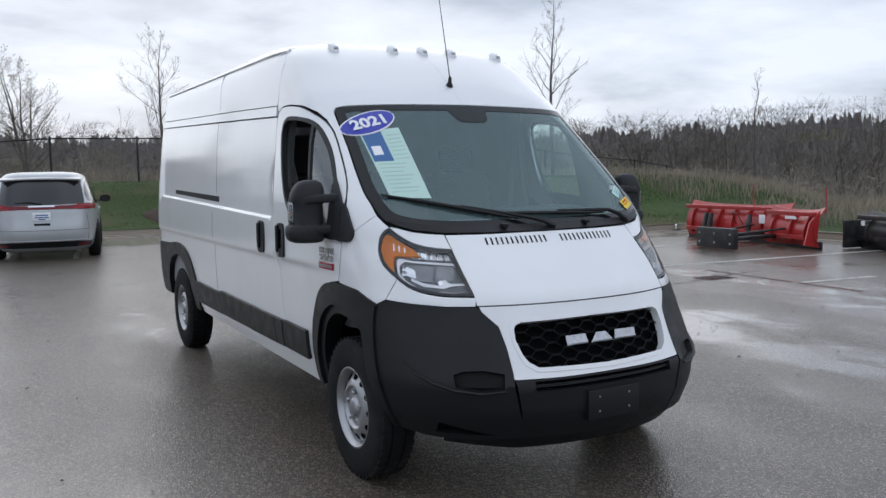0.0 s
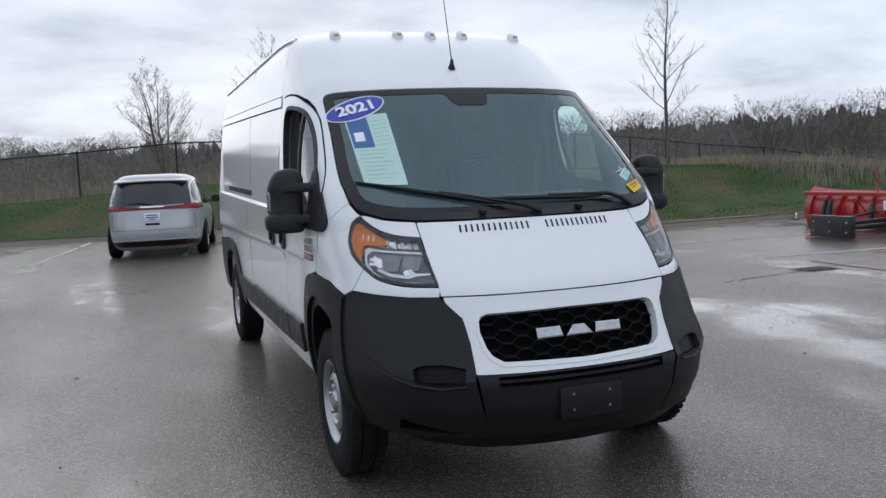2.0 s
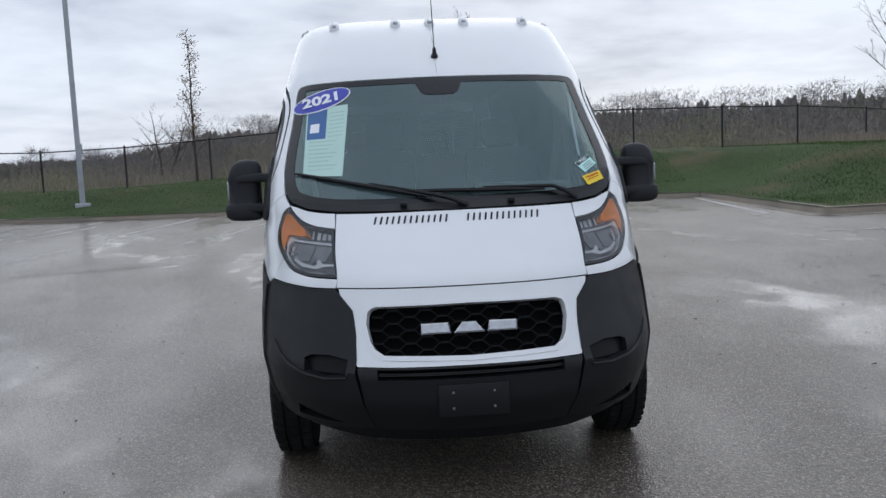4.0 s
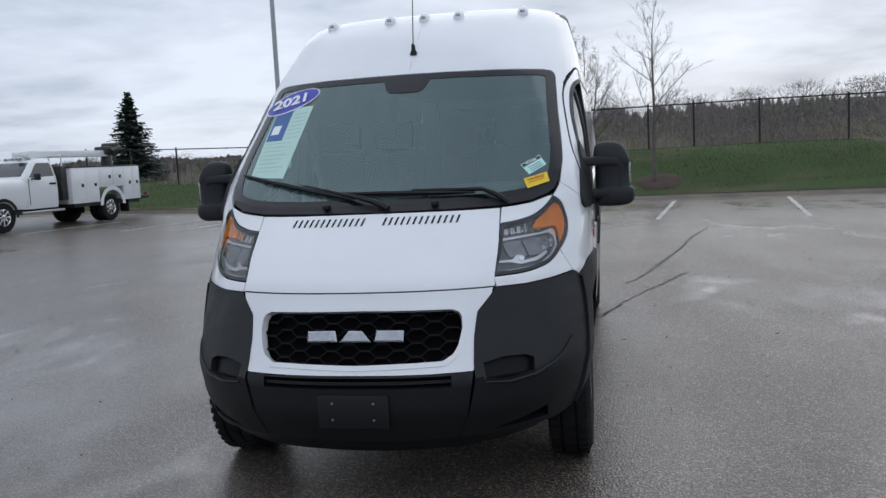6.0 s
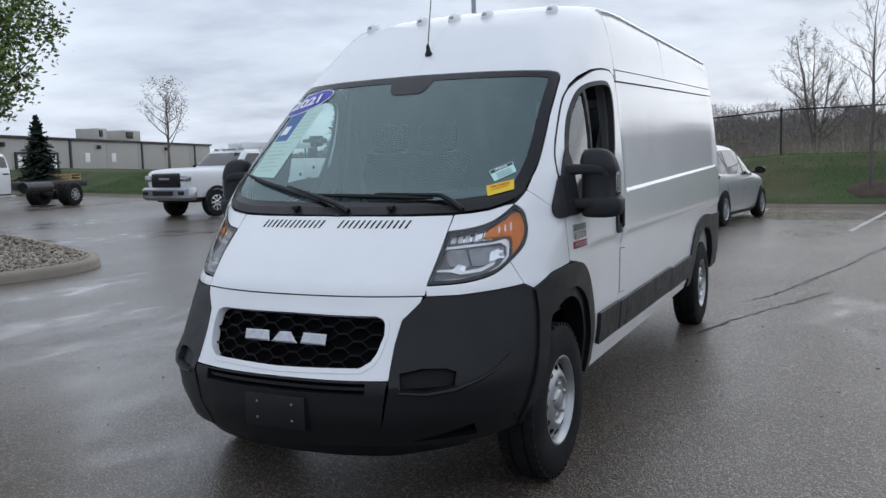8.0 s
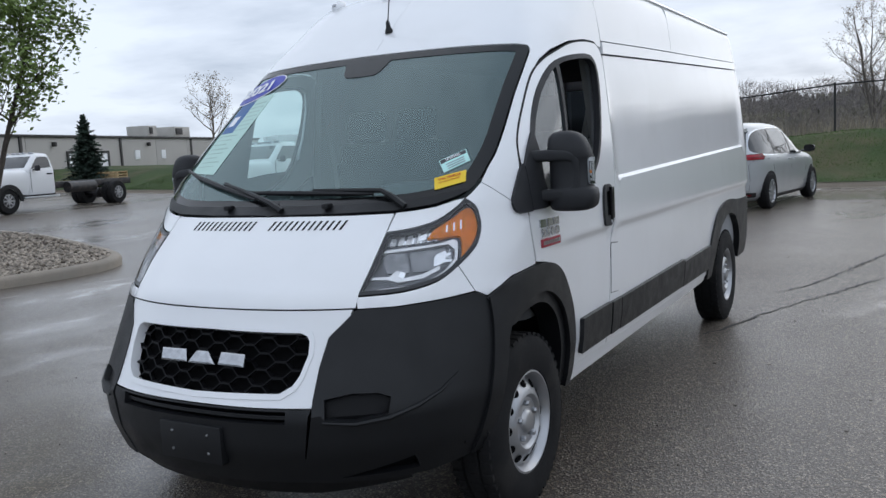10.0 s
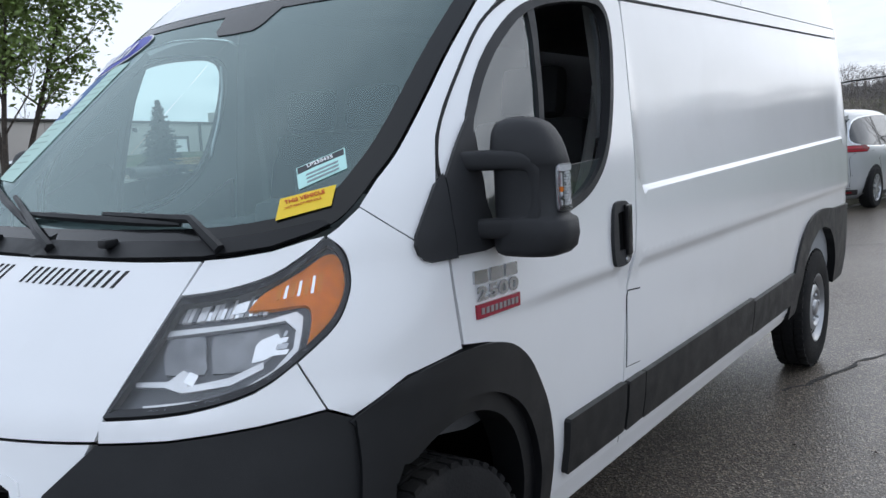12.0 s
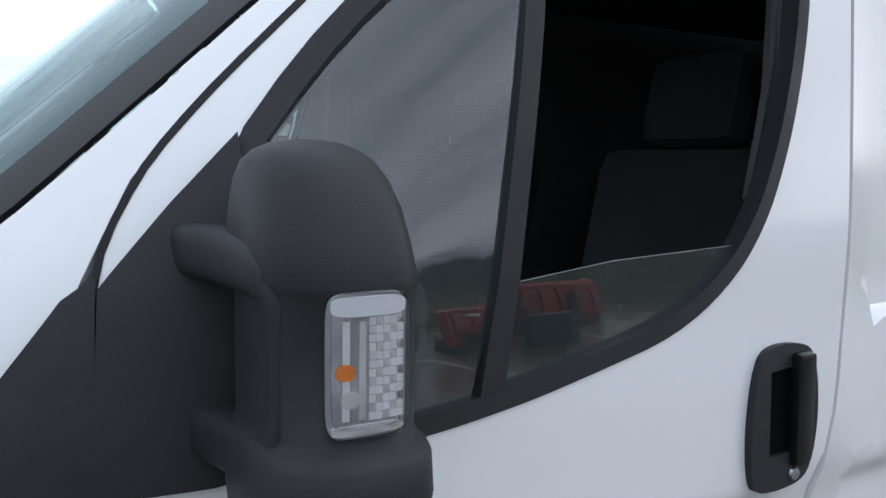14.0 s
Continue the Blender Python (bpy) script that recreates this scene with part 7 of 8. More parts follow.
def strip_on(bm, pts, thick):
    """A flat quad strip with a little thickness, from outline points."""
    n = (Vector(pts[1]) - Vector(pts[0])).cross(Vector(pts[2]) - Vector(pts[0])).normalized() * thick
    loft(bm, [[Vector(p) for p in pts], [Vector(p) + n for p in pts]])


def hull_skin(levels, power):
    """Places on a hull of outlines: kind y gives the flank at (y, z), kind b its tail at (x, z), kind f its nose."""
    L = np.array(levels)

    def place(kind, a, z):
        front, rear, half = (float(np.interp(z, L[:, 0], L[:, k])) for k in (1, 2, 3))
        cy, ry = (front + rear) / 2, (rear - front) / 2
        if kind == "y":
            f = min(0.9999, abs((a - cy) / ry))
            return Vector((half * (1 - f ** power) ** (1 / power), a, z))
        f = min(0.9999, abs(a / half))
        return Vector((a, cy + (1 if kind == "b" else -1) * ry * (1 - f ** power) ** (1 / power), z))

    def lifted(kind, a, z, off):
        d = 0.01
        p = place(kind, a, z)
        n = (place(kind, a + d, z) - place(kind, a - d, z)).cross(place(kind, a, z + d) - place(kind, a, z - d))
        n = n.normalized()
        if n.dot(p - Vector((0, p.y * 0.7, 0.9))) < 0:
            n = -n
        return p + n * off, n
    return lifted


def clad(skin, kind, outline, off, thick, mat, name, parent, label="", grid=0.06, side=1, holes=()):
    """A panel that follows a hull: its outline in (a, z), lifted by off, with rolled edges."""
    from mathutils.geometry import delaunay_2d_cdt
    outline = resample(list(outline), grid)
    holes = [resample(list(h), grid) for h in holes]
    pts, edges = [], []
    for loop in [outline, *holes]:
        n0 = len(pts)
        pts += loop
        edges += [(n0 + i, n0 + (i + 1) % len(loop)) for i in range(len(loop))]
    bound = np.array(pts)
    a0, a1 = bound[:, 0].min(), bound[:, 0].max()
    z0, z1 = bound[:, 1].min(), bound[:, 1].max()
    for a in np.arange(a0 + grid, a1, grid):
        for z in np.arange(z0 + grid, z1, grid):
            if inside(outline, a, z) and not any(inside(h, a, z) for h in holes) and np.min(np.hypot(bound[:, 0] - a, bound[:, 1] - z)) > grid * 0.45:
                pts.append((float(a), float(z)))
    flat, _, tris, _, _, _ = delaunay_2d_cdt([Vector(p) for p in pts], edges, [], 0, 1e-6)
    mid = lambda t: (sum(flat[i][0] for i in t) / 3, sum(flat[i][1] for i in t) / 3)
    tris = [t for t in tris if inside(outline, *mid(t)) and not any(inside(h, *mid(t)) for h in holes)]
    bm = bmesh.new()
    flip = Vector((side, 1, 1))
    top = [skin(kind, p[0], p[1], off) for p in flat]
    vs = [bm.verts.new(p * flip) for p, _ in top]
    count = {}
    for t in tris:
        bm.faces.new([vs[i] for i in t])
        for i, k in ((t[0], t[1]), (t[1], t[2]), (t[2], t[0])):
            count[(min(i, k), max(i, k))] = count.get((min(i, k), max(i, k)), 0) + 1
    low = {}
    for (i, k), n in count.items():
        if n == 1 and thick:
            for j in (i, k):
                if j not in low:
                    low[j] = bm.verts.new((top[j][0] - thick * top[j][1]) * flip)
            bm.faces.new((vs[i], vs[k], low[k], low[i]))
    return part(name, bm, mat, parent, label)


def seam(skin, pts, parent, side, kind="y", wide=0.006, mat=None, name="door_gap", off=0.002):
    """A thin dark gap between panels along a line of (a, z)."""
    bm = bmesh.new()
    tube(bm, [skin(kind, a, z, 0.0)[0] * Vector((side, 1, 1)) for a, z in pts], wide * 0.5 + off, 5)
    return part(name, bm, mat or black_matte, parent)


# minivan: built looking to -y, then turned to face the kerb
mini = thing("minivan", "silver minivan with full-width red tail lamps parked nose to the kerb", "minivan", at=pose(-1.10, 17.49, 0, 0, 0, 172.2))
MINI = [(0.19, -2.36, 2.38, 0.86), (0.27, -2.48, 2.50, 0.935), (0.40, -2.56, 2.575, 0.972), (0.56, -2.585, 2.60, 0.990), (0.70, -2.575, 2.588, 0.998), (0.82, -2.53, 2.565, 1.002), (0.90, -2.44, 2.56, 1.000),
        (0.96, -2.28, 2.557, 0.992), (1.01, -2.02, 2.55, 0.983), (1.05, -1.68, 2.54, 0.974), (1.09, -1.36, 2.525, 0.962), (1.15, -1.20, 2.505, 0.945), (1.28, -0.98, 2.455, 0.905), (1.42, -0.72, 2.395, 0.855),
        (1.54, -0.47, 2.33, 0.808), (1.61, -0.28, 2.30, 0.775), (1.66, -0.06, 2.265, 0.735), (1.70, 0.20, 2.20, 0.67), (1.725, 0.45, 2.10, 0.57), (1.74, 0.75, 1.90, 0.38)]
MINI_P = 4.4
mini_skin = hull_skin(MINI, MINI_P)
part("body", hull(MINI, MINI_P, 96), silver_paint, mini, angle=60)
clad(mini_skin, "b", smooth_line([(-0.76, 1.11), (0.0, 1.095), (0.76, 1.11), (0.735, 1.32), (0.70, 1.50), (0.66, 1.575), (0.0, 1.60), (-0.66, 1.575), (-0.70, 1.50), (-0.735, 1.32), (-0.76, 1.11)], 3)[:-1], 0.006, 0.02, car_glass, "rear_window", mini, "dark rear window")
bm = bmesh.new()
loft(bm, [[(x, 2.33 + dy - 0.10 * abs(x) ** 2, 1.60 + dz - 0.045 * abs(x) ** 2) for dy, dz in ((-0.20, 0.055), (-0.05, 0.045), (0.055, 0.012), (0.05, -0.012), (-0.12, -0.03))] for x in np.linspace(-0.72, 0.72, 13)])
part("spoiler", bm, silver_paint, mini)
clad(mini_skin, "b", [(-0.40, 1.012), (0.40, 1.012), (0.94, 0.995), (0.945, 1.055), (0.92, 1.115), (0.80, 1.115), (0.55, 1.085), (0.0, 1.07), (-0.55, 1.085), (-0.80, 1.115), (-0.92, 1.115), (-0.945, 1.055), (-0.94, 0.995)], 0.012, 0.03, red_lens, "tail_lamp", mini, "full-width dark red tail lamp", 0.04)
for s in (1, -1):
    clad(mini_skin, "b", [(0.56, 1.025), (0.93, 1.01), (0.93, 1.035), (0.56, 1.05)], 0.017, 0.02, lamp_red_bright, "lamp_bar", mini, "bright red lamp band", 0.04, s)
    clad(mini_skin, "b", [(0.62, 1.07), (0.91, 1.06), (0.90, 1.09), (0.80, 1.098), (0.62, 1.085)], 0.017, 0.02, lamp_red_bright, "lamp_bar", mini, "bright red lamp band", 0.04, s)
    clad(mini_skin, "y", [(2.28, 1.00), (2.46, 1.00), (2.47, 1.06), (2.44, 1.115), (2.33, 1.10)], 0.012, 0.02, red_lens, "tail_lamp", mini, "red corner tail lamp", 0.04, s)
    glassline = [(-0.92, 1.055), (0.0, 1.07), (1.0, 1.085), (1.75, 1.105), (2.16, 1.15), (2.22, 1.26), (2.08, 1.46), (1.80, 1.565), (1.0, 1.605), (0.30, 1.60), (-0.12, 1.54), (-0.44, 1.38), (-0.72, 1.18)]
    glassline = smooth_line(glassline + glassline[:1], 2)[:-1]
    clad(mini_skin, "y", inset(glassline, -0.022), 0.003, 0.012, chrome, "window_trim", mini, "bright window surround", 0.08, s, [inset(glassline, -0.006)])
    clad(mini_skin, "y", glassline, 0.004, 0.012, car_glass, "side_window", mini, "dark tinted side window", 0.08, s)
    for y0, y1 in ((-0.02, 0.10), (1.12, 1.20)):
        clad(mini_skin, "y", [(y0, 1.08), (y0 + 0.09, 1.08), (y1 + 0.05, 1.59), (y1 - 0.04, 1.59)], 0.007, 0.012, black_gloss, "pillar", mini, "", 0.08, s)
    for line in ([(-1.02, 0.40), (-1.06, 0.75), (-0.98, 1.05)], [(0.04, 0.34), (0.06, 0.8), (0.03, 1.08)], [(1.06, 0.40), (1.18, 0.62), (1.30, 0.85), (1.32, 1.10)]):
        seam(mini_skin, line, mini, s)
    seam(mini_skin, [(0.9, 1.00), (1.6, 1.005), (2.3, 1.01)], mini, s, wide=0.004, name="slide_track")
    for y in (-0.28, 0.20):
        p = mini_skin("y", y, 0.955, 0.0)[0]
        bm = bmesh.new()
        block(bm, s * (p.x - 0.005), s * (p.x + 0.028), y - 0.11, y + 0.11, 0.935, 0.968, 0.012)
        part("door_handle", bm, silver_paint, mini)
    clad(mini_skin, "y", [(-1.18, 0.19), (-1.18, 0.265), (1.02, 0.265), (1.02, 0.19)], 0.012, 0.03, black_plastic, "side_skirt", mini, "", 0.1, s)
    bm = bmesh.new()
    block(bm, s * 0.93, s * 1.07, -0.93, -0.85, 1.07, 1.11, 0.015)
    loft(bm, [[(s * (1.13 + 0.115 * f * math.copysign(abs(math.cos(a)) ** 0.7, math.cos(a))), yy, 1.135 + 0.08 * f * math.copysign(abs(math.sin(a)) ** 0.7, math.sin(a))) for a in np.linspace(0, 2 * math.pi, 24, endpoint=False)] for yy, f in ((-1.01, 0.4), (-0.97, 0.8), (-0.90, 0.98), (-0.82, 1.0))])
    part("wing_mirror", bm, black_gloss, mini)
    for y in (-1.62, 1.47):
        wheel_ob = road_wheel(mini, s * 0.898, y, s, 0.355, 0.235, 0.232, 10, dull_chrome)
        ring = [(y + 0.40 * math.cos(a), max(0.19, 0.36 + 0.40 * math.sin(a))) for a in np.linspace(-0.44, math.pi + 0.44, 22)]
        clad(mini_skin, "y", ring, 0.004, 0.01, black_matte, "wheel_gap", mini, "", 0.06, s)
    seam(mini_skin, [(0.80, 0.42), (0.82, 0.62), (0.80, 0.90), (0.86, 0.99)], mini, s, "b", 0.006, name="tailgate_gap")
clad(mini_skin, "f", [(-0.76, 1.16), (0.76, 1.16), (0.70, 1.42), (0.64, 1.56), (0.0, 1.59), (-0.64, 1.56), (-0.70, 1.42)], 0.004, 0.012, car_glass, "windscreen", mini, "dark windscreen", 0.1)
clad(mini_skin, "b", [(-0.84, 0.605), (0.84, 0.605), (0.84, 0.612), (-0.84, 0.612)], 0.002, 0.01, black_matte, "tailgate_gap", mini)
clad(mini_skin, "b", [(-0.24, 1.055), (0.24, 1.055), (0.22, 1.085), (-0.22, 1.085)], 0.018, 0.02, chrome, "chrome_strip", mini)
bm = bmesh.new()
tube(bm, [mini_skin("b", x, z, 0.022)[0] for x, z in ((-0.02, 1.105), (0.22, 1.15), (0.46, 1.14))], [0.016, 0.012, 0.006], 6)
part("rear_wiper", bm, black_plastic, mini)
bm = bmesh.new()
block(bm, -0.16, 0.16, 2.565, 2.590, 0.80, 0.955, 0.006)
plate_ob = part("number_plate", bm, ink_white, mini, "white dealer plate with dark bars")
for z, w in ((0.905, 0.11), (0.862, 0.12), (0.825, 0.06)):
    bm = bmesh.new()
    block(bm, -w, w, 2.589, 2.592, z - 0.011, z + 0.011)
    part("plate_bar", bm, paper_blue, plate_ob)
clad(mini_skin, "b", [(-0.84, 0.27), (0.84, 0.27), (0.86, 0.36), (0.60, 0.385), (-0.60, 0.385), (-0.86, 0.36)], 0.006, 0.02, black_plastic, "lower_bumper", mini)
clad(mini_skin, "b", [(-0.80, 0.392), (0.80, 0.392), (0.80, 0.408), (-0.80, 0.408)], 0.012, 0.02, chrome, "bumper_strip", mini)
for s in (1, -1):
    clad(mini_skin, "b", [(0.62, 0.30), (0.80, 0.305), (0.80, 0.335), (0.62, 0.335)], 0.010, 0.015, red_lens, "reflector", mini, "", 0.06, s)
clad(mini_skin, "b", [(-0.14, 0.70), (0.14, 0.70), (0.14, 0.745), (-0.14, 0.745)], 0.004, 0.01, black_gloss, "tailgate_handle", mini)
bm = bmesh.new()
loft(bm, [[(x, y, z) for x, y, z in oval(0, 1.75 + dy, z, 0.02 * f, 0.10 * f, 2)] for z, f, dy in ((1.72, 1.0, 0), (1.77, 0.7, 0.02), (1.81, 0.3, 0.05))])
part("roof_fin", bm, black_gloss, mini)


def pickup_front(root, mats, flare=False, long=0.0, crew=False):
    """The nose and cab of a heavy pickup that looks to -y; the front axle lies at y = 0."""
    paint, trim = mats
    back = 2.55 + long
    nose_levels = [(0.60, -0.90, 1.35, 0.93), (0.74, -0.98, 1.40, 0.975), (0.95, -1.02, 1.40, 0.995), (1.12, -1.03, 1.40, 1.0), (1.25, -1.025, 1.40, 0.992), (1.33, -0.99, 1.40, 0.975), (1.385, -0.92, 1.40, 0.935), (1.425, -0.74, 1.38, 0.87), (1.45, -0.42, 1.36, 0.77), (1.468, 0.05, 1.30, 0.60)]
    part("nose", hull(nose_levels, 8.5, 96), paint, root, angle=40)
    cab = [(0.58, 0.75, back, 0.96), (0.70, 0.72, back, 1.0), (1.10, 0.70, back, 1.008), (1.34, 0.72, back, 0.995), (1.44, 0.76, back - 0.005, 0.975), (1.50, 0.83, back - 0.01, 0.955), (1.70, 1.05, back - 0.04, 0.90), (1.86, 1.24, back - 0.08, 0.845), (1.93, 1.34, back - 0.11, 0.80),
           (1.97, 1.46, back - 0.17, 0.73), (1.995, 1.62, back - 0.28, 0.58), (2.003, 1.75, back - 0.4, 0.40)]
    cab_skin = hull_skin(cab, 8.0)
    part("cab", hull(cab, 8.0, 72), paint, root, angle=50)
    clad(cab_skin, "f", [(-0.83, 1.50), (0.83, 1.50), (0.79, 1.70), (0.72, 1.885), (0.0, 1.895), (-0.72, 1.885), (-0.79, 1.70)], 0.004, 0.012, car_glass, "windscreen", root, "tinted windscreen", 0.09)
    for s in (1, -1):
        spans = [(1.02, 2.20), (2.30, back - 0.18)] if crew else [(1.02, back - 0.20)]
        for y0, y1 in spans:
            first = y0 < 1.1
            clad(cab_skin, "y", [(y0, 1.47 if not first else 1.46), (y1, 1.48), (y1, 1.80), (y1 - 0.06, 1.86), (y0 + (0.42 if first else 0.04), 1.86), (y0 + (0.30 if first else 0.0), 1.76)], 0.004, 0.012, car_glass, "side_window", root, "tinted side window", 0.09, s)
    for s in (1, -1):
        bm = bmesh.new()
        block(bm, s * 0.98, s * 1.12, 1.08, 1.16, 1.40, 1.45, 0.015)
        block(bm, s * 1.07, s * 1.27, 1.06, 1.17, 1.38, 1.57, 0.05, seg=3)
        part("wing_mirror", bm, black_plastic, root)
        bm = bmesh.new()
        block(bm, s * 1.0, s * 1.03, back - 0.45, back - 0.22, 1.24, 1.29, 0.012)
        part("door_handle", bm, black_plastic, root)
        for y in (0.95, back - 0.12) + ((2.25,) if crew else ()):
            bm = bmesh.new()
            block(bm, s * 1.002, s * 1.0085, y - 0.006, y + 0.006, 0.70, 1.43)
            part("door_gap", bm, black_matte, root)
        bm = bmesh.new()
        block(bm, s * 0.95, s * 1.08, 0.55, back, 0.46, 0.53, 0.03)
        part("side_step", bm, dull_chrome, root)
        arch = bmesh.new()
        for k in range(16):
            a0, a1 = math.pi * k / 16 - 0.1, math.pi * (k + 1) / 16 - 0.1
            strip_on(arch, [(s * 1.010, r * math.cos(a), 0.44 + r * math.sin(a)) for r, a in ((0.40, a0), (0.54 if flare else 0.49, a0), (0.54 if flare else 0.49, a1), (0.40, a1))], 0.03 * s if flare else 0.005 * s)
        part("wheel_arch", arch, black_plastic if flare else black_matte, root)
        bm = bmesh.new()
        block(bm, s * 0.61, s * 0.945, -1.048, -0.80, 1.07, 1.25, 0.045, seg=3)
        lamp = part("headlight", bm, lamp_back, root, "clear headlight")
        bm = bmesh.new()
        block(bm, s * 0.66, s * 0.90, -1.056, -1.02, 1.13, 1.17, 0.01)
        part("lamp_lens", bm, chrome, lamp)
        bm = bmesh.new()
        block(bm, s * 0.66, s * 0.90, -1.185, -1.10, 0.68, 0.80, 0.03)
        part("fog_lamp", bm, black_gloss, root)
    bm = bmesh.new()
    block(bm, -0.62, 0.62, -1.075, -0.95, 0.90, 1.31, 0.07, seg=3)
    grille = part("grille", bm, black_gloss, root, "large dark grille with bright surround")
    for k in range(4):
        bm = bmesh.new()
        block(bm, -0.57, 0.57, -1.085, -1.06, 0.97 + 0.085 * k, 0.985 + 0.085 * k, 0.005)
        part("grille_bar", bm, black_plastic, grille)
    for k in range(3):
        bm = bmesh.new()
        block(bm, -0.22 + 0.15 * k, -0.09 + 0.15 * k, -1.10, -1.07, 1.115, 1.175, 0.004)
        part("emblem_block", bm, dull_chrome, grille)
    part("bumper", hull([(0.52, -1.10, -0.70, 0.95), (0.60, -1.17, -0.70, 1.02), (0.84, -1.17, -0.70, 1.03), (0.90, -1.10, -0.70, 0.99)], 6.0), trim, root, "front bumper")
    bm = bmesh.new()
    block(bm, -0.45, 0.45, -1.185, -1.12, 0.66, 0.80, 0.02)
    part("bumper_intake", bm, black_matte, root)
    for x in (-0.55, -0.22, 0.0, 0.22, 0.55):
        bm = bmesh.new()
        block(bm, x - 0.06, x + 0.06, 1.42, 1.54, 1.975, 2.035, 0.02)
        part("roof_lamp", bm, lamp_back, root)
    bm = bmesh.new()
    block(bm, -0.85, 0.85, -0.7, back, 0.45, 0.65, 0.02)
    part("underbody", bm, black_matte, root)


def pair_wheels(root, y, dual=False, radius=0.42, rim_mat=chrome, spokes=8):
    for s in (1, -1):
        road_wheel(root, s * 0.87, y, s, radius, 0.25, 0.225, spokes, rim_mat)
        if dual:
            road_wheel(root, s * 0.60, y, s, radius, 0.24, 0.225, spokes, black_matte)


def heading(frm, to):
    """Degrees for a thing that looks to -y to look from one place to another."""
    return math.degrees(math.atan2(to[0] - frm[0], -(to[1] - frm[1])))


turn = heading((-14.64, 20.96), (-15.15, 16.85))
utility = thing("utility_truck", "white utility truck with service body and folded crane", "truck", at=pose(-15.85, 16.95, lot_z(-15.5, 18), 0, 0, turn))
pickup_front(utility, (white_truck, dull_chrome), long=-0.38)
pair_wheels(utility, 0.0)
pair_wheels(utility, 4.25, True)
bm = bmesh.new()
block(bm, -0.95, 0.95, 2.26, 2.48, 0.75, 1.75, 0.02)
part("headache_rack", bm, steel_black, utility)
for s in (1, -1):
    bm = bmesh.new()
    for y0, y1, z0 in ((2.52, 3.68, 0.62), (3.68, 4.80, 1.06), (4.80, 5.62, 0.62)):
        block(bm, s * 0.55, s * 1.08, y0, y1, z0, 1.68, 0.012)
    body = part("service_box", bm, white_truck, utility, "white service box with locker doors")
    for y0, y1, z0, z1 in ((2.56, 3.06, 0.70, 1.60), (3.10, 3.62, 0.70, 1.60), (3.74, 4.28, 1.14, 1.60), (4.32, 4.76, 1.14, 1.60), (4.86, 5.22, 0.72, 1.60), (5.26, 5.58, 0.72, 1.60)):
        bm = bmesh.new()
        block(bm, s * 1.075, s * 1.094, y0, y1, z0, z1, 0.008)
        door_ob = part("locker_door", bm, white_truck, body)
        bm = bmesh.new()
        block(bm, s * 1.092, s * 1.104, y1 - 0.16, y1 - 0.06, (z0 + z1) / 2 - 0.05, (z0 + z1) / 2 + 0.05, 0.008)
        part("latch", bm, black_plastic, door_ob)
    arch = bmesh.new()
    for k in range(14):
        a0, a1 = math.pi * k / 14, math.pi * (k + 1) / 14
        strip_on(arch, [(s * 1.082, 4.25 + r * math.cos(a), 0.50 + r * math.sin(a)) for r, a in ((0.46, a0), (0.58, a0), (0.58, a1), (0.46, a1))], 0.012 * s)
    part("wheel_arch", arch, white_truck, utility)
bm = bmesh.new()
block(bm, -1.08, 1.08, 5.60, 6.05, 0.60, 0.72, 0.02)
block(bm, -0.95, 0.95, 2.7, 5.7, 0.50, 0.66, 0.02)
block(bm, -1.09, 1.09, 2.50, 5.64, 1.68, 1.72, 0.01)
part("rear_deck", bm, steel_black, utility)
for s in (1, -1):
    bm = bmesh.new()
    block(bm, s * 0.86, s * 1.0, 6.04, 6.07, 0.62, 0.78, 0.01)
    part("tail_lamp", bm, red_lens, utility)
    bm = bmesh.new()
    block(bm, s * 0.72, s * 1.05, 5.0, 5.03, 0.22, 0.62, 0.004)
    part("mud_flap", bm, rubber, utility)
bm = bmesh.new()
block(bm, -0.14, 0.14, 1.6, 5.0, 2.02, 2.22, 0.02, Matrix.Translation((0.35, 0, 0)))
block(bm, -0.09, 0.09, 1.2, 1.7, 2.05, 2.18, 0.02, Matrix.Translation((0.35, 0, 0)))
crane = part("crane_boom", bm, white_truck, utility, "white folded crane boom")
bm = bmesh.new()
tube(bm, [(0.35, 5.0, 1.70), (0.35, 5.0, 2.12)], [0.2, 0.16], 12)
block(bm, 0.1, 0.6, 4.75, 5.30, 2.08, 2.34, 0.05)
tube(bm, [(0.62, 4.9, 2.18), (0.62, 5.35, 2.30)], 0.09, 10)
tube(bm, [(0.1, 5.2, 2.36), (0.6, 5.2, 2.36)], 0.1, 10)
part("crane_base", bm, steel_black, utility, "dark crane turret and winch")
for k in range(5):
    bm = bmesh.new()
    tube(bm, [(-0.9 + 0.45 * k, 2.37, 1.72), (-0.9 + 0.45 * k, 2.37, 2.05)], 0.025, 6)
    part("rack_post", bm, white_truck, utility)
bm = bmesh.new()
tube(bm, [(-0.95, 2.37, 2.06), (0.95, 2.37, 2.06)], 0.03, 6)
part("rack_bar", bm, white_truck, utility)

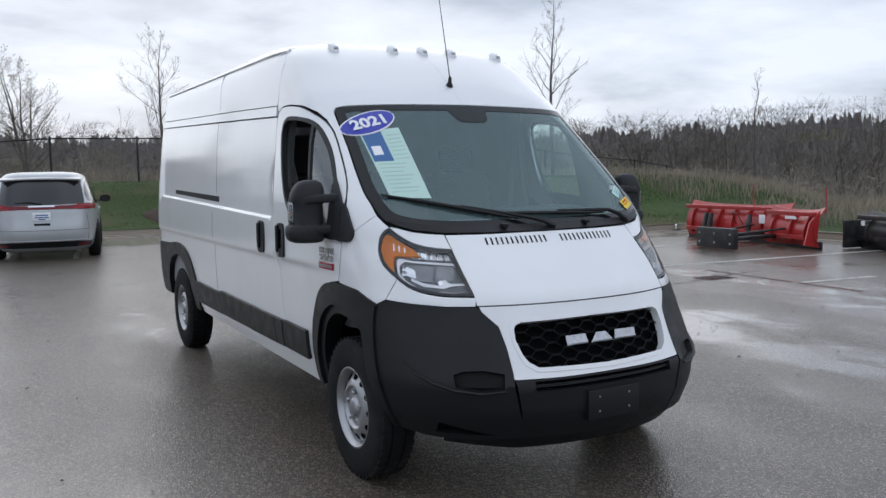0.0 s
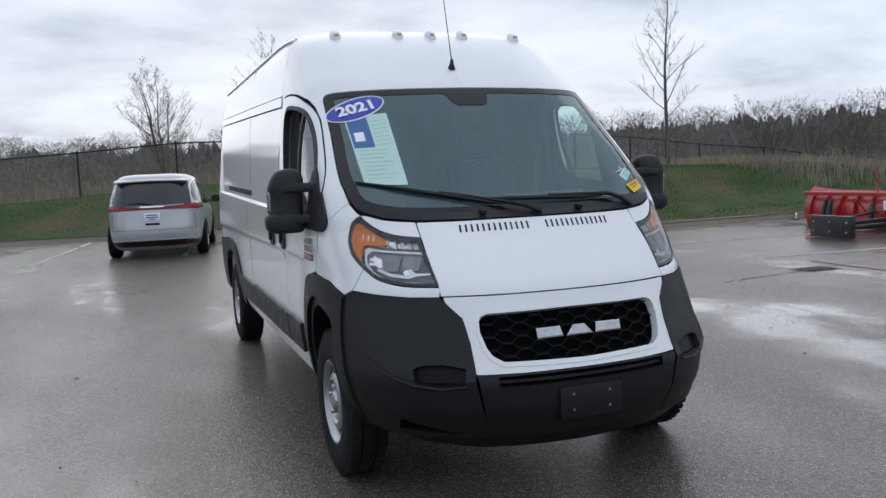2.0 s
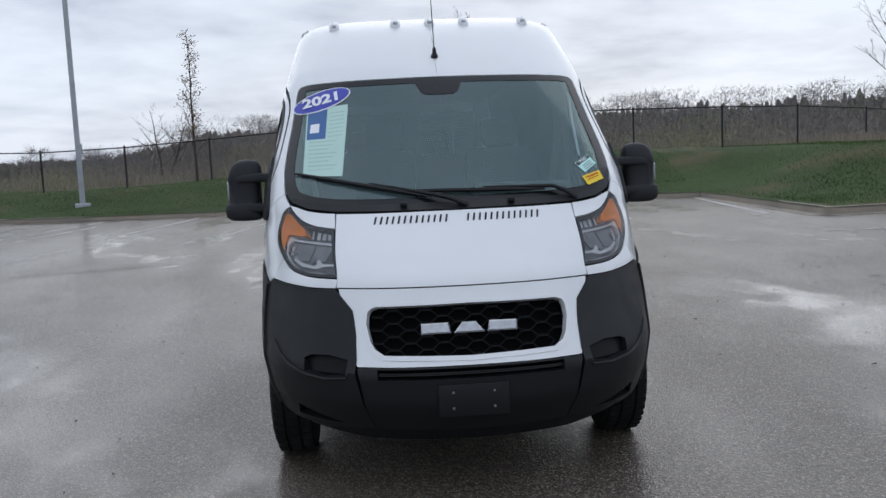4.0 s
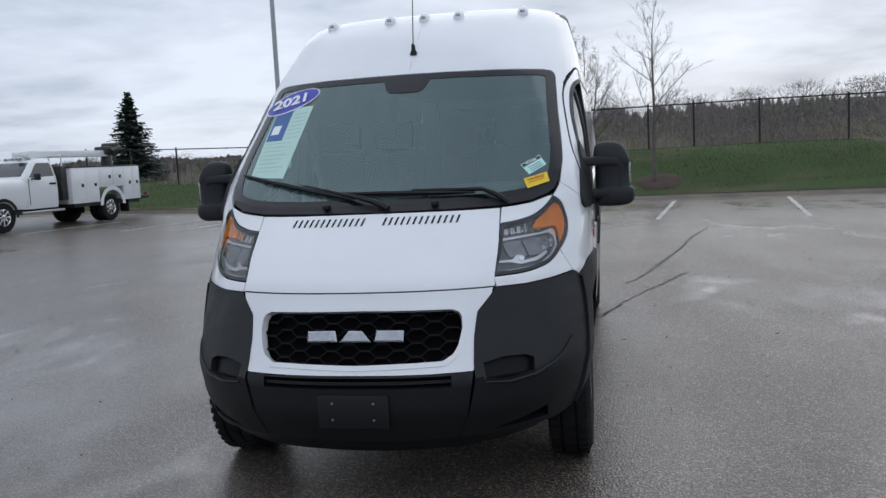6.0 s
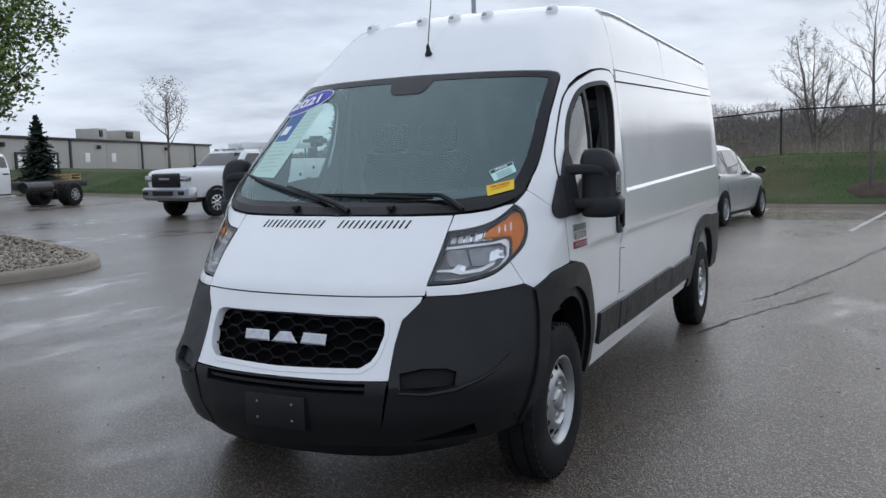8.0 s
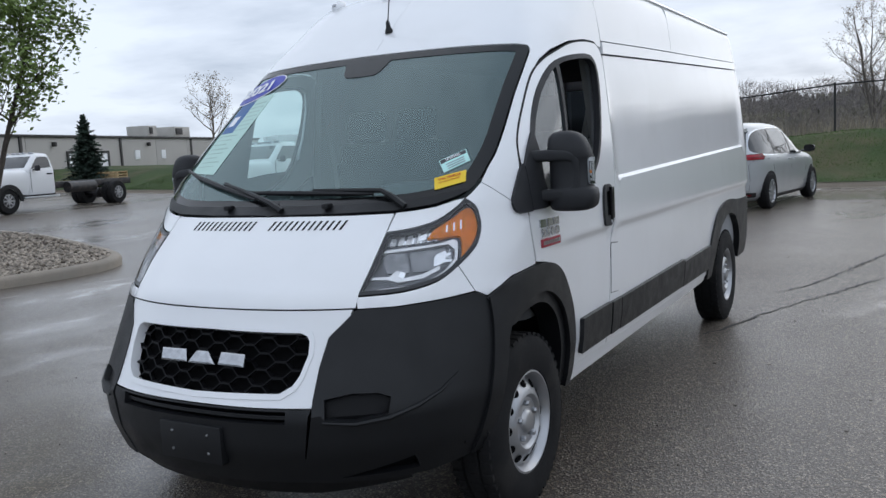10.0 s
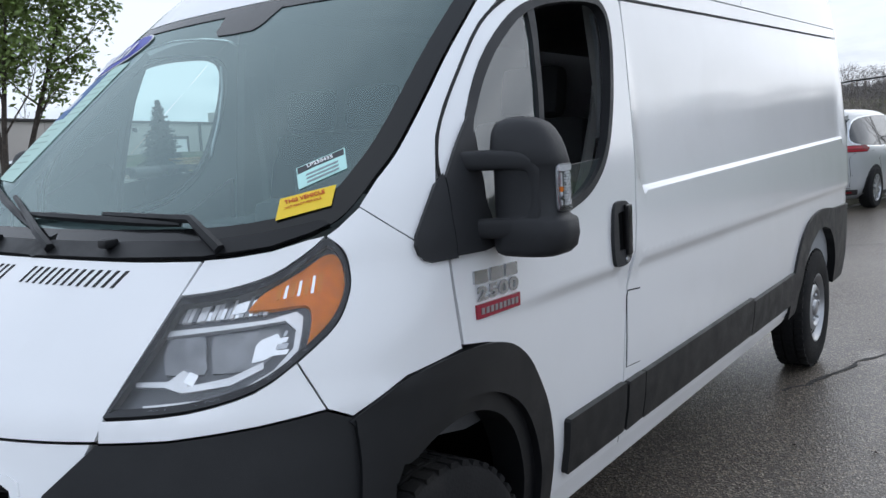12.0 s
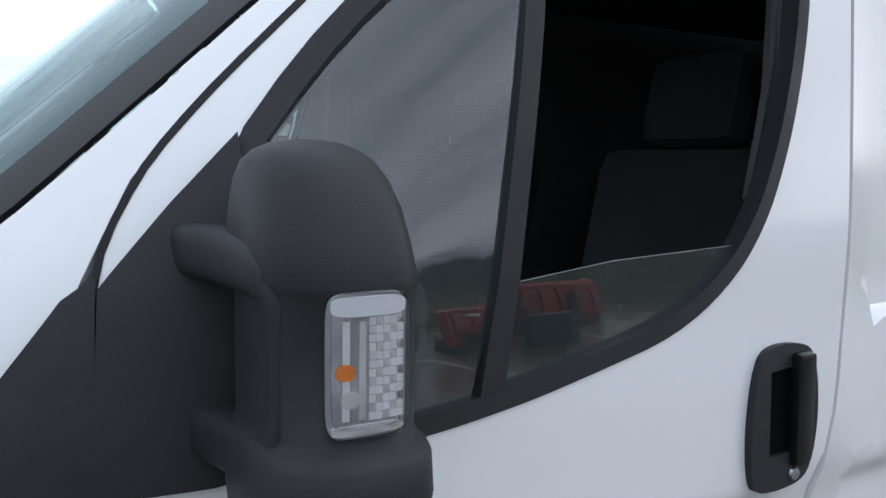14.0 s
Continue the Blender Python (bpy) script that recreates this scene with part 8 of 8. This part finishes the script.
turn = heading((-24.45, 20.1), (-23.65, 14.9))
chassis = thing("chassis_cab_truck", "white chassis cab truck with bare black frame", "truck", at=pose(-24.85, 14.95, lot_z(-24, 16), 0, 0, turn))
pickup_front(chassis, (white_truck, black_plastic), flare=True, long=-0.45)
pair_wheels(chassis, 0.0, radius=0.43, rim_mat=steel_silver)
pair_wheels(chassis, 5.1, True, 0.43, steel_silver)
for s in (1, -1):
    bm = bmesh.new()
    block(bm, s * 0.36, s * 0.45, 2.3, 6.4, 0.72, 0.95, 0.01)
    part("frame_rail", bm, steel_black, chassis)
for y in (3.2, 4.2, 5.7, 6.3):
    bm = bmesh.new()
    block(bm, -0.4, 0.4, y - 0.06, y + 0.06, 0.74, 0.92, 0.01)
    part("cross_member", bm, steel_black, chassis)
bm = bmesh.new()
tube(bm, [(0.62, 2.9, 0.74), (0.62, 4.2, 0.74)], 0.2, 14)
part("fuel_tank", bm, steel_black, chassis)
bm = bmesh.new()
tube(bm, [(-0.95, 5.1, 0.43), (0.95, 5.1, 0.43)], 0.09, 10)
lathe(bm, [(0.001, -0.2), (0.2, -0.1), (0.2, 0.1), (0.001, 0.2)], pose(0, 5.1, 0.43), 14)
part("rear_axle", bm, steel_black, chassis)

for nm, lab, at, mats in (("pickup_truck", "silver crew-cab pickup parked across the lot", pose(-30.5, 8.2, lot_z(-30, 8), 0, 0, 14), (silver_paint, dull_chrome)),
                          ("pickup_truck", "white crew-cab pickup parked across the lot", pose(-33.5, 2.2, lot_z(-33, 2), 0, 0, 14), (white_truck, dull_chrome))):
    pk = thing(nm, lab, "pickup", "pickups across the lot", at)
    pickup_front(pk, mats, long=0.75, crew=True)
    pair_wheels(pk, 0.0, radius=0.40)
    pair_wheels(pk, 3.75, radius=0.40)
    part("bed", hull([(0.62, 3.32, 5.15, 0.93), (0.80, 3.31, 5.18, 1.0), (1.30, 3.31, 5.18, 1.0), (1.40, 3.33, 5.16, 0.96)], 10.0), mats[0], pk)
    bm = bmesh.new()
    block(bm, -0.95, 0.95, 5.10, 5.32, 0.55, 0.75, 0.03)
    part("rear_bumper", bm, mats[1], pk)
suv = thing("suv", "dark grey sport utility car parked across the lot", "car", at=pose(-29.2, 13.0, lot_z(-29, 13), 0, 0, 10))
grey_paint = material("grey_car_paint", (0.045, 0.047, 0.05), 0.3, metal=0.4, vary=0.06, coat=0.6)
part("body", hull([(0.25, -2.2, 2.2, 0.86), (0.40, -2.35, 2.32, 0.93), (0.75, -2.36, 2.33, 0.95), (1.0, -2.1, 2.30, 0.93), (1.08, -1.6, 2.25, 0.90)], 5.0), grey_paint, suv)
part("cabin", hull([(1.06, -1.2, 2.2, 0.87), (1.35, -0.75, 2.1, 0.80), (1.60, -0.3, 1.95, 0.70)], 6.0), dark_glass, suv)
part("roof", hull([(1.58, -0.35, 2.0, 0.72), (1.66, -0.1, 1.95, 0.66), (1.70, 0.3, 1.6, 0.4)], 5.0), grey_paint, suv)
for y in (-1.4, 1.45):
    pair_wheels(suv, y, radius=0.36, rim_mat=dull_chrome)

# ---- snow plows on the lot ----
def plow(root, half, tall, curve, mat, ribs, sweep=0.0, rods=()):
    """A curved mouldboard that faces -y, with ribs behind, a frame, a cutting edge and markers."""
    prof = [(curve * math.sin(math.pi * f) * 1.0 - 0.18 * f * f, tall * f) for f in np.linspace(0, 1, 11)]
    bm = bmesh.new()
    cols = np.linspace(-half, half, 13)
    grid = [[bm.verts.new((x, d + sweep * abs(x), z + 0.05 + 0.10 * tall * (abs(x) / half) ** 3 * (z / tall))) for d, z in prof] for x in cols]
    back_grid = [[bm.verts.new((v.co.x, v.co.y + 0.03, v.co.z)) for v in col] for col in grid]
    for a, b, c, d in zip(grid, grid[1:], back_grid, back_grid[1:]):
        for k in range(len(prof) - 1):
            bm.faces.new((a[k], b[k], b[k + 1], a[k + 1]))
            bm.faces.new((c[k], c[k + 1], d[k + 1], d[k]))
        bm.faces.new((a[-1], b[-1], d[-1], c[-1]))
        bm.faces.new((a[0], c[0], d[0], b[0]))
    for col, bc in ((grid[0], back_grid[0]), (grid[-1], back_grid[-1])):
        for k in range(len(prof) - 1):
            bm.faces.new((col[k], col[k + 1], bc[k + 1], bc[k]))
    part("mouldboard", bm, mat, root)
    for k in range(ribs):
        x = -half + 2 * half * (k + 0.5) / ribs
        bm = bmesh.new()
        loft(bm, [[(x + dx, d + sweep * abs(x) + dy, z + 0.05) for dx, dy in ((-0.02, 0.03), (0.02, 0.03), (0.02, 0.11), (-0.02, 0.11))] for d, z in prof[1:-1]])
        part("rib", bm, mat, root)
    for z in (0.18, tall - 0.06):
        bm = bmesh.new()
        block(bm, -half + 0.05, half - 0.05, 0.08 + sweep * half * 0.4, 0.17 + sweep * half * 0.4, z, z + 0.09, 0.012)
        part("cross_bar", bm, mat, root)
    bm = bmesh.new()
    block(bm, -half, half, -0.03 + sweep * half * 0.3, 0.02 + sweep * half * 0.3, 0.0, 0.16, 0.006)
    part("cutting_edge", bm, steel_black, root)
    for x in rods:
        bm = bmesh.new()
        tube(bm, [(x, -0.1, tall), (x + 0.03, -0.12, tall + 0.55)], [0.02, 0.012], 6)
        part("marker_rod", bm, mat, root)


big_plow = thing("snow_plow", "red winged snow plow with black lift frame on the lot", "snow plow", at=pose(12.12, 10.12, 0, 0, 0, 86) @ Matrix.Scale(0.93, 4))
plow(big_plow, 1.6, 0.78, 0.10, plow_red, 7, rods=(-0.45,))
wing = new("wing")
wing.parent, wing.matrix_basis = big_plow, pose(-2.12, 0.36, 0, 0, 0, -9)
plow(wing, 0.80, 0.74, 0.14, plow_red, 3, 0.10, rods=(-0.76,))
bm = bmesh.new()
loft(bm, [[(-0.78 + dx, y, z) for dx, (y, z) in zip((0, 0, 0, 0), ((0.12, 0.05), (0.42, 0.10), (0.30, 0.55), (0.05, 0.80)))], [(-0.74, y, z) for y, z in ((0.12, 0.05), (0.42, 0.10), (0.30, 0.55), (0.05, 0.80))]])
part("wing_plate", bm, plow_red, wing)
bm = bmesh.new()
block(bm, -2.08, -0.98, 1.95, 2.08, 0.02, 0.45, 0.02)
frame_ob = part("lift_frame", bm, steel_black, big_plow, "black lift frame with bolted plates")
for x in (-1.98, -1.53, -1.08):
    for z in (0.14, 0.33):
        bm = bmesh.new()
        lathe(bm, [(0.025, 0.0), (0.025, 0.012), (0.001, 0.014)], pose(x, 2.08, z, 0, 0, 90), 8)
        part("bolt", bm, dull_chrome, frame_ob)
for x in (-1.75, -1.02):
    bm = bmesh.new()
    tube(bm, [(x, 1.98, 0.2), (x * 0.85 - 0.15, 0.2, 0.22)], 0.05, 8)
    part("frame_arm", bm, steel_black, big_plow)
for x0, x1 in ((-1.15, -0.75), (-1.75, -1.95)):
    bm = bmesh.new()
    tube(bm, [(x0, 1.9, 0.30), (x1, 0.2, 0.40)], [0.032, 0.022], 8)
    part("ram", bm, steel_black, big_plow)
for x, lean in ((0.72, 0.0), (0.55, 0.0), (-0.70, 0.02), (-1.62, -0.06), (-1.92, -0.06)):
    bm = bmesh.new()
    tube(bm, [(x + lean, 0.24, 0.62), (x, 0.30, 0.42), (x - lean, 0.34, 0.20)], [0.05, 0.065, 0.05], 8)
    part("spring", bm, steel_black, big_plow)
bm = bmesh.new()
block(bm, -1.10, -0.92, 0.20, 0.21, 0.44, 0.64, 0.003)
part("decal", bm, ink_white, big_plow)
bm = bmesh.new()
block(bm, -1.40, -1.30, 0.20, 0.21, 0.48, 0.66, 0.003)
part("decal", bm, ink_white, big_plow)
bm = bmesh.new()
block(bm, -0.25, 0.10, 0.20, 0.212, 0.60, 0.66, 0.003)
part("decal", bm, ink_white, wing)
bm = bmesh.new()
tube(bm, [(-0.20, 0.2, 0.40), (-0.28, 0.4, 0.68), (-0.45, 0.42, 0.66), (-0.52, 0.3, 0.40)], 0.012, 6)
part("hose", bm, steel_black, big_plow)
dark_plow = thing("snow_plow", "black box snow pusher standing on the lot", "snow plow", at=pose(12.0, 6.05, 0, 0, 0, 74) @ Matrix.Scale(0.94, 4))
plow(dark_plow, 1.3, 0.66, 0.14, steel_black, 4)
for x in (-1.3, 1.3):
    bm = bmesh.new()
    block(bm, x - 0.02, x + 0.02, -0.30, 0.45, 0.02, 0.58, 0.015)
    part("side_plate", bm, steel_black, dark_plow)
bm = bmesh.new()
block(bm, 0.98, 1.08, 0.20, 0.212, 0.48, 0.58, 0.003)
part("decal", bm, ink_white, dark_plow)

# ---- lamp pole ----
z = land_z(-10.3, 25.6)
pole = thing("lamp_pole", "tall square grey steel parking lot lamp pole", "lamp pole", at=pose(-10.3, 25.6, z - 0.05, 0, 0, 20))
bm = bmesh.new()
loft(bm, [[(r * a, r * b, zz) for a, b in ((-1, -1), (1, -1), (1, 1), (-1, 1))] for r, zz in ((0.085, 0.1), (0.075, 9.5))])
part("shaft", bm, galvanised, pole)
bm = bmesh.new()
block(bm, -0.24, 0.24, -0.24, 0.24, -0.1, 0.12, 0.02)
part("base_cover", bm, galvanised, pole)
bm = bmesh.new()
block(bm, 0.08, 0.14, -0.07, 0.07, 1.75, 2.1, 0.02)
part("junction_box", bm, galvanised, pole)
bm = bmesh.new()
block(bm, -0.9, 0.9, -0.03, 0.03, 9.4, 9.48, 0.01)
part("cross_arm", bm, galvanised, pole)
for s in (1, -1):
    bm = bmesh.new()
    block(bm, s * 0.55, s * 1.25, -0.2, 0.2, 9.36, 9.46, 0.03)
    part("lamp_head", bm, galvanised, pole)

far_pole = copy_thing(pole, pose(-30.5, 9.1, lot_z(-30, 9), 0, 0, 35))
tagged(far_pole, group="lamp poles")
tagged(pole, group="lamp poles")

# ---- building across the lot ----
A, B = Vector((-37.0, 6.0, 0)), Vector((-58.2, 66.0, 0))
along = (B - A).normalized()
out = Vector((-along.y, along.x, 0)) * -1
if out.x < 0:
    out = -out
origin = Matrix((( along.x, out.x, 0, A.x), (along.y, out.y, 0, A.y), (0, 0, 1, 0), (0, 0, 0, 1)))
hall = thing("warehouse", "long low tan metal warehouse with dark trim", "building", at=origin)
LONG, TALL, BASE = (B - A).length, 3.8, 0.3
n = 12
for k in range(3, n):
    bm = bmesh.new()
    block(bm, LONG * k / n + 0.02, LONG * (k + 1) / n - 0.02, -18, 0, -0.5, TALL, 0.02)
    part("wall", bm, wall_tan, hall)
    if k > 7:
        continue
    bm = bmesh.new()
    block(bm, 26.0 + 11.2 * (k - 4) - 0.12, 26.0 + 11.2 * (k - 4) + 0.12, -0.05, 0.09, 0.0, TALL, 0.01)
    part("downpipe", bm, wall_trim, hall)
    bm = bmesh.new()
    x = 29.2 + 11.9 * (k - 4)
    block(bm, x - 0.12, x + 0.12, 0.0, 0.28, 3.2, 3.5, 0.06)
    part("wall_lamp", bm, wall_trim, hall)
bm = bmesh.new()
block(bm, LONG / 4 - 0.2, LONG + 0.2, -18.2, 0.14, TALL, TALL + 0.16, 0.02)
part("roof_edge", bm, wall_trim, hall)
bm = bmesh.new()
block(bm, LONG / 4, LONG, -18, 0.06, -0.5, 0.95, 0.02)
part("plinth", bm, material("brick_plinth", (0.16, 0.06, 0.045), 0.85, vary=0.2, size=2.0, grain=0.3, grain_size=8), hall)
for f in (33.05 / LONG,):
    bm = bmesh.new()
    block(bm, LONG * f - 2.3, LONG * f + 2.3, -0.1, 0.05, 0.3, 2.72, 0.01)
    d = part("overhead_door", bm, ink_white, hall, "white overhead door")
    bm = bmesh.new()
    for x0, x1, z0, z1 in ((-2.5, -2.3, 0.3, 2.72), (2.3, 2.5, 0.3, 2.72), (-2.5, 2.5, 2.72, 2.9)):
        block(bm, LONG * f + x0, LONG * f + x1, 0.0, 0.10, z0, z1)
    part("door_frame", bm, wall_trim, d)
for x in (39.5, 43.5):
    bm = bmesh.new()
    block(bm, x - 0.35, x + 0.35, 0.0, 0.05, 2.2, 2.9, 0.01)
    part("wall_sign", bm, ink_white, hall)
for x, w in ((47.6, 1.5), (53.0, 3.0)):
    bm = bmesh.new()
    block(bm, x - w / 2, x + w / 2, -5, -3, TALL + 0.15, TALL + 1.3, 0.04)
    unit = part("roof_unit", bm, unit_mat, hall, "tan rooftop air unit")
    bm = bmesh.new()
    block(bm, x - w / 2 + 0.2, x - 0.1, -3.0, -2.9, TALL + 0.6, TALL + 1.15, 0.01)
    part("unit_grille", bm, wall_trim, unit)
# dark red brick building beyond the warehouse's end
brick_hall = thing("brick_building", "low dark red brick building with a pale band", "building", at=pose(-47.1, 13.6, 0, 0, 0, 19.4))
red_brick = material("dark_red_brick", (0.10, 0.035, 0.028), 0.9, vary=0.2, size=1.5, grain=0.4, grain_size=7)
for nm, dims, mat in (("wall", (-5, 5, -4.5, 4.5, -0.5, 2.30, 0.02), red_brick), ("stone_band", (-5, 5.06, -4.56, 4.56, 2.30, 2.42, 0.02), wall_tan), ("parapet", (-5, 5, -4.5, 4.5, 2.42, 2.98, 0.02), red_brick), ("coping", (-5.1, 5.1, -4.6, 4.6, 2.98, 3.06, 0.02), wall_tan)):
    bm = bmesh.new()
    block(bm, *dims)
    part(nm, bm, mat, brick_hall)
for k in range(3):
    bm = bmesh.new()
    block(bm, 4.95, 5.04, -3.9 + 2.9 * k, -2.1 + 2.9 * k, 0.95, 2.0, 0.01)
    part("window", bm, black_gloss, brick_hall)
office = thing("office_building", "low pale grey building with dark windows", "building", at=pose(-45.0, -2.0, 0, 0, 0, 10))
for nm, dims, mat in (("wall", (-6, 6, -8, 8, -0.5, 3.8, 0.03), wall_tan), ("roof_edge", (-6.1, 6.1, -8.1, 8.1, 3.8, 3.98, 0.02), wall_trim), ("roof_unit", (2, 4, 3, 5, 3.98, 4.6, 0.04), unit_mat)):
    bm = bmesh.new()
    block(bm, *dims)
    part(nm, bm, mat, office)
for k in range(5):
    bm = bmesh.new()
    block(bm, 5.95, 6.04, -7.2 + 3.0 * k, -5.4 + 3.0 * k, 1.2, 2.6, 0.01)
    part("window", bm, black_gloss, office)
pallet = thing("pallet", "stack of light wooden pallets by the building", "pallet", at=Matrix.Translation((-34.5, 27.9, land_z(-34.5, 27.9))) @ pose(0, 0, 0, 0, 0, 20))
for k in range(5):
    bm = bmesh.new()
    for j in range(5):
        block(bm, -0.6 + 0.27 * j, -0.44 + 0.27 * j, -0.5, 0.5, 0.14 * k + 0.08, 0.14 * k + 0.12)
    block(bm, -0.6, 0.64, -0.5, -0.4, 0.14 * k, 0.14 * k + 0.08)
    block(bm, -0.6, 0.64, 0.4, 0.5, 0.14 * k, 0.14 * k + 0.08)
    part("pallet_deck", bm, wood_pallet, pallet)
